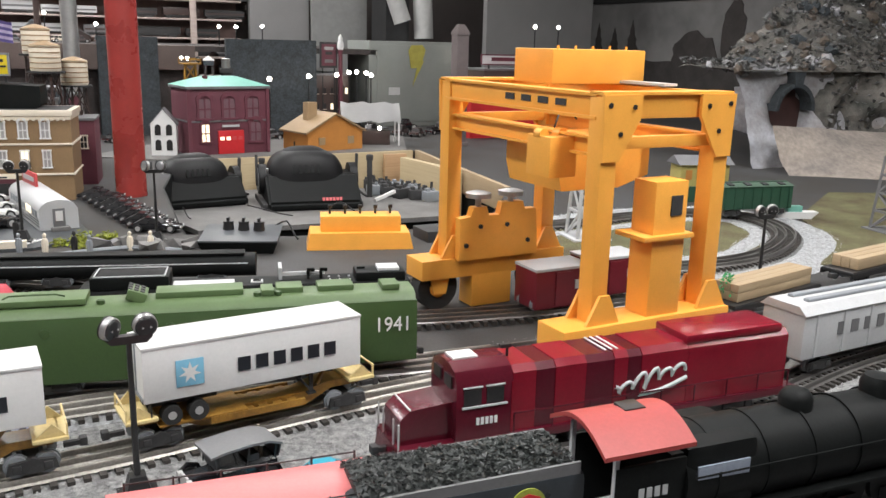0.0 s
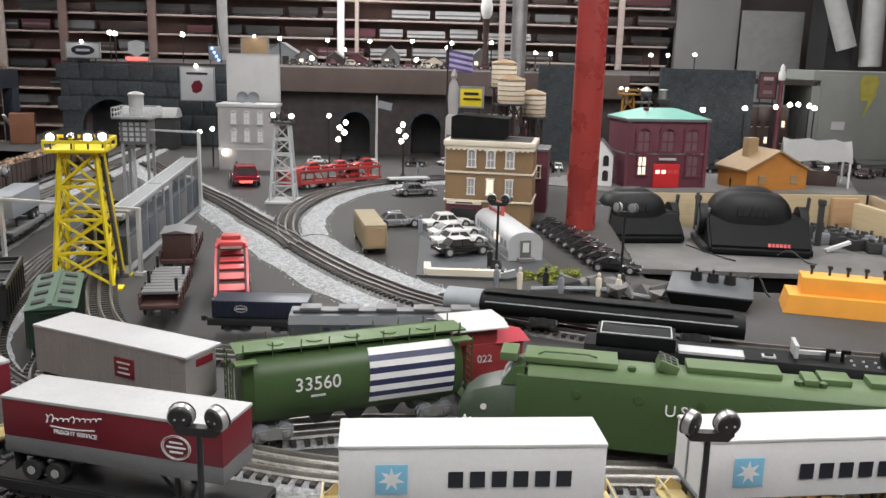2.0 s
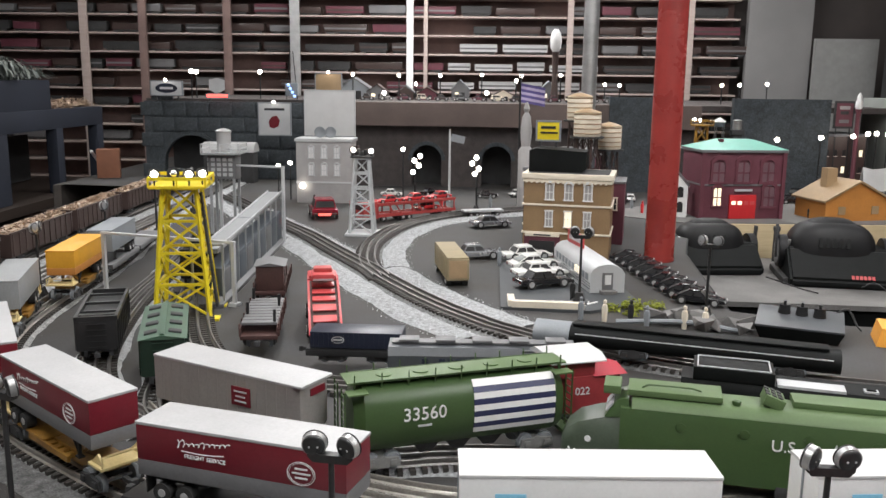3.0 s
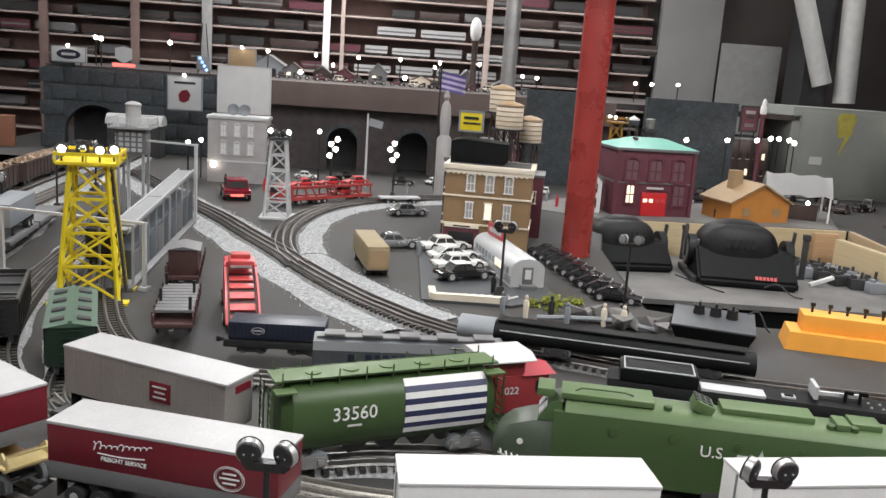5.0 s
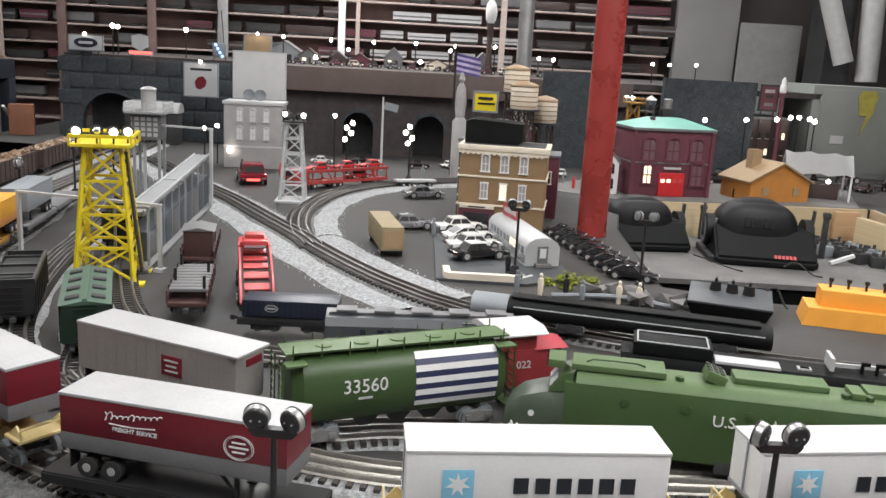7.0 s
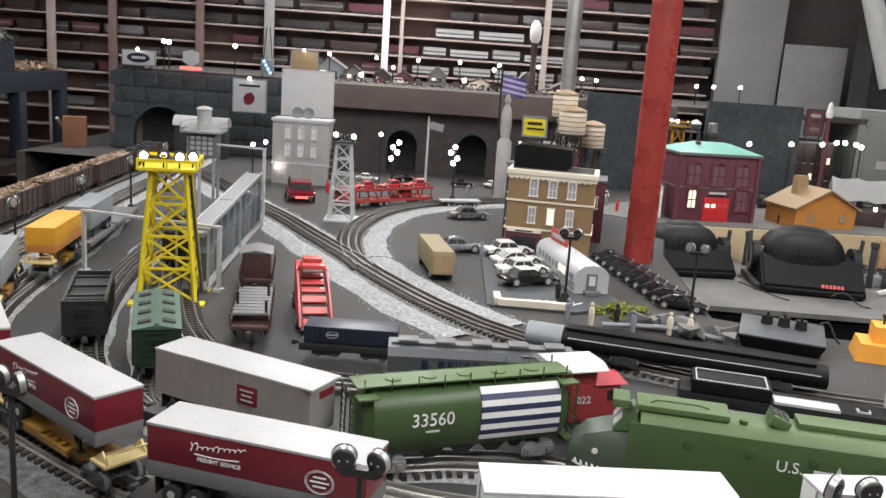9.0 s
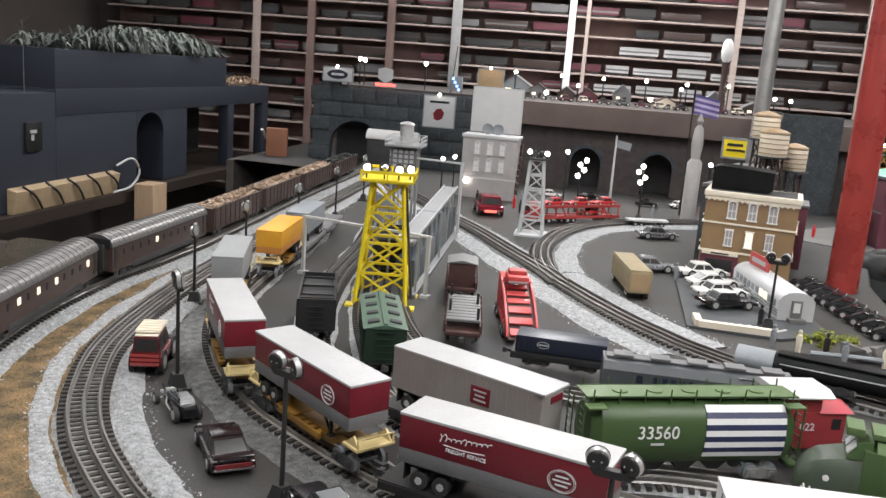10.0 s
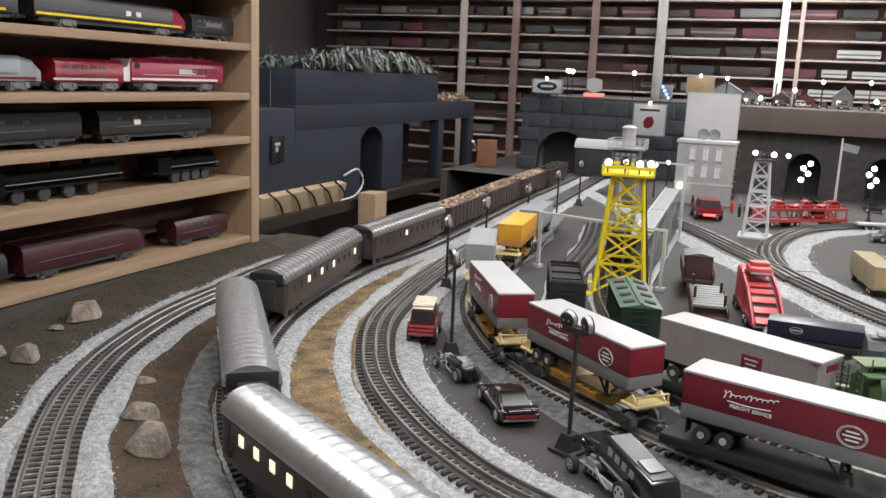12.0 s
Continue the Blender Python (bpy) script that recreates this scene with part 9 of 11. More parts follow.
def touring_car(at):
    """A tall antique car under a curved folding top, pointing to +x."""
    top = thing("model_car", "black antique touring car with curved grey folding top", "car", at, group="old cars")
    bm = loft(mesh(), [[(x, a * w, z0 + b * (z1 - z0)) for a, b in ((-1, 0), (-1, 0.8), (-0.85, 1), (0.85, 1), (1, 0.8), (1, 0))] for x, w, z0, z1 in ((-0.040, 0.013, 0.011, 0.023), (-0.022, 0.016, 0.010, 0.025), (0.012, 0.0155, 0.010, 0.024), (0.018, 0.010, 0.011, 0.022), (0.040, 0.0085, 0.011, 0.021))])
    part("body", bm, M_CAR[0], top)
    curve = [(-0.043, 0.0375), (-0.030, 0.0425), (-0.012, 0.0435), (0.010, 0.0425), (0.024, 0.0405)]
    part("folding_top", prism(mesh(), curve + [(x, z - 0.0022) for x, z in curve[::-1]], -0.0185, 0.0185), M_GREYTRIM, top, "curved grey cloth top")
    part("back_curtain", loft(mesh(), [[(x, a, z) for x, z, a in ((-0.041, 0.023, -0.014), (-0.041, 0.023, 0.014), (-0.043, 0.0375, 0.0165), (-0.043, 0.0375, -0.0165))], [(x, a, z) for x, z, a in ((-0.0395, 0.023, -0.014), (-0.0395, 0.023, 0.014), (-0.0415, 0.0375, 0.0165), (-0.0415, 0.0375, -0.0165))]]), M_BLACKMATT, top, "black cloth back")
    part("windscreen", box(mesh(), (0.0175, 0, 0.030), (0.0014, 0.028, 0.014), (0, 12, 0)), M_SLATE, top)
    part("seat", box(mesh(), (-0.018, 0, 0.027), (0.010, 0.026, 0.008), bev=0.002), M_BLACKMATT, top)
    part("radiator", box(mesh(), (0.041, 0, 0.016), (0.0024, 0.016, 0.013), bev=0.0006), M_HUB, top, "silver radiator")
    for s in (-1, 1):
        for x in (-0.036, -0.010, 0.018):
            part("top_post", bar(mesh(), (x, s * 0.0155, 0.023), (x - 0.002, s * 0.0165, 0.039), 0.0012, 0.0012), M_BLACK, top)
        part("headlight", cyl(mesh(), (0.039, s * 0.011, 0.019), (0.0435, s * 0.011, 0.019), 0.0030, n=12), M_HUB, top, "silver lamp")
        part("running_board", box(mesh(), (0.000, s * 0.0185, 0.0085), (0.046, 0.006, 0.0012)), M_BLACK, top)
        for x in (-0.029, 0.030):
            part("fender", tube(mesh(), [(x - 0.012, s * 0.019, 0.010), (x - 0.006, s * 0.019, 0.0205), (x + 0.005, s * 0.019, 0.0205), (x + 0.012, s * 0.019, 0.010)], 0.0022), M_CAR[0], top)
            tyre = part("wheel", cyl(mesh(), (0, -0.0018, 0), (0, 0.0018, 0), 0.0095, n=18), M_RUBBER, top, at=on(x, s * 0.0185, 0.0095))
            part("hub", cyl(mesh(), (0, s * 0.0016, 0), (0, s * 0.0024, 0), 0.0050, n=12), M_CREAM, tyre, "pale spoked hub")
    return top


touring_car(on(-0.105, 0.695, 0.0034, 222) @ Matrix.Scale(0.88, 4))
auto(on(-0.036, 0.690, 0.0034, 205), M_TEAL, "teal blue model roadster beside the tender", long=0.085, wide=0.038, high=0.022, kind_of="coupe")

# ---------------------------------------------------------------- far side of the layout
def arch_wall(name, u0, u1, v, z1, arches, material, label, thick=0.03):
    """A wall along the room's u axis with arched openings through it."""
    top = thing(name, label, "wall", on(*room(u0, v), 31.0), kind="structure")
    w = u1 - u0
    edges = [0.0]
    for c, r, h in arches:
        edges += [c - u0 - r, c - u0 + r]
    edges.append(w)
    for a, b in zip(edges[::2], edges[1::2]):
        part("pier", box(mesh(), ((a + b) / 2, thick / 2, z1 / 2), (b - a, thick, z1)), material, top)
    for c, r, h in arches:
        pts = [(c - u0 - r, z1), (c - u0 - r, h)]
        pts += [(c - u0 - r * math.cos(math.pi * k / 12), h + r * math.sin(math.pi * k / 12)) for k in range(1, 12)]
        pts += [(c - u0 + r, h), (c - u0 + r, z1)]
        part("arch", prism(mesh(), pts, 0, thick), material, top)
        ring = [(c - u0 - (r + 0.014) * math.cos(math.pi * k / 12), h + (r + 0.014) * math.sin(math.pi * k / 12)) for k in range(13)]
        ring += [(c - u0 - r * math.cos(math.pi * k / 12), h + r * math.sin(math.pi * k / 12)) for k in range(12, -1, -1)]
        part("arch_ring", prism(mesh(), ring, -0.004, 0.001), M_STONEWALL, top)
        # Black sheet stands in for the shade inside the arch.
        part("tunnel_shade", box(mesh(), (c - u0, thick + 0.10, h / 2 + r / 2), (2 * r + 0.02, 0.01, h + r + 0.02)), M_BLACKMATT, top)
    return top


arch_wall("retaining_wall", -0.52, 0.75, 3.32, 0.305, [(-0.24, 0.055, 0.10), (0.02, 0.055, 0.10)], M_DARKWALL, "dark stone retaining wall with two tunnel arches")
solid("wall_beam", box(mesh(), (0, 0, 0), (1.27, 0.05, 0.085), bev=0.002), M_BROWNBEAM, "brown edge beam of the upper level", "beam", on(*room(0.115, 3.295, 0.269), 31.0), kind="structure")
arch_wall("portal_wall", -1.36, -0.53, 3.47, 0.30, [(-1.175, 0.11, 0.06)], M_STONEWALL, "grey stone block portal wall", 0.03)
for k in range(46):
    i, j = k % 9, k // 9
    u = -1.33 + i * 0.092 + (0.046 if j % 2 else 0)
    z = 0.03 + j * 0.06
    if abs(u + 1.175) < 0.155 and z < 0.20 or u > -0.58:
        continue
    solid("stone_block", box(mesh(), (0, 0, 0), (0.085, 0.006, 0.052), bev=0.002), M_STONEWALL, "grey stone block of the portal wall", "stone", on(*room(u, 3.468, z), 31.0), group="portal stones")
bm = prism(mesh(), [(-0.55, 3.35), (1.6, 3.35), (1.6, 4.5), (-1.36, 4.5), (-1.36, 3.5), (-0.55, 3.5)], 0.29, 0.31, "z")
up = solid("upper_level", bm, M_DARKWALL, "dark upper level behind the retaining wall", "deck", on(0, 0, 0, 31.0), kind="structure", smooth=False)
canopy = thing("platform_canopy", "silver round-topped canopy on a dark block by the portal", "canopy", on(*room(-0.99, 3.36), 31))
part("block", box(mesh(), (0, 0, 0.058), (0.19, 0.07, 0.116), bev=0.003), M_BLACKMATT, canopy)
part("roof", prism(mesh(), [(-0.040 * math.cos(math.pi * k / 12), 0.1165 + 0.036 * math.sin(math.pi * k / 12)) for k in range(13)], -0.10, 0.10, "x"), M_HUB, canopy, "silver rounded roof")
for u0, u1, m in ((0.42, 0.62, M_STONEWALL), (0.86, 1.20, M_STONEWALL)):
    wall_box("stone_panel", u0, 3.26, u1, 3.29, 0.0, 0.34, m, "blue grey stone-print panel", "panel")


def bulb_post(u, v, z, base, label="tiny street lamp with glowing white globe", r=0.0075):
    top = thing("street_lamp", label, "lamp", on(*room(u, v, base)), group="globe lamps")
    part("post", cyl(mesh(), (0, 0, 0), (0, 0, z - base - r * 0.6), 0.0026, n=6), M_BLACK, top)
    part("globe", ball(mesh(), (0, 0, z - base), r, 10), M_BULB, top, "glowing globe")


for u, z in ((-0.57, 0.412), (-0.38, 0.410), (-0.21, 0.411), (-0.04, 0.415), (0.12, 0.413), (0.28, 0.418), (0.10, 0.394), (-0.31, 0.376), (0.46, 0.383), (0.52, 0.380), (0.93, 0.386), (1.00, 0.387), (1.11, 0.392)):
    bulb_post(u, 3.7, z, 0.3105)
for u, z in ((-0.43, 0.340), (-0.02, 0.345), (-1.21, 0.417), (-1.19, 0.414), (-0.93, 0.417)):
    bulb_post(u, 3.6, z, 0.3105, r=0.009)
for u, z in ((1.15, 0.209), (1.26, 0.216), (1.31, 0.225), (1.34, 0.227), (1.38, 0.223), (1.40, 0.215), (1.0, 0.20)):
    bulb_post(u, 3.2, z, 0.0, r=0.0085)


beacon = thing("beacon", "dark mast with a long white glass globe", "lamp", on(*room(0.256, 3.7, 0.3105), 31))
part("mast", lathe(mesh(), [(0.020, 0), (0.016, 0.02), (0.011, 0.10), (0.013, 0.185), (0.017, 0.20)], n=14), M_TUSCAN, beacon)
part("globe", lathe(mesh(), [(0.012, 0.20), (0.021, 0.215), (0.024, 0.245), (0.019, 0.275), (0.008, 0.290)], n=16), M_WHITE, beacon, "white glass globe")


def lamp_cluster(u, v, heights, lean):
    top = thing("lamp_cluster", "street lamp with a cluster of glowing globes", "lamp", on(*room(u, v), 31), group="lamp clusters")
    part("post", cyl(mesh(), (0, 0, 0), (0, 0, 0.15), 0.003, n=8), M_BLACK, top)
    part("base", lathe(mesh(), [(0.010, 0), (0.008, 0.008), (0.004, 0.014)], n=10), M_BLACK, top)
    for k, z in enumerate(heights):
        x = lean * k + (0.010 if k % 2 else -0.006)
        part("globe", ball(mesh(), (x, 0, z), 0.0078, 10), M_BULB, top, "glowing globe")
        part("arm", bar(mesh(), (0, 0, z - 0.008), (x, 0, z - 0.006), 0.002, 0.002), M_BLACK, top)


lamp_cluster(-0.24, 2.75, (0.112, 0.132, 0.147, 0.162), 0.002)
lamp_cluster(-0.05, 2.75, (0.110, 0.126, 0.142, 0.160), -0.004)
for u, z in ((-0.29, 0.17), (0.16, 0.17), (-0.70, 0.11), (-0.66, 0.12)):
    bulb_post(u, 2.9, z, 0.0, r=0.007)


def cottage(u, v, base, w, h, wall, roof, label):
    top = thing("model_house", label, "house", on(*room(u, v, base), 31), group="upper level houses")
    part("wall", prism(mesh(), [(-w / 2, 0), (w / 2, 0), (w / 2, h * 0.55), (0, h), (-w / 2, h * 0.55)], 0, w), wall, top)
    for s in (-1, 1):
        part("roof_side", prism(mesh(), [(0, h + 0.005), (s * (w / 2 + 0.005), h * 0.55), (s * (w / 2 + 0.005), h * 0.55 - 0.004), (0, h)], -0.004, w + 0.004), roof, top)
    part("window", box(mesh(), (-w * 0.2, -0.001, h * 0.3), (w * 0.2, 0.002, h * 0.2)), M_WINDOWGLOW, top, "lit window")
    part("door", box(mesh(), (w * 0.15, -0.001, h * 0.2), (w * 0.2, 0.002, h * 0.4)), M_BLACK, top)


for u, w, h, m, r in ((-0.58, 0.13, 0.085, M_MIDGREY, M_GREYTRIM), (-0.13, 0.075, 0.082, M_GREYTRIM, M_MIDGREY), (-0.27, 0.08, 0.05, M_BRICKRED, M_TUSCAN), (-0.36, 0.07, 0.055, M_TUSCAN, M_GREYTRIM), (0.24, 0.075, 0.08, M_GREYTRIM, M_MIDGREY), (0.05, 0.08, 0.045, M_CREAM, M_TUSCAN), (0.40, 0.09, 0.05, M_TUSCAN, M_GREYTRIM), (-0.48, 0.08, 0.06, M_GREYTRIM, M_TUSCAN)):
    cottage(u, 3.78, 0.3105, w, h, m, r, "small dark model house on the upper level")
for k in range(14):
    auto(on(*room(-0.5 + 0.075 * k, 3.62 + 0.02 * (k % 2), 0.3105), 31 + 10 * (k % 3)), (M_TUSCAN, M_GREYTRIM, M_BRICKRED, M_CREAM)[k % 4], "small model vehicle on the upper level", 0.058, 0.026, 0.026, "wagon" if k % 2 else "sedan", "upper level vehicles")


def grey_block(at):
    w, d, h = 0.178, 0.10, 0.200
    top = thing("town_building", "pale grey model town house with arched windows", "building", at)
    part("wall", box(mesh(), (w / 2, d / 2, h / 2), (w, d, h), bev=0.0008), M_TOWNGREY, top)
    part("cornice", box(mesh(), (w / 2, d / 2, h), (w + 0.008, d + 0.008, 0.010), bev=0.001), M_GREYPLASTIC, top)
    part("band", box(mesh(), (w / 2, d / 2, 0.066), (w + 0.004, d + 0.004, 0.005)), M_GREYPLASTIC, top)
    for k in range(3):
        for z in (0.16, 0.105):
            sash_window(top, w * (0.27 + 0.23 * k), z, -0.0005, 0.017, 0.034, True, False, M_GREYPLASTIC, M_WHITE)
    part("shop_light", ball(mesh(), (0.02, -0.008, 0.055), 0.009, 10), M_BULB, top, "glowing lamp")
    for k in range(2):
        part("satellite_dish", lathe(mesh(), [(0.004, 0), (0.012, 0.003), (0.018, 0.008), (0.017, 0.009), (0.010, 0.004)], n=16), M_MIDGREY, top, "grey dish", pose(0.075 + 0.034 * k, 0.012, h + 0.024, 80, 0, 10))
    for k in range(8):
        part("side_clutter", box(mesh(), (w + 0.006, 0.01 + 0.011 * k, 0.03 + 0.02 * k), (0.010, 0.010, 0.018), (0, 0, 20 * k), bev=0.002), M_TUSCAN, top)
    return top


grey_block(on(*room(-0.625, 2.83), 31))
billboard(on(*room(-0.545, 3.0, 0.0), 31), 0.168, 0.148, 0.205, M_WHITEROOF, "large blank white board above the grey house", M_GREYPLASTIC)
bm = mesh()
box(bm, (0, 0, 0.095), (0.075, 0.001, 0.008))
ring = mesh()
prism(ring, [(-0.018, 0.03), (-0.004, 0.025), (0.014, 0.034), (0.020, 0.055), (0.008, 0.072), (-0.010, 0.068), (-0.022, 0.052)], -0.0006, 0.0006)
billboard(on(*room(-0.803, 3.3, 0.18), 31), 0.12, 0.118, 0.004, M_GREYPLASTIC, "pale square sign with a dark emblem and dull red patch", marks=[(bm, M_INK), (ring, M_RED)], lamp=True)
oval = mesh()
lathe(oval, [(0.034, 0), (0.034, 0.001)], n=28)
bmesh.ops.scale(oval, verts=oval.verts, vec=(1.25, 0.52, 1))
bmesh.ops.rotate(oval, verts=oval.verts, matrix=Matrix.Rotation(radians(90), 3, "X"), cent=(0, 0, 0))
bmesh.ops.translate(oval, verts=oval.verts, vec=(0, 0, 0.027))
bar_in = box(mesh(), (0, -0.0016, 0.027), (0.05, 0.001, 0.009))
billboard(on(*room(-1.24, 3.4, 0.305), 31), 0.122, 0.054, 0.018, M_GREYPLASTIC, "white sign with a dark blue oval", marks=[(oval, M_NAVY), (bar_in, M_GREYPLASTIC)], lamp=True)
shield = prism(mesh(), [(-0.03, 0.03), (0, 0.012), (0.03, 0.03), (0.03, 0.066), (0, 0.074), (-0.03, 0.066)], -0.001, 0.001)
billboard(on(*room(-1.045, 3.4, 0.305), 31), 0.084, 0.014, 0.012, M_REDGLOW, "pale shield sign over a glowing red bar", marks=[(shield, M_GREYPLASTIC)])
billboard(on(*room(-0.68, 3.75, 0.3105), 31), 0.11, 0.075, 0.03, M_BARNROOF, "dull tan board with a lamp", lamp=True)
tower = thing("blue_sign_tower", "blue lit globe sign on a dark lattice mast", "sign", on(*room(-0.78, 3.5, 0.305), 31))
for s in (-1, 1):
    part("mast", bar(mesh(), (s * 0.022, 0, 0), (s * 0.006, 0, 0.19), 0.003, 0.003), M_BLACK, tower)
M_BLUEGLOW = glow("blue_white_light", (0.35, 0.55, 1.0), 1.6)
part("lit_box", box(mesh(), (0, -0.006, 0.045), (0.05, 0.012, 0.05), bev=0.003), M_MIDGREY, tower)
for k in range(4):
    part("light_spot", ball(mesh(), (-0.012 + 0.008 * k, -0.014, 0.062 - 0.014 * k), 0.006, 8), M_BLUEGLOW, tower, "blue white light")
pole = thing("flagpole", "grey flagpole with a small dark flag", "flagpole", on(*room(-0.14, 2.92), 31))
part("pole", cyl(mesh(), (0, 0, 0), (0, 0, 0.235), 0.0045, 0.003, 10), M_GREYPLASTIC, pole)
part("flag", box(mesh(), (0.026, 0, 0.205), (0.045, 0.002, 0.024), (0, 12, 0)), M_MIDGREY, pole)
flag = thing("striped_flag", "violet lit striped flag on a pole", "flag", on(*room(0.095, 2.9), 31))
part("pole", cyl(mesh(), (-0.012, 0, 0), (-0.012, 0, 0.41), 0.003, n=8), M_BLACK, flag)
M_VIOLET = mat("violet_cloth", (0.16, 0.13, 0.34), 0.7)
M_PALECLOTH = mat("pale_violet_cloth", (0.62, 0.56, 0.72), 0.7)
for k in range(7):
    bm = mesh()
    row = [[bm.verts.new((-0.01 + 0.011 * i, 0.003 * math.sin(i * 1.1 + j), 0.385 - 0.0085 * (k + j) - 0.002 * i)) for j in range(2)] for i in range(8)]
    for a, b in zip(row, row[1:]):
        bm.faces.new((a[0], b[0], b[1], a[1]))
    bmesh.ops.solidify(bm, geom=bm.faces, thickness=0.0012)
    part("stripe", bm, M_VIOLET if k % 2 == 0 else M_PALECLOTH, flag)
statue = lathe(mesh(), [(0.02, 0), (0.02, 0.16), (0.012, 0.17), (0.016, 0.21), (0.012, 0.25), (0.005, 0.262), (0.009, 0.272), (0.003, 0.29)], n=10)
solid("statue", statue, M_TOWNGREY, "pale grey model statue on a pedestal", "statue", on(*room(0.10, 2.8)) @ Matrix.Scale(1.13, 4))
def town_house(at, w, d, h, wall, label, group="", lit=2):
    """A flat-roofed model building with a parapet and rows of windows on two sides."""
    top = thing("town_building", label, "building", at, group=group)
    part("wall", box(mesh(), (0, 0, h / 2), (w, d, h), bev=0.001), wall, top)
    part("parapet", box(mesh(), (0, 0, h + 0.003), (w + 0.006, d + 0.006, 0.008), bev=0.001), M_GREYTRIM, top)
    cols, rows = max(2, int(w / 0.03)), max(2, int(h / 0.055))
    for i in range(cols):
        for j in range(rows):
            x, z = -w / 2 + (i + 0.5) * w / cols, 0.03 + j * (h - 0.03) / rows
            on_ = (i * 3 + j) % 7 == lit
            part("window", box(mesh(), (x, -d / 2 - 0.0004, z), (0.011, 0.002, 0.022)), M_WINDOWGLOW if on_ else M_BLACK, top)
            part("sill", box(mesh(), (x, -d / 2 - 0.0012, z - 0.012), (0.014, 0.004, 0.002)), M_CREAM, top)
    for j in range(rows):
        for i in range(2):
            part("side_window", box(mesh(), (-w / 2 - 0.0004, -d / 4 + i * d / 2, 0.03 + j * (h - 0.03) / rows), (0.002, 0.011, 0.022)), M_BLACK, top)
    return top


for k in range(5):
    town_house(on(-1.03 - 0.025 * k, 1.955 + 0.105 * k, 0, 98), 0.085, 0.09, 0.18 + 0.024 * (k % 2), (M_STONEWALL, M_BRICKRED, M_GREYTRIM)[k % 3], "dark model row house beside the shop street", "row houses", k)

# ---------------------------------------------------------------- trains stored on the wall shelves
def shelf_train(at, long, high, body, stripe, label, deep=0.045, group="stored trains"):
    top = thing("stored_rail_car", label, "rail car", at, group=group)
    part("body", box(mesh(), (0, 0, high * 0.58), (long, deep, high * 0.70), bev=high * 0.08), body, top)
    if stripe:
        part("stripe", box(mesh(), (0, -deep / 2 - 0.0004, high * 0.52), (long * 0.96, 0.001, high * 0.16)), stripe, top)
    part("underframe", box(mesh(), (0, 0, high * 0.18), (long * 0.9, deep * 0.8, high * 0.16)), M_BLACKMATT, top)
    for e in (-1, 1):
        part("truck", box(mesh(), (e * long * 0.34, 0, high * 0.08), (long * 0.16, deep * 0.9, high * 0.16), bev=high * 0.02), M_BLACKMATT, top)


rng = random.Random(11)
for k in range(13):
    z = 0.052 + 0.094 * k + 0.0062
    u = -2.92
    while u < 1.15:
        long = rng.uniform(0.12, 0.28)
        pale = k in (3, 4, 5) and -0.30 < u < 0.30
        body = M_GREYPLASTIC if pale else rng.choice([M_BLACKMATT, M_TUSCAN, M_GREYTRIM, M_BRICKRED, M_TUSCAN, M_TUSCAN, M_BLACKMATT, M_BLACKMATT])
        if rng.random() < 0.86 or pale:
            shelf_train(on(*room(u + long / 2, 4.69, z), 31), long * 0.92, rng.uniform(0.045, 0.062), body, M_GREYTRIM if pale else (rng.choice([None, None, None, M_TUSCAN, M_GREYTRIM])), "pale streamlined car stored on the wall shelf" if pale else "dark model rail car stored on the wall shelf")
        u += long + 0.01

# ---------------------------------------------------------------- pine shelf unit beside the outer curve
def pine_unit():
    zs = [0.010, 0.132, 0.222, 0.312, 0.412, 0.512, 0.612]
    u, v0, v1, d = -1.32, 0.15, 1.49, 0.15
    top = thing("pine_shelves", "pine shelf unit full of stored model trains", "shelves", on(*room(u, (v0 + v1) / 2), 31.0))
    half = (v1 - v0) / 2
    for z in zs:
        thick = 0.026 if z in (0.132,) else 0.015
        part("shelf_board", box(mesh(), (-d / 2, 0, z), (d, 2 * half - 0.03, thick), bev=0.0015), M_PINE_V, top)
    part("end_post", box(mesh(), (-d / 2, half, 0.34), (d + 0.004, 0.028, 0.72), bev=0.002), M_PINE_Z, top)
    part("end_post", box(mesh(), (-d / 2, -half, 0.34), (d + 0.004, 0.028, 0.72), bev=0.002), M_PINE_Z, top)
    part("back_panel", box(mesh(), (-d - 0.006, 0, 0.34), (0.008, 2 * half, 0.70)), M_SHELFBACK, top)
    for v in (-0.35, 0.35):
        part("foot", box(mesh(), (-d / 2, v, 0.0005), (d * 0.8, 0.05, 0.001)), M_PINE_Z, top)
    return zs, u


M_CARTON = mat("brown_carton", (0.24, 0.10, 0.055), 0.7, vary=0.12)
M_PINE_V = wood("pine_board_long", (0.36, 0.25, 0.165), (0.28, 0.18, 0.11), (30, 1.5, 30))
M_PINE_Z = wood("pine_board_upright", (0.42, 0.30, 0.20), (0.33, 0.22, 0.135), (30, 30, 1.5))
PINE_Z, PINE_U = pine_unit()


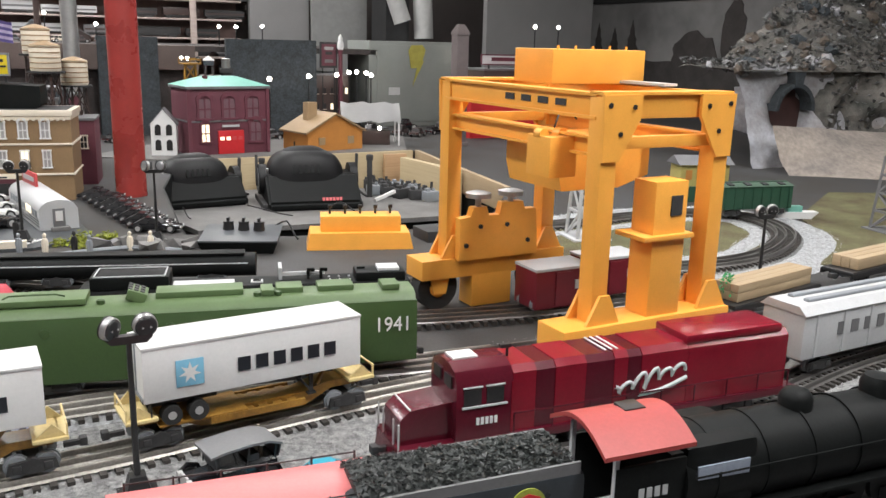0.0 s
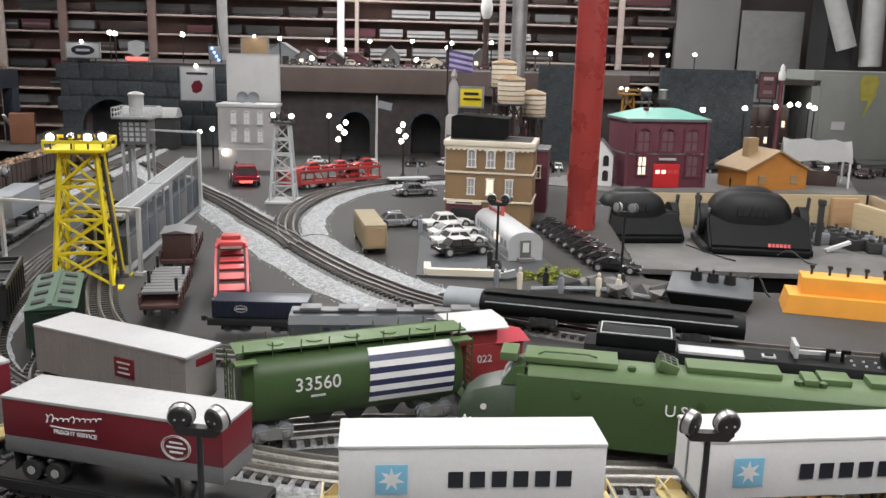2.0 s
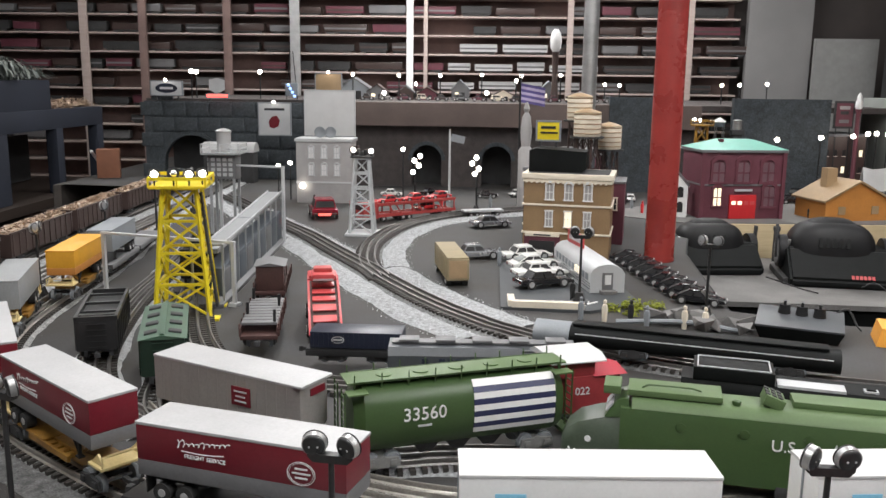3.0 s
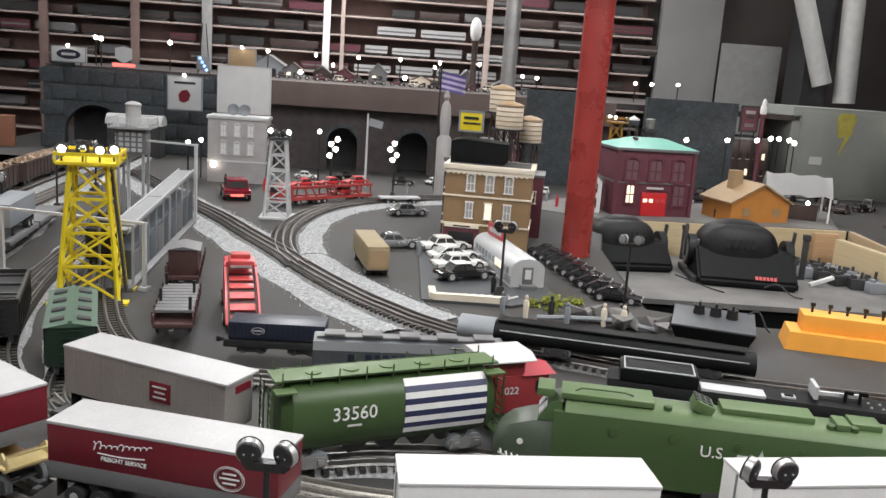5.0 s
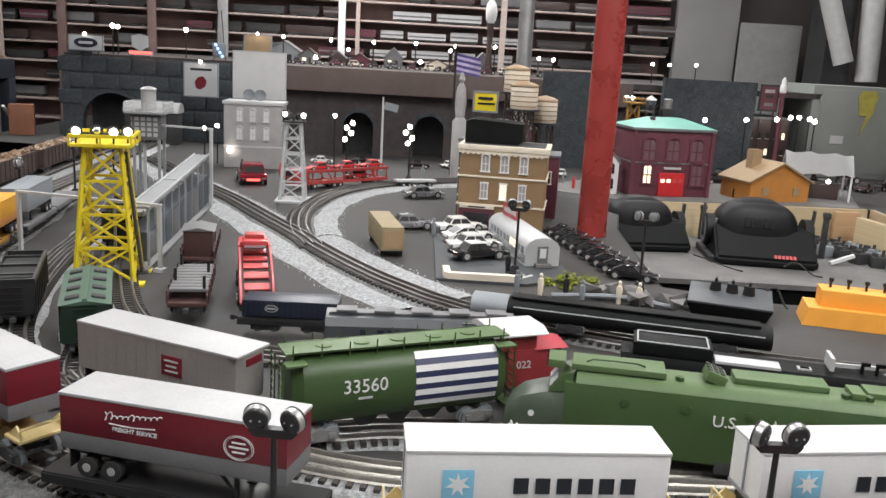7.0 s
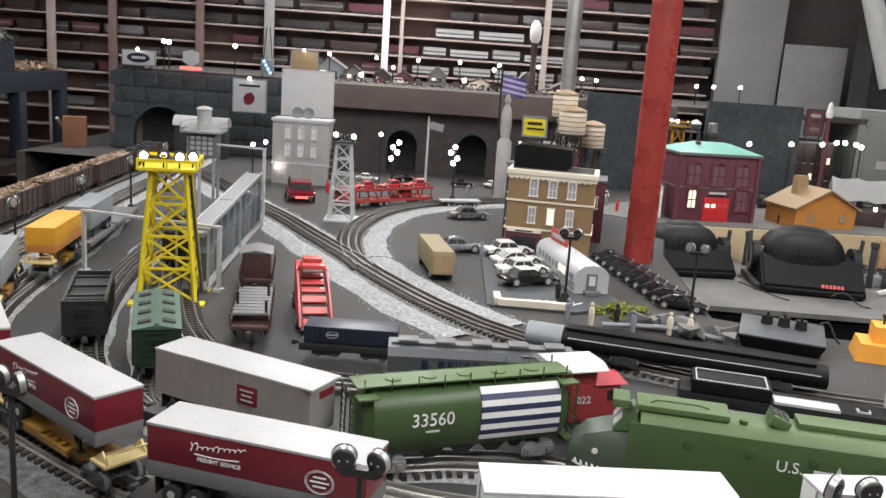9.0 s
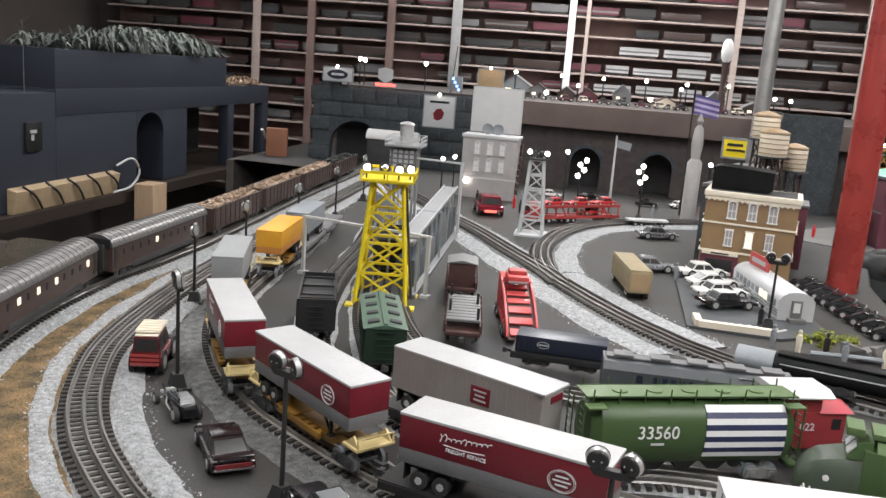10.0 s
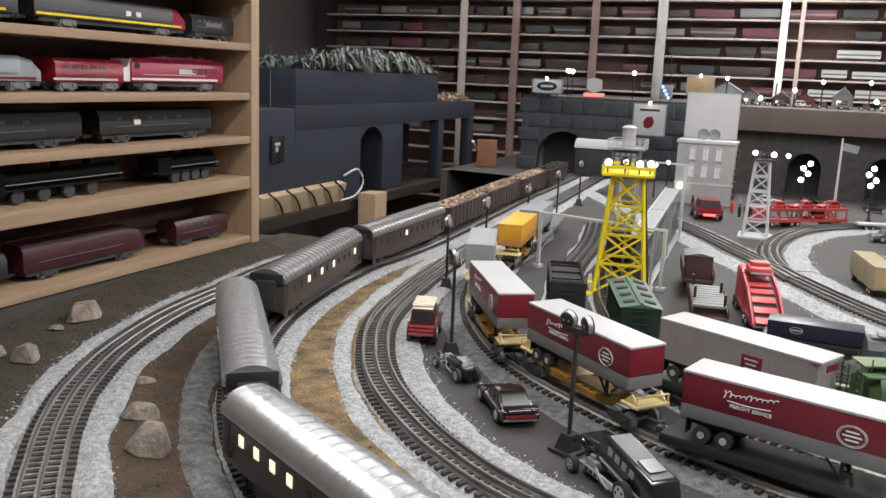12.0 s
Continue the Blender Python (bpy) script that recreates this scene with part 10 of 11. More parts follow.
def stored_engine(u, v, z, long, high, body, label, nose=None, line=None, roof=None, marks=(), steam=False):
    """A model on the pine shelves; x runs along the shelf towards the far end, -y faces the layout."""
    top = thing("stored_engine", label, "locomotive", on(*room(u, v, z), 31.0 + 90.0), group="engines on the pine shelves")
    h = long / 2
    w = 0.05
    if steam:
        part("boiler", cyl(mesh(), (-h * 0.5, 0, high * 0.62), (h * 0.95, 0, high * 0.62), high * 0.30, n=18), body, top)
        part("cab", box(mesh(), (-h * 0.68, 0, high * 0.62), (long * 0.18, w, high * 0.6), bev=0.001), body, top)
        for k in range(3):
            part("dome", lathe(mesh(), [(0.008, 0), (0.007, 0.01), (0.003, 0.014)], (-h * 0.2 + k * h * 0.4, 0, high * 0.88), 12), body, top)
        for s in (-1, 1):
            part("handrail", bar(mesh(), (-h * 0.55, s * w * 0.46, high * 0.58), (h * 0.95, s * w * 0.46, high * 0.58), 0.0014, 0.0014), M_GREYPLASTIC, top)
            for k in range(4):
                part("wheel", cyl(mesh(), (-h * 0.35 + k * h * 0.3, s * 0.016, high * 0.22), (-h * 0.35 + k * h * 0.3, s * 0.021, high * 0.22), high * 0.21, n=16), M_BLACKMATT, top)
        part("running_board", box(mesh(), (0, 0, high * 0.42), (long, w, 0.003)), body, top)
    else:
        sec = [(-w / 2, high * 0.28), (-w / 2, high * 0.82), (-w * 0.36, high), (w * 0.36, high), (w / 2, high * 0.82), (w / 2, high * 0.28)]
        part("body", prism(mesh(), sec, -h, h if not nose else h - 0.045, "x"), body, top)
        if nose:
            rings = [[(x, a * w / 2 * k, high * 0.28 + b * (hi - high * 0.28)) for a, b in ((-1, 0), (-1, 0.75), (-0.7, 1), (0.7, 1), (1, 0.75), (1, 0))] for x, k, hi in ((h - 0.045, 1, high), (h - 0.02, 0.95, high * 0.9), (h - 0.004, 0.8, high * 0.66), (h, 0.55, high * 0.5))]
            part("nose", loft(mesh(), rings), nose, top)
        for s in (-1, 1):
            if line:
                part("side_line", box(mesh(), (-0.01, s * (w / 2 + 0.0006), high * 0.36), (long * 0.93, 0.001, high * 0.07)), line, top)
            for x, wd, m in marks:
                part("side_mark", box(mesh(), (x, s * (w / 2 + 0.0006), high * 0.62), (wd, 0.001, high * 0.16)), m, top)
        if roof:
            part("roof", box(mesh(), (0.02, 0, high + 0.001), (long * 0.75, w * 0.6, 0.004), bev=0.001), roof, top)
            for k in range(4):
                part("roof_fan", cyl(mesh(), (-0.02 + k * 0.035, 0, high + 0.002), (-0.02 + k * 0.035, 0, high + 0.007), 0.010, n=14), M_GREYTRIM, top)
            part("nose", prism(mesh(), [(-h - 0.030, high * 0.28), (-h - 0.026, high * 0.62), (-h - 0.006, high * 0.72), (-h - 0.001, high * 0.96), (-h + 0.004, high * 0.96), (-h + 0.004, high * 0.28)], -w * 0.42, w * 0.42), M_WHITE, top, "white sloping nose")
            for s in (-1, 1):
                part("cab_window", box(mesh(), (-h + 0.014, s * (w / 2 + 0.0006), high * 0.76), (0.012, 0.001, high * 0.16)), M_BLACK, top)
                for k in range(4):
                    part("side_grille", box(mesh(), (h - 0.03 - 0.020 * k, s * (w / 2 + 0.0006), high * 0.66), (0.014, 0.001, high * 0.16)), M_BRICKRED, top)
        part("underframe", box(mesh(), (0, 0, high * 0.21), (long * 0.94, w * 0.82, high * 0.14)), M_BLACKMATT, top)
        for e in (-1, 1):
            bogie(top, e * h * 0.62, M_GREYTRIM if line else M_BLACKMATT, base=-0.0005)
            coupler(top, e * h, 0.012)
        for s in (-1, 1):
            part("handrail", bar(mesh(), (-h * 0.8, s * (w / 2 + 0.0015), high * 0.5), (h * 0.55, s * (w / 2 + 0.0015), high * 0.5), 0.0009, 0.0009), M_WHITE if line is M_WHITE else M_GREYTRIM, top)
            for k in range(0 if nose or roof else 5):
                part("side_window", box(mesh(), (-h * 0.7 + k * h * 0.26, s * (w / 2 + 0.0005), high * 0.74), (0.012, 0.001, high * 0.10)), M_SLATE, top)


# Red and black darkened to carry the shade of the lower shelves.
M_SHADEDRED = mat("red_paint_in_shade", (0.045, 0.008, 0.014), 0.4, vary=0.12)
M_SHADEDBLACK = mat("black_paint_in_shade", (0.004, 0.004, 0.005), 0.6, vary=0.2)
M_SHELFRED = mat("crimson_shelf_paint", (0.26, 0.008, 0.04), 0.35, vary=0.1)
pu = PINE_U - 0.06
for v, long, high, body, lvl, kw, label in (
    (1.145, 0.36, 0.052, M_BLACK, 4, dict(nose=M_SHELFRED, line=M_YELLOW, marks=((0.02, 0.012, M_WHITE), (0.045, 0.012, M_WHITE))), "black engine with red nose and yellow line"),
    (0.755, 0.36, 0.052, M_BLACK, 4, dict(line=M_YELLOW), "black car with yellow lower line"),
    (1.40, 0.13, 0.046, M_BLACK, 4, dict(marks=((0.0, 0.05, M_GREYTRIM),)), "plain black tender on the shelf"),
    (1.30, 0.26, 0.058, M_SHELFRED, 3, dict(line=M_WHITE, roof=M_SHELFRED, marks=((0.02, 0.05, M_GREYPLASTIC),)), "crimson engine with white line and pale nose"),
    (1.075, 0.15, 0.052, M_CRIMSON, 3, dict(line=M_GREYPLASTIC), "dull red caboose with pale line"),
    (0.86, 0.24, 0.052, M_MIDGREY, 3, dict(line=M_RED, nose=M_MIDGREY), "grey streamlined engine with red band"),
    (1.24, 0.30, 0.056, M_SHADEDBLACK, 2, dict(marks=((-0.06, 0.016, M_CREAM),)), "black engine with a pale square"),
    (0.88, 0.34, 0.056, M_SHADEDBLACK, 2, dict(), "plain black boxy car"),
    (1.32, 0.20, 0.056, M_SOOT, 1, dict(steam=True), "small black steam engine on the shelf"),
    (0.98, 0.34, 0.056, M_SOOT, 1, dict(steam=True), "dark green grey steam engine with pale handrails"),
    (0.62, 0.30, 0.05, M_SOOT, 1, dict(steam=True), "black steam engine on the shelf"),
    (1.06, 0.28, 0.06, M_SHADEDRED, 0, dict(nose=M_SHADEDRED), "dull red engine darkened for the low shelf's shade"),
    (1.36, 0.16, 0.05, M_SHADEDRED, 0, dict(), "dull red short car darkened for the low shelf's shade"),
    (0.72, 0.34, 0.055, M_BLACK, 0, dict(line=M_GREYPLASTIC), "black car with a pale line"),
    (1.1, 0.4, 0.05, M_TUSCAN, 5, dict(), "brown car on the upper board"),
):
    stored_engine(pu, v, PINE_Z[lvl] + (0.0135 if lvl == 1 else 0.0095), long, high, body, label, **kw)

# ---------------------------------------------------------------- blue-grey tunnel block beyond the passenger train
M_DARKBENCH = wood("dark_brown_bench_board", (0.035, 0.024, 0.018), (0.022, 0.015, 0.012))


def tunnel_block():
    """A painted block seen along the room: x runs towards the far wall, y away from the layout."""
    top = thing("tunnel_block", "blue grey painted tunnel block with dark arches and moss", "tunnel", on(*room(-1.9, 2.2), 31.0 + 90.0))
    low = -0.118
    part("upper_box", box(mesh(), (0.985, 0.10, 0.311), (1.25, 0.20, 0.125), bev=0.004), M_BLUEGREY, top)
    part("ledge", box(mesh(), (1.235, 0.198, 0.206), (1.75, 0.40, 0.086), bev=0.003), M_BLUEGREY, top)
    part("side_box", box(mesh(), (0.13, 0.16, 0.06), (0.46, 0.32, 0.355), bev=0.003), M_BLUEGREY, top, "lower dark blue grey side box")
    for x0, x1 in ((0.36, 0.845), (1.045, 1.24)):
        part("pier", box(mesh(), ((x0 + x1) / 2, 0.05, (low + 0.163) / 2), (x1 - x0, 0.10, 0.163 - low), bev=0.002), M_BLUEGREY, top)
    for x, r, h in ((0.945, 0.10, 0.075),):
        arc = [(x - r, 0.1645), (x - r, h)] + [(x - r * math.cos(math.pi * k / 12), h + r * 0.8 * math.sin(math.pi * k / 12)) for k in range(1, 12)] + [(x + r, h), (x + r, 0.1645)]
        part("arch", prism(mesh(), arc, 0.0, 0.10), M_BLUEGREY, top)
    for x in (1.66, 2.07):
        part("leg", box(mesh(), (x, 0.02, (low + 0.165) / 2), (0.06, 0.05, 0.165 - low), bev=0.002), M_BLUEGREY, top)
    # Dark sheet added for the deep shade behind the arch and legs.
    part("shade_sheet", box(mesh(), (1.05, 0.36, 0.0), (2.0, 0.02, 0.22)), M_BLACKMATT, top)
    r = random.Random(4)
    for k in range(46):
        x, y = r.uniform(0.40, 1.60), r.uniform(-0.01, 0.18)
        tall = 0.05 + 0.055 * math.sin(math.pi * min(1.0, max(0.0, (x - 0.5) / 1.1)))
        bm = mesh()
        for _ in range(20):
            a = r.uniform(0, 2 * math.pi)
            out = Vector((math.cos(a), math.sin(a), 0))
            p = Vector((x + r.uniform(-0.03, 0.03), y + r.uniform(-0.02, 0.03), 0.372))
            reach, rise = r.uniform(0.03, 0.07), tall * r.uniform(0.4, 1.0)
            spine = [p, p + out * reach * 0.4 + Vector((0, 0, rise)), p + out * reach + Vector((0, 0, rise * 0.75)), p + out * reach * 1.5 + Vector((0, 0, rise * 0.2))]
            s = out.cross(Vector((0, 0, 1))) * 0.0055
            rows = [(bm.verts.new(q - s * f), bm.verts.new(q + s * f)) for q, f in zip(spine, (0.5, 1.0, 0.8, 0.15))]
            for (q0, q1), (q2, q3) in zip(rows, rows[1:]):
                bm.faces.new((q0, q1, q3, q2))
        part("frond_tuft", bm, M_LEAF, top, "silvery green tuft", smooth=False)


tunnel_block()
bm = box(mesh(), (0, 0, 0.045), (0.008, 0.075, 0.09), bev=0.002)
small_sign = thing("small_sign", "small black framed sign with a pale mark", "sign", on(*room(-1.893, 2.44, 0.06), 31))
part("board", bm, M_BLACK, small_sign)
part("pale_mark", box(box(mesh(), (0.005, -0.008, 0.062), (0.002, 0.030, 0.010)), (0.005, -0.012, 0.044), (0.002, 0.012, 0.018)), M_GREYPLASTIC, small_sign, smooth=False)
wall_box("low_bench", -2.6, 1.55, -1.86, 4.5, -0.16, -0.12, M_DARKBENCH, "dark low bench under the tunnel block", "bench")
for k in range(7):
    r = random.Random(k)
    shrub(on(*room(-1.98 + 0.05 * r.uniform(-1, 1), 3.86 + 0.06 * k, 0.2485)), 0.05, k + 20, "glinting pale rubble heap", M_LUMPS)
solid("carton", box(mesh(), (0, 0, 0.056), (0.085, 0.06, 0.112), bev=0.002), M_CARTON, "brown carton standing behind the last cars", "box", on(*room(-1.50, 3.44, 0.0005), 50))
wood_post = solid("wood_post", box(mesh(), (0, 0, -0.52), (0.075, 0.10, 0.86), bev=0.002), M_PINE_Z, "short pine post in front of the bench", "post", on(*room(-1.80, 2.97, 0.0), 31))
solid("scrap_board", box(mesh(), (0, 0, 0.0), (0.05, 0.56, 0.075), (0, 14, 0), bev=0.002), M_TANWOOD, "raw board wrapped with black cable", "board", on(*room(-1.90, 2.60, -0.081), 31))
for k in range(5):
    solid("cable", tube(mesh(), [tuple(room(-1.875, 2.36 + 0.11 * k, -0.038)), tuple(room(-1.862, 2.40 + 0.11 * k, -0.07)), tuple(room(-1.875, 2.45 + 0.11 * k, -0.118))], 0.004), M_BLACK, "black cable round the board", "cable", group="cables")
solid("cable_loop", tube(mesh(), [tuple(room(-1.87, 2.86, -0.02)), tuple(room(-1.85, 2.93, 0.0)), tuple(room(-1.84, 2.96, -0.05)), tuple(room(-1.85, 2.92, -0.10)), tuple(room(-1.87, 2.84, -0.115))], 0.004), M_GREYPLASTIC, "pale cable loop hanging off the bench", "cable")
solid("white_rod", bar(mesh(), tuple(room(-1.555, 3.55, 0.004)), tuple(room(-1.555, 3.41, 0.106)), 0.009, 0.009), M_WHITE, "thin white rod leaning behind the cars", "rod")
stand = thing("bare_tree", "thin bare pale model tree beside the tunnel block", "tree", on(*room(-1.93, 2.45, 0.237), 31) @ Matrix.Scale(0.42, 4))
part("trunk", cyl(mesh(), (0, 0, 0), (0, 0, 0.52), 0.003, 0.0015, 8), M_GREYTRIM, stand)
for k in range(7):
    part("branch", bar(mesh(), (0, 0, 0.40 + 0.016 * k), (0.05 * math.cos(k * 2.2), 0.05 * math.sin(k * 2.2), 0.44 + 0.018 * k), 0.0014, 0.0014), M_GREYTRIM, stand)

# ---------------------------------------------------------------- right side: mountain, cabinet, ducts
M_RUBBLE = mat("glinting_rubble", (0.17, 0.17, 0.17), 0.35, 0.3, vary=0.7, coarse=40, second=(0.055, 0.055, 0.05))
M_HEAP = mat("dark_heap", (0.15, 0.138, 0.125), 0.85, vary=0.5, coarse=14, second=(0.09, 0.095, 0.085))
M_DULLROCK = mat("dull_rock", (0.13, 0.105, 0.085), 0.8, vary=0.5, coarse=25)


def mountain():
    top = thing("plaster_mountain", "grey painted plaster mountain with a tunnel mouth and rocks", "mountain", on(*room(2.11, 1.75), 31.0))
    verts, faces = [], []
    nx, nz = 44, 16
    for i in range(nx + 1):
        for j in range(nz + 1):
            x, z = 1.15 * i / nx, 0.30 * j / nz
            y = 0.16 + 0.10 * (j / nz) - 0.16 * max(0, x - 0.45) + 0.035 * noise.noise((x * 7, z * 9, 1)) + 0.015 * noise.noise((x * 22, z * 22, 4))
            inside = (x - 0.20) ** 2 / 0.072 ** 2 + max(0.0, z - 0.165) ** 2 / 0.07 ** 2 < 1 and 0.09 < z
            if inside:
                y += 0.22
            verts.append((x, y, z))
    for i in range(nx):
        for j in range(nz):
            a = i * (nz + 1) + j
            faces.append((a, a + nz + 1, a + nz + 2, a + 1))
    me = bpy.data.meshes.new("slope")
    me.from_pydata(verts, [], faces)
    me.materials.append(M_MOUNTAIN)
    me.shade_smooth()
    part("slope", me, None, top)
    arc = [(0.20 - 0.084 * math.cos(math.pi * k / 12), 0.165 + 0.084 * math.sin(math.pi * k / 12)) for k in range(13)]
    arc += [(0.20 - 0.070 * math.cos(math.pi * k / 12), 0.165 + 0.070 * math.sin(math.pi * k / 12)) for k in range(12, -1, -1)]
    part("tunnel_ring", prism(mesh(), arc, 0.203, 0.25), M_STONEWALL, top, "dark stone tunnel ring")
    part("keystone", prism(mesh(), [(0.186, 0.238), (0.214, 0.238), (0.224, 0.282), (0.176, 0.282)], 0.199, 0.25), M_STONEWALL, top, "dark keystone")
    mouth = [(0.115, 0.07), (0.285, 0.07)] + [(0.20 + 0.085 * math.cos(math.pi * k / 12), 0.165 + 0.085 * math.sin(math.pi * k / 12)) for k in range(13)]
    # Flat dark plate added behind the ring as the tunnel's shade.
    part("tunnel_shade", prism(mesh(), mouth, 0.262, 0.27), M_RUST, top, "dark brown plate for the shade inside the tunnel")
    r = random.Random(8)
    spots = []
    def crest(x):
        return 0.012 + min(0.30, 0.85 * max(0.0, x - 0.14)) * (0.85 + 0.3 * noise.noise((x * 9, 2, 1)))
    verts, faces = [], []
    for i in range(41):
        for j in range(13):
            x, q = -0.02 + 1.17 * i / 40, j / 12
            verts.append((x, 0.20 + 0.30 * q + 0.03 * noise.noise((x * 14, q * 5, 7)), 0.284 + crest(x) * q + 0.02 * noise.noise((x * 18, q * 6, 3)) * q))
    for i in range(40):
        for j in range(12):
            a = i * 13 + j
            faces.append((a, a + 13, a + 14, a + 1))
    me = bpy.data.meshes.new("heap")
    me.from_pydata(verts, [], faces)
    me.materials.append(M_HEAP)
    part("heap", me, None, top, "brown grey rock heap")
    for k in range(2300):
        x, q = r.uniform(-0.03, 1.15), r.random()
        spots.append((x, 0.19 + 0.30 * q + r.uniform(-0.02, 0.02), 0.288 + crest(x) * q + r.uniform(0, 0.014)))
    part("rubble", scatter(mesh(), spots[:2300], 0.011, 5), M_RUBBLE, top, "glinting grey rubble", smooth=False)["kind"] = "stuff"
    verts, faces = [], []
    for i in range(31):
        for j in range(11):
            x, z = 0.30 + 0.85 * i / 30, 0.088 + 0.20 * j / 10
            y = 0.145 + 0.10 * (z / 0.30) - 0.16 * max(0, x - 0.45) + 0.045 * noise.noise((x * 11, z * 13, 8)) + (0.05 if i == 0 else 0)
            verts.append((x, y, z))
            if i and r.random() < 0.8:
                spots.append((x + r.uniform(-0.01, 0.01), y - 0.004, z))
    for i in range(30):
        for j in range(10):
            a = i * 11 + j
            faces.append((a, a + 11, a + 12, a + 1))
    me = bpy.data.meshes.new("scree")
    me.from_pydata(verts, [], faces)
    me.materials.append(M_HEAP)
    # Dark scenery sheet whose colour also holds the shadows between the rubble.
    part("scree", me, None, top, "rocky scree beside the tunnel, darkened for rubble shadows")
    part("scree_rubble", scatter(mesh(), spots[2300:], 0.013, 6), M_RUBBLE, top, "grey rubble on the scree", smooth=False)["kind"] = "stuff"
    for k in range(110):
        x = r.uniform(-0.02, 1.15)
        q = r.random()
        z = 0.288 + crest(x) * q
        bm = bmesh.new()
        bmesh.ops.create_icosphere(bm, subdivisions=1, radius=r.uniform(0.010, 0.030))
        for v in bm.verts:
            v.co *= r.uniform(0.7, 1.25)
        part("rock", bm, r.choice([M_DULLROCK, M_STONEWALL, M_DULLROCK, M_RUBBLE, M_MOUNTAIN]), top, at=pose(x, 0.20 + 0.30 * q, z, r.uniform(0, 90), r.uniform(0, 90), 0), smooth=False)


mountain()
solid("ledge_track_bed", box(mesh(), (0, 0, 0), (0.9, 0.10, 0.02), bev=0.003), M_TUSCAN, "brown ledge with track leading into the tunnel", "ledge", on(*room(2.78, 1.87, 0.085), 27), kind="structure")


def terrace():
    """A plaster apron that sweeps down from the ledge to the table."""
    verts, faces = [], []
    for i in range(41):
        for j in range(11):
            f, q = i / 40, j / 10
            u = 2.10 + 1.15 * f
            top_v = 1.845 - 0.02 * f
            foot = 0.08 + 0.52 * min(1.0, 1.5 * f)
            z = (0.135 - 0.075 * f) * (1 - q) ** 1.35 + 0.008 * noise.noise((u * 9, q * 4, 2)) * (1 - q)
            p = room(u, top_v - foot * q + 0.012 * noise.noise((u * 8, q * 3, 6)), max(z, 0.0008))
            verts.append(tuple(p))
    for i in range(40):
        for j in range(10):
            a = i * 11 + j
            faces.append((a, a + 1, a + 12, a + 11))
    me = bpy.data.meshes.new("terrace")
    me.from_pydata(verts, [], faces)
    me.materials.append(M_TERRACE)
    me.shade_smooth()
    tagged(new("terrace", me), "beige plaster apron sweeping down below the ledge", "terrace", kind="structure")


terrace()


def painted_backdrop():
    """A painted landscape panel on the side wall, with grey sky and dark trees."""
    top = thing("painted_backdrop", "dim painted landscape panel with dark trees", "backdrop", on(*room(3.488, 0, 0), 31.0), kind="structure")
    sky = mat("backdrop_sky", (0.26, 0.255, 0.25), 0.8, vary=0.25, coarse=2.5, second=(0.20, 0.195, 0.195))
    dark = mat("backdrop_tree", (0.065, 0.058, 0.055), 0.85, vary=0.3, coarse=14)
    part("sky_panel", prism(mesh(), [(2.0, 0.0), (4.84, 0.0), (4.84, 0.60), (2.0, 0.60)], -0.008, 0, "x"), sky, top, "dim grey painted sky", smooth=False)
    part("top_rail", box(mesh(), (-0.010, 3.42, 0.615), (0.03, 2.84, 0.03), bev=0.003), M_BLACKMATT, top)
    r = random.Random(41)
    hill = [(2.0, 0.05)] + [(4.84, 0.05)] + [(4.84 - 2.84 * k / 40, 0.27 + 0.03 * noise.noise((k * 0.31, 3, 5)) + r.uniform(0, 0.008)) for k in range(41)]
    part("hill", prism(mesh(), hill, -0.011, -0.008, "x"), dark, top, "dark painted hill", smooth=False)
    for v, wide, base, high in ((4.72, 0.16, 0.25, 0.22), (4.58, 0.14, 0.25, 0.24), (4.42, 0.16, 0.25, 0.21), (4.25, 0.18, 0.25, 0.25)):
        pts = [(v - wide / 2, base)] + [(v - wide / 2 * (1 - k / 9) * (1.0 if k % 2 else 0.7), base + high * k / 9) for k in range(9)] + [(v, base + high)] + [(v + wide / 2 * (1 - k / 9) * (1.0 if k % 2 else 0.7), base + high * k / 9) for k in range(8, -1, -1)]
        part("conifer", prism(mesh(), pts[1:], -0.012, -0.008, "x"), dark, top, "dark painted conifer", smooth=False)
    for v, z, a, b in ((3.72, 0.31, 0.17, 0.13), (3.44, 0.42, 0.09, 0.17), (3.17, 0.40, 0.07, 0.13), (2.75, 0.33, 0.20, 0.16)):
        pts = [(v + a * math.cos(q) * r.uniform(0.8, 1.1), z + b * math.sin(q) * r.uniform(0.85, 1.1)) for q in [2 * math.pi * k / 26 for k in range(26)]]
        part("tree", prism(mesh(), pts, -0.014, -0.008, "x"), dark, top, "dark painted tree", smooth=False)


painted_backdrop()
M_MAUVEGREY = mat("mauve_grey_paint", (0.135, 0.11, 0.11), 0.7, vary=0.2, coarse=12)
M_CABINET = mat("grey_green_cabinet", (0.235, 0.25, 0.235), 0.5, vary=0.1, coarse=6)
cabinet = thing("electric_cabinet", "grey green electric cabinet with a yellow warning mark", "cabinet", on(*room(1.675, 3.475), 31.0))
part("body", box(mesh(), (0, 0, 0.1725), (0.45, 0.25, 0.345), bev=0.004), M_CABINET, cabinet)
door = part("door", box(mesh(), (0.01, -0.1265, 0.175), (0.40, 0.004, 0.31), bev=0.0015), M_CABINET, cabinet)
part("latch", box(mesh(), (0.19, -0.131, 0.18), (0.012, 0.008, 0.04), bev=0.002), M_STEEL, door, "steel latch")
for z in (0.06, 0.29):
    part("hinge", cyl(mesh(), (-0.192, -0.130, z - 0.015), (-0.192, -0.130, z + 0.015), 0.005, n=10), M_CABINET, door)
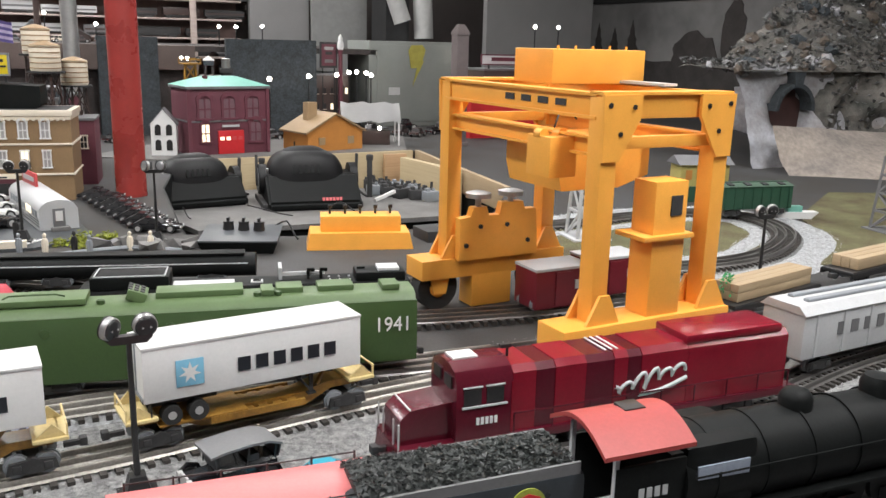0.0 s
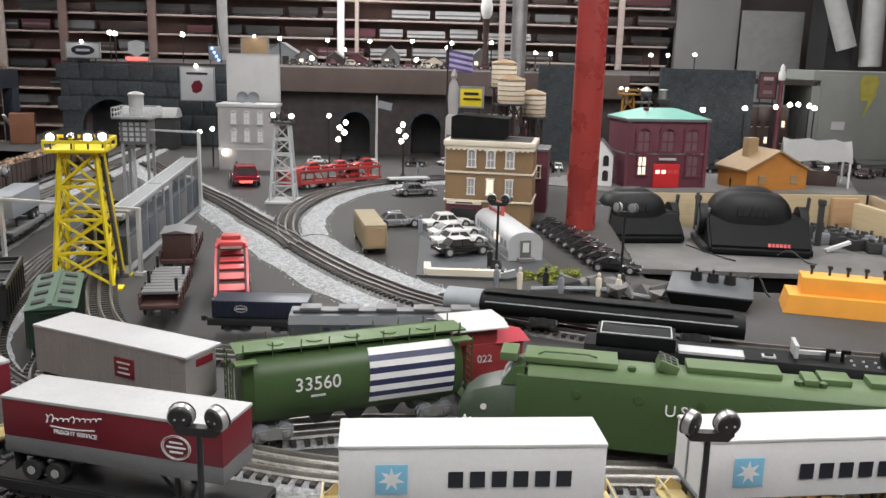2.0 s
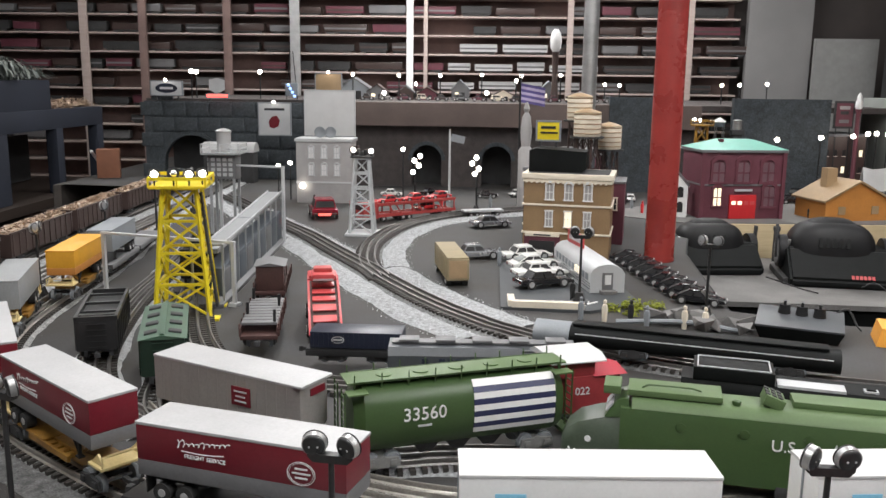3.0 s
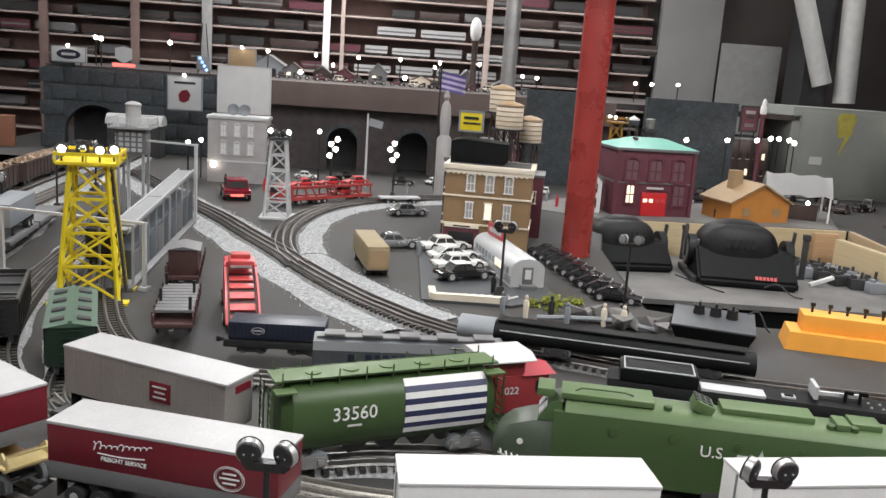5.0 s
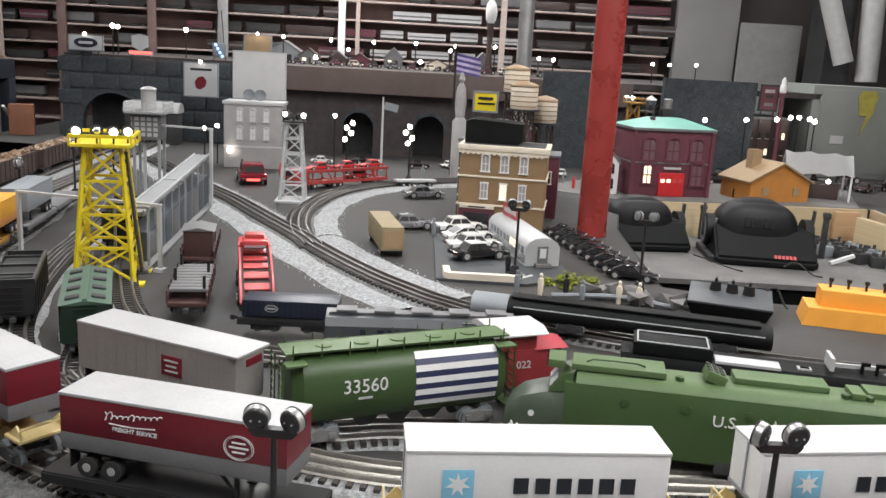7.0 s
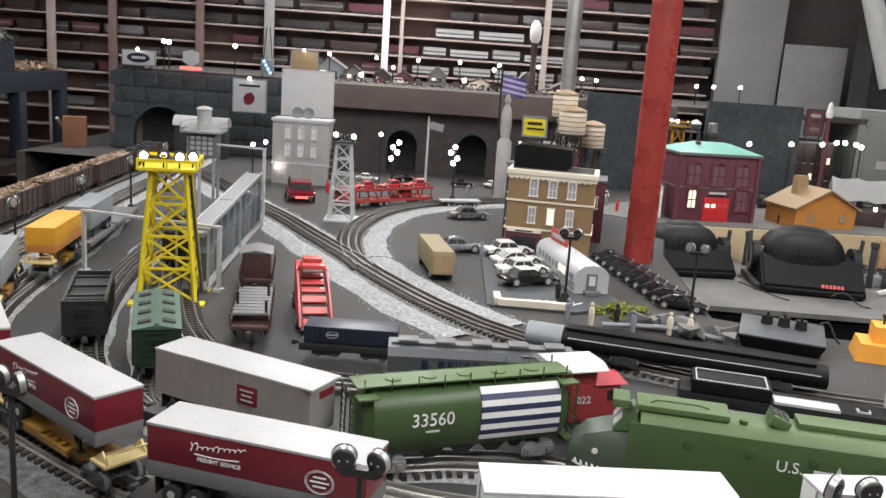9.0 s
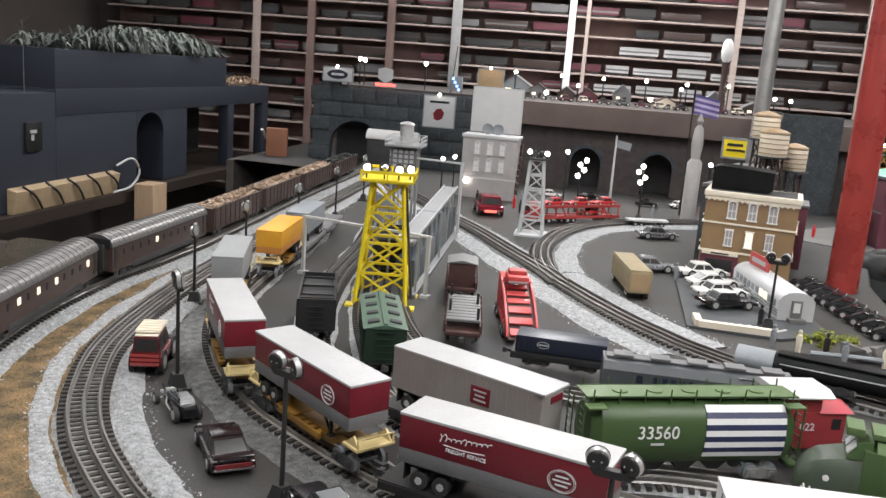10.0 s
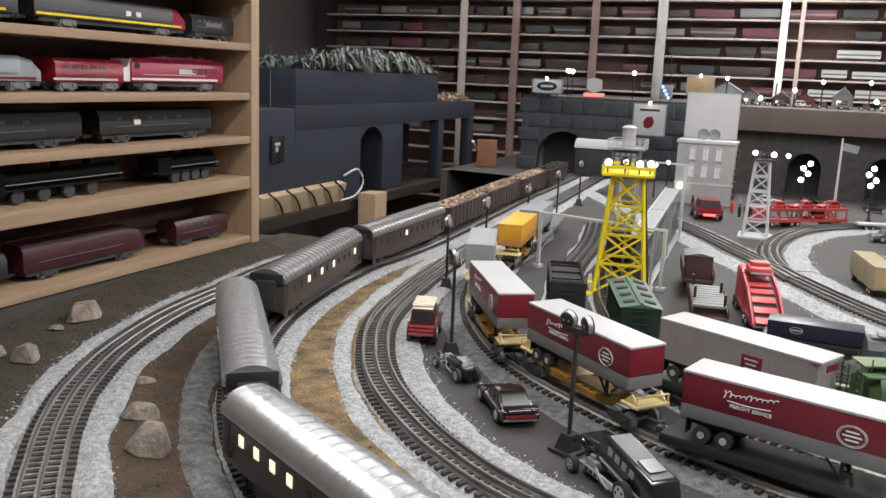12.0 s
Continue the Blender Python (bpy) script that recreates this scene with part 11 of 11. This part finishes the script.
M_DIMYELLOW = mat("faded_yellow_mark", (0.40, 0.36, 0.07), 0.6, vary=0.2)
bm = prism(mesh(), [(-0.034, 0.060), (-0.020, 0.080), (0.028, 0.082), (0.044, 0.062), (0.030, 0.020), (0.036, 0.016), (-0.014, -0.085), (0.006, -0.010), (-0.022, -0.012)], -0.001, 0.001)
solid("warning_mark", bm, M_DIMYELLOW, "faded yellow lightning mark on the cabinet", "sign", on(*room(1.655, 3.342, 0.250), 31))
post = thing("wall_post", "dull mauve grey square post beside the cabinet", "post", on(*room(1.515, 2.68), 31))
part("shaft", box(mesh(), (0, 0, 0.185), (0.044, 0.044, 0.370), bev=0.003), M_MAUVEGREY, post)
part("cap", loft(mesh(), [[(k * a, k * b, z) for a, b in ((-1, -1), (1, -1), (1, 1), (-1, 1))] for k, z in ((0.024, 0.370), (0.024, 0.378), (0.010, 0.405))]), M_MAUVEGREY, post, "tapered post top")
part("foot", box(mesh(), (0, 0, 0.006), (0.056, 0.056, 0.012), bev=0.002), M_MAUVEGREY, post)
solid("cabinet_plate", box(mesh(), (0, 0, 0), (0.05, 0.003, 0.03)), M_GREYPLASTIC, "small pale plate on the cabinet", "plate", on(*room(1.56, 3.343, 0.145), 31))
for p0, p1, r in (((1.80, 4.25, 0.95), (1.97, 4.2, 0.44), 0.045), ((2.06, 4.25, 1.40), (2.09, 4.2, 0.36), 0.05)):
    solid("duct", cyl(mesh(), tuple(room(*p0)), tuple(room(*p1)), r, n=24), M_DUCT, "white round ventilation duct", "duct", group="ducts")
solid("duct", cyl(mesh(), tuple(room(1.80, 4.25, 0.94)), tuple(room(1.72, 4.27, 1.40)), 0.045, n=24), M_DUCT, "white round ventilation duct", "duct", group="ducts")
wall_box("dark_unit", 1.92, 4.3, 2.05, 4.5, 0.0, 0.9, M_BLACKMATT, "dark panel between the ducts", "panel")
wall_box("wall_panel", 1.62, 4.60, 1.93, 4.63, -0.0, 0.62, M_DULLPANEL, "pale wall panel beside the shelves", "panel")
wall_box("partition", 1.30, 4.66, 1.62, 4.70, -0.9, 1.4, M_PAINTWALL, "grey partition beside the shelves", "wall")
wall_box("board_panel", 2.35, 4.0, 3.0, 4.04, -0.0, 0.9, M_PAINTWALL, "grey wall board", "panel")
wall_box("red_backdrop", 1.66, 2.86, 2.15, 2.90, 0.0, 0.205, M_BRIGHTRED, "bright red board behind the yard", "panel")
town_house(on(*room(2.025, 3.11), 31.0), 0.45, 0.18, 0.242, M_TUSCAN, "dark model store building with lit windows")
store_bars = box(mesh(), (0, 0, 0.020), (0.15, 0.001, 0.014))
billboard(on(*room(1.892, 3.0, 0.2505), 31), 0.235, 0.036, 0.016, M_GREYPLASTIC, "white store sign with dark red bars", M_BRICKRED, marks=[(store_bars, M_BRICKRED)])
bulb_post(1.62, 2.85, 0.245, 0.0, r=0.014)
for u, z in ((1.95, 0.17), (2.2, 0.42), (2.32, 0.42), (1.85, 0.3)):
    bulb_post(u, 3.3, z, 0.0, r=0.009)
for k in range(16):
    r = random.Random(k + 3)
    auto(on(*room(0.95 + 0.05 * k, 2.95 + 0.25 * r.random(), 0.0005), 31 + 60 * r.random()), r.choice([M_CAR[0], M_TUSCAN, M_GREYTRIM, M_CAR[3]]), "dark model vehicle in the far town", r.uniform(0.07, 0.11), 0.036, r.uniform(0.026, 0.045), r.choice(["sedan", "wagon"]), "far town vehicles")
town_house(on(*room(1.125, 3.4), 31.0), 0.45, 0.2, 0.21, M_TUSCAN, "dark low model building in the far town")

# near right: cars on the far sidings, loop scenery
flat = flat_car(on(0.447, 1.235, 0, 42), 0.20, label="dark flat car loaded with lumber")
lumber = thing("lumber_load", "pale lumber stack on a flat car", "lumber", on(0.447, 1.235, 0.0338, 42))
for i in range(3):
    for j in range(2):
        part("plank", box(mesh(), (0.0, -0.012 + 0.012 * i, 0.006 + 0.0115 * j), (0.17, 0.0115, 0.011), bev=0.0006), M_TANWOOD, lumber)
flat2 = flat_car(on(0.665, 1.43, 0, 40), 0.20, label="dark flat car loaded with pale timber")
lumber2 = thing("lumber_load", "pale timber stack on a flat car", "lumber", on(0.665, 1.43, 0.0338, 40))
for i in range(3):
    part("plank", box(mesh(), (0.0, -0.014 + 0.014 * i, 0.009), (0.16, 0.013, 0.017), bev=0.0008), M_TANWOOD, lumber2)
for x, y in ((0.165, 1.19), (0.24, 1.26)):
    top = thing("boxcar", "dark maroon boxcar under the gantry crane", "rail car", on(x, y, 0, 32), group="maroon boxcars")
    part("body", box(mesh(), (0, 0, 0.042), (0.085, 0.05, 0.05), bev=0.001), M_RED, top)
    part("roof", box(mesh(), (0, 0, 0.0685), (0.087, 0.052, 0.004), bev=0.001), M_GREYPLASTIC, top, "pale worn roof")
    for s in (-1, 1):
        part("door", box(mesh(), (0, s * 0.0255, 0.042), (0.026, 0.002, 0.044)), M_RED, top)
        part("white_mark", box(mesh(), (0.026, s * 0.0253, 0.046), (0.018, 0.001, 0.012)), M_GREYPLASTIC, top)
    for e in (-0.024, 0.024):
        bogie(top, e)


def boxy_hopper_grey(at):
    top = thing("hopper_car", "pale grey covered hopper with long roof hatches", "rail car", at)
    part("body", box(mesh(), (0, 0, 0.058), (0.26, 0.054, 0.05), bev=0.004), M_GREYPLASTIC, top)
    part("roof", prism(mesh(), [(-0.029, 0.0825), (-0.02, 0.091), (0.02, 0.091), (0.029, 0.0825)], -0.132, 0.132, "x"), M_GREYPLASTIC, top)
    for s in (-1, 1):
        part("hatch", box(mesh(), (0, s * 0.010, 0.0925), (0.22, 0.008, 0.004), bev=0.002), M_MIDGREY, top)
        bm = mesh()
        for k in range(4):
            box(bm, (-0.07 + 0.022 * k, 0, 0), (0.012, 0.014, 0.001))
        part("writing_bars", bm, M_GREYTRIM, top, at=pose(0, s * 0.0273, 0.062, 90, 0, 0), smooth=False)
        for k in range(6):
            part("side_rib", box(mesh(), (-0.11 + 0.044 * k, s * 0.0275, 0.058), (0.003, 0.002, 0.045)), M_GREYPLASTIC, top)
    for e in (-1, 1):
        bogie(top, e * 0.09)
        coupler(top, e * 0.13)


boxy_hopper_grey(on(0.502, 1.056, 0, 34))
solid("loop_turf", prism(mesh(), [(0.05, 1.7), (0.3, 1.86), (0.52, 1.9), (0.6, 1.8), (0.55, 1.62), (0.4, 1.5), (0.15, 1.45)], 0, 0.003, "z"), M_GRASS, "brown green turf inside the loop", "ground", kind="structure", smooth=False)
solid("hill_turf", prism(mesh(), [(0.72, 1.95), (0.7, 1.7), (0.62, 1.52), (0.9, 1.55), (1.5, 1.9), (1.6, 2.4), (0.9, 2.3)], 0, 0.0035, "z"), M_GRASS, "brown green turf below the mountain", "ground", kind="structure", smooth=False)
lattice_tower(on(0.245, 1.66, 0, 20), 0.15, 0.026, 0.018, M_GREYPLASTIC, "small pale lattice tower in the loop", "lattice_tower", False, [], levels=3)
lattice_tower(on(0.86, 1.83, 0, 20), 0.15, 0.028, 0.020, M_GREYTRIM, "grey lattice trestle bent near the mountain", "lattice_tower", False, [], levels=4)
solid("small_tree", scatter(mesh(), [(0.010 * math.cos(k * 2.4) * (1 - k / 60), 0.010 * math.sin(k * 2.4) * (1 - k / 60), 0.006 + 0.0006 * k) for k in range(50)], 0.004, 2), mat("toy_green", (0.02, 0.30, 0.08), 0.5), "bright green toy tree", "tree", on(0.385, 1.18, 0.034), smooth=False)
M_STATION = mat("station_yellow", (0.42, 0.36, 0.12), 0.5, vary=0.12)
house = thing("signal_house", "cream model station house on a green base", "building", on(0.545, 2.14, 0, 15))
part("base", box(mesh(), (0, 0, 0.018), (0.14, 0.07, 0.036)), M_GREEN, house)
part("wall", box(mesh(), (0, 0, 0.06), (0.12, 0.055, 0.05)), M_STATION, house)
part("roof", prism(mesh(), [(-0.036, 0.0855), (0, 0.105), (0.036, 0.0855)], -0.068, 0.068, "x"), M_GREYTRIM, house)
for k in range(4):
    part("window", box(mesh(), (-0.04 + 0.027 * k, -0.028, 0.062), (0.015, 0.002, 0.022)), M_BARN, house)
covered_hopper(on(0.60, 1.90, 0, 20), M_GREEN, M_HOPROOF, "dark green hopper car on the loop")
dish = thing("small_boat", "white and red toy boat with a green top", "toy", on(0.70, 1.93, 0.0036, 10))
part("hull", prism(mesh(), [(-0.05, 0.014), (0.05, 0.014), (0.035, 0.0), (-0.035, 0.0)], -0.012, 0.012), M_WHITE, dish)
part("cabin", box(mesh(), (0, 0, 0.02), (0.03, 0.016, 0.012)), M_MINT, dish)

# ---------------------------------------------------------------- rocks beside the outer curve
def boulder(at, sx, sy, sz, seed, label):
    """An angular stone: the hull of a few uneven corners."""
    r = random.Random(seed)
    bm = bmesh.new()
    for k in range(7):
        a = 2 * math.pi * k / 7 + r.uniform(-0.3, 0.3)
        bm.verts.new((sx * math.cos(a) * r.uniform(0.75, 1.1), sy * math.sin(a) * r.uniform(0.75, 1.1), r.uniform(0, 0.004)))
    for k in range(4):
        a = 2 * math.pi * k / 4 + r.uniform(-0.5, 0.5)
        bm.verts.new((sx * 0.66 * math.cos(a) + sx * 0.08, sy * 0.66 * math.sin(a), sz * r.uniform(0.65, 1.15)))
    bmesh.ops.convex_hull(bm, input=list(bm.verts))
    bmesh.ops.bevel(bm, geom=list(bm.edges), offset=0.0012, segments=1, affect="EDGES", clamp_overlap=True)
    solid("rock", bm, M_ROCK, label, "rock", at, group="rocks", smooth=False)


for k, (x, y, sx, sy, sz) in enumerate(((-0.972, 0.076, 0.028, 0.022, 0.026), (-1.058, 0.096, 0.024, 0.017, 0.018), (-1.155, 0.13, 0.014, 0.010, 0.010), (-1.46, 0.137, 0.034, 0.022, 0.022), (-1.31, 0.03, 0.03, 0.02, 0.022), (-1.34, 0.0, 0.02, 0.016, 0.014), (-1.42, 0.09, 0.012, 0.012, 0.008))):
    boulder(on(x, y, 0.001, 40 * k), sx, sy, sz, k, "pale tan rock lying on brown earth")
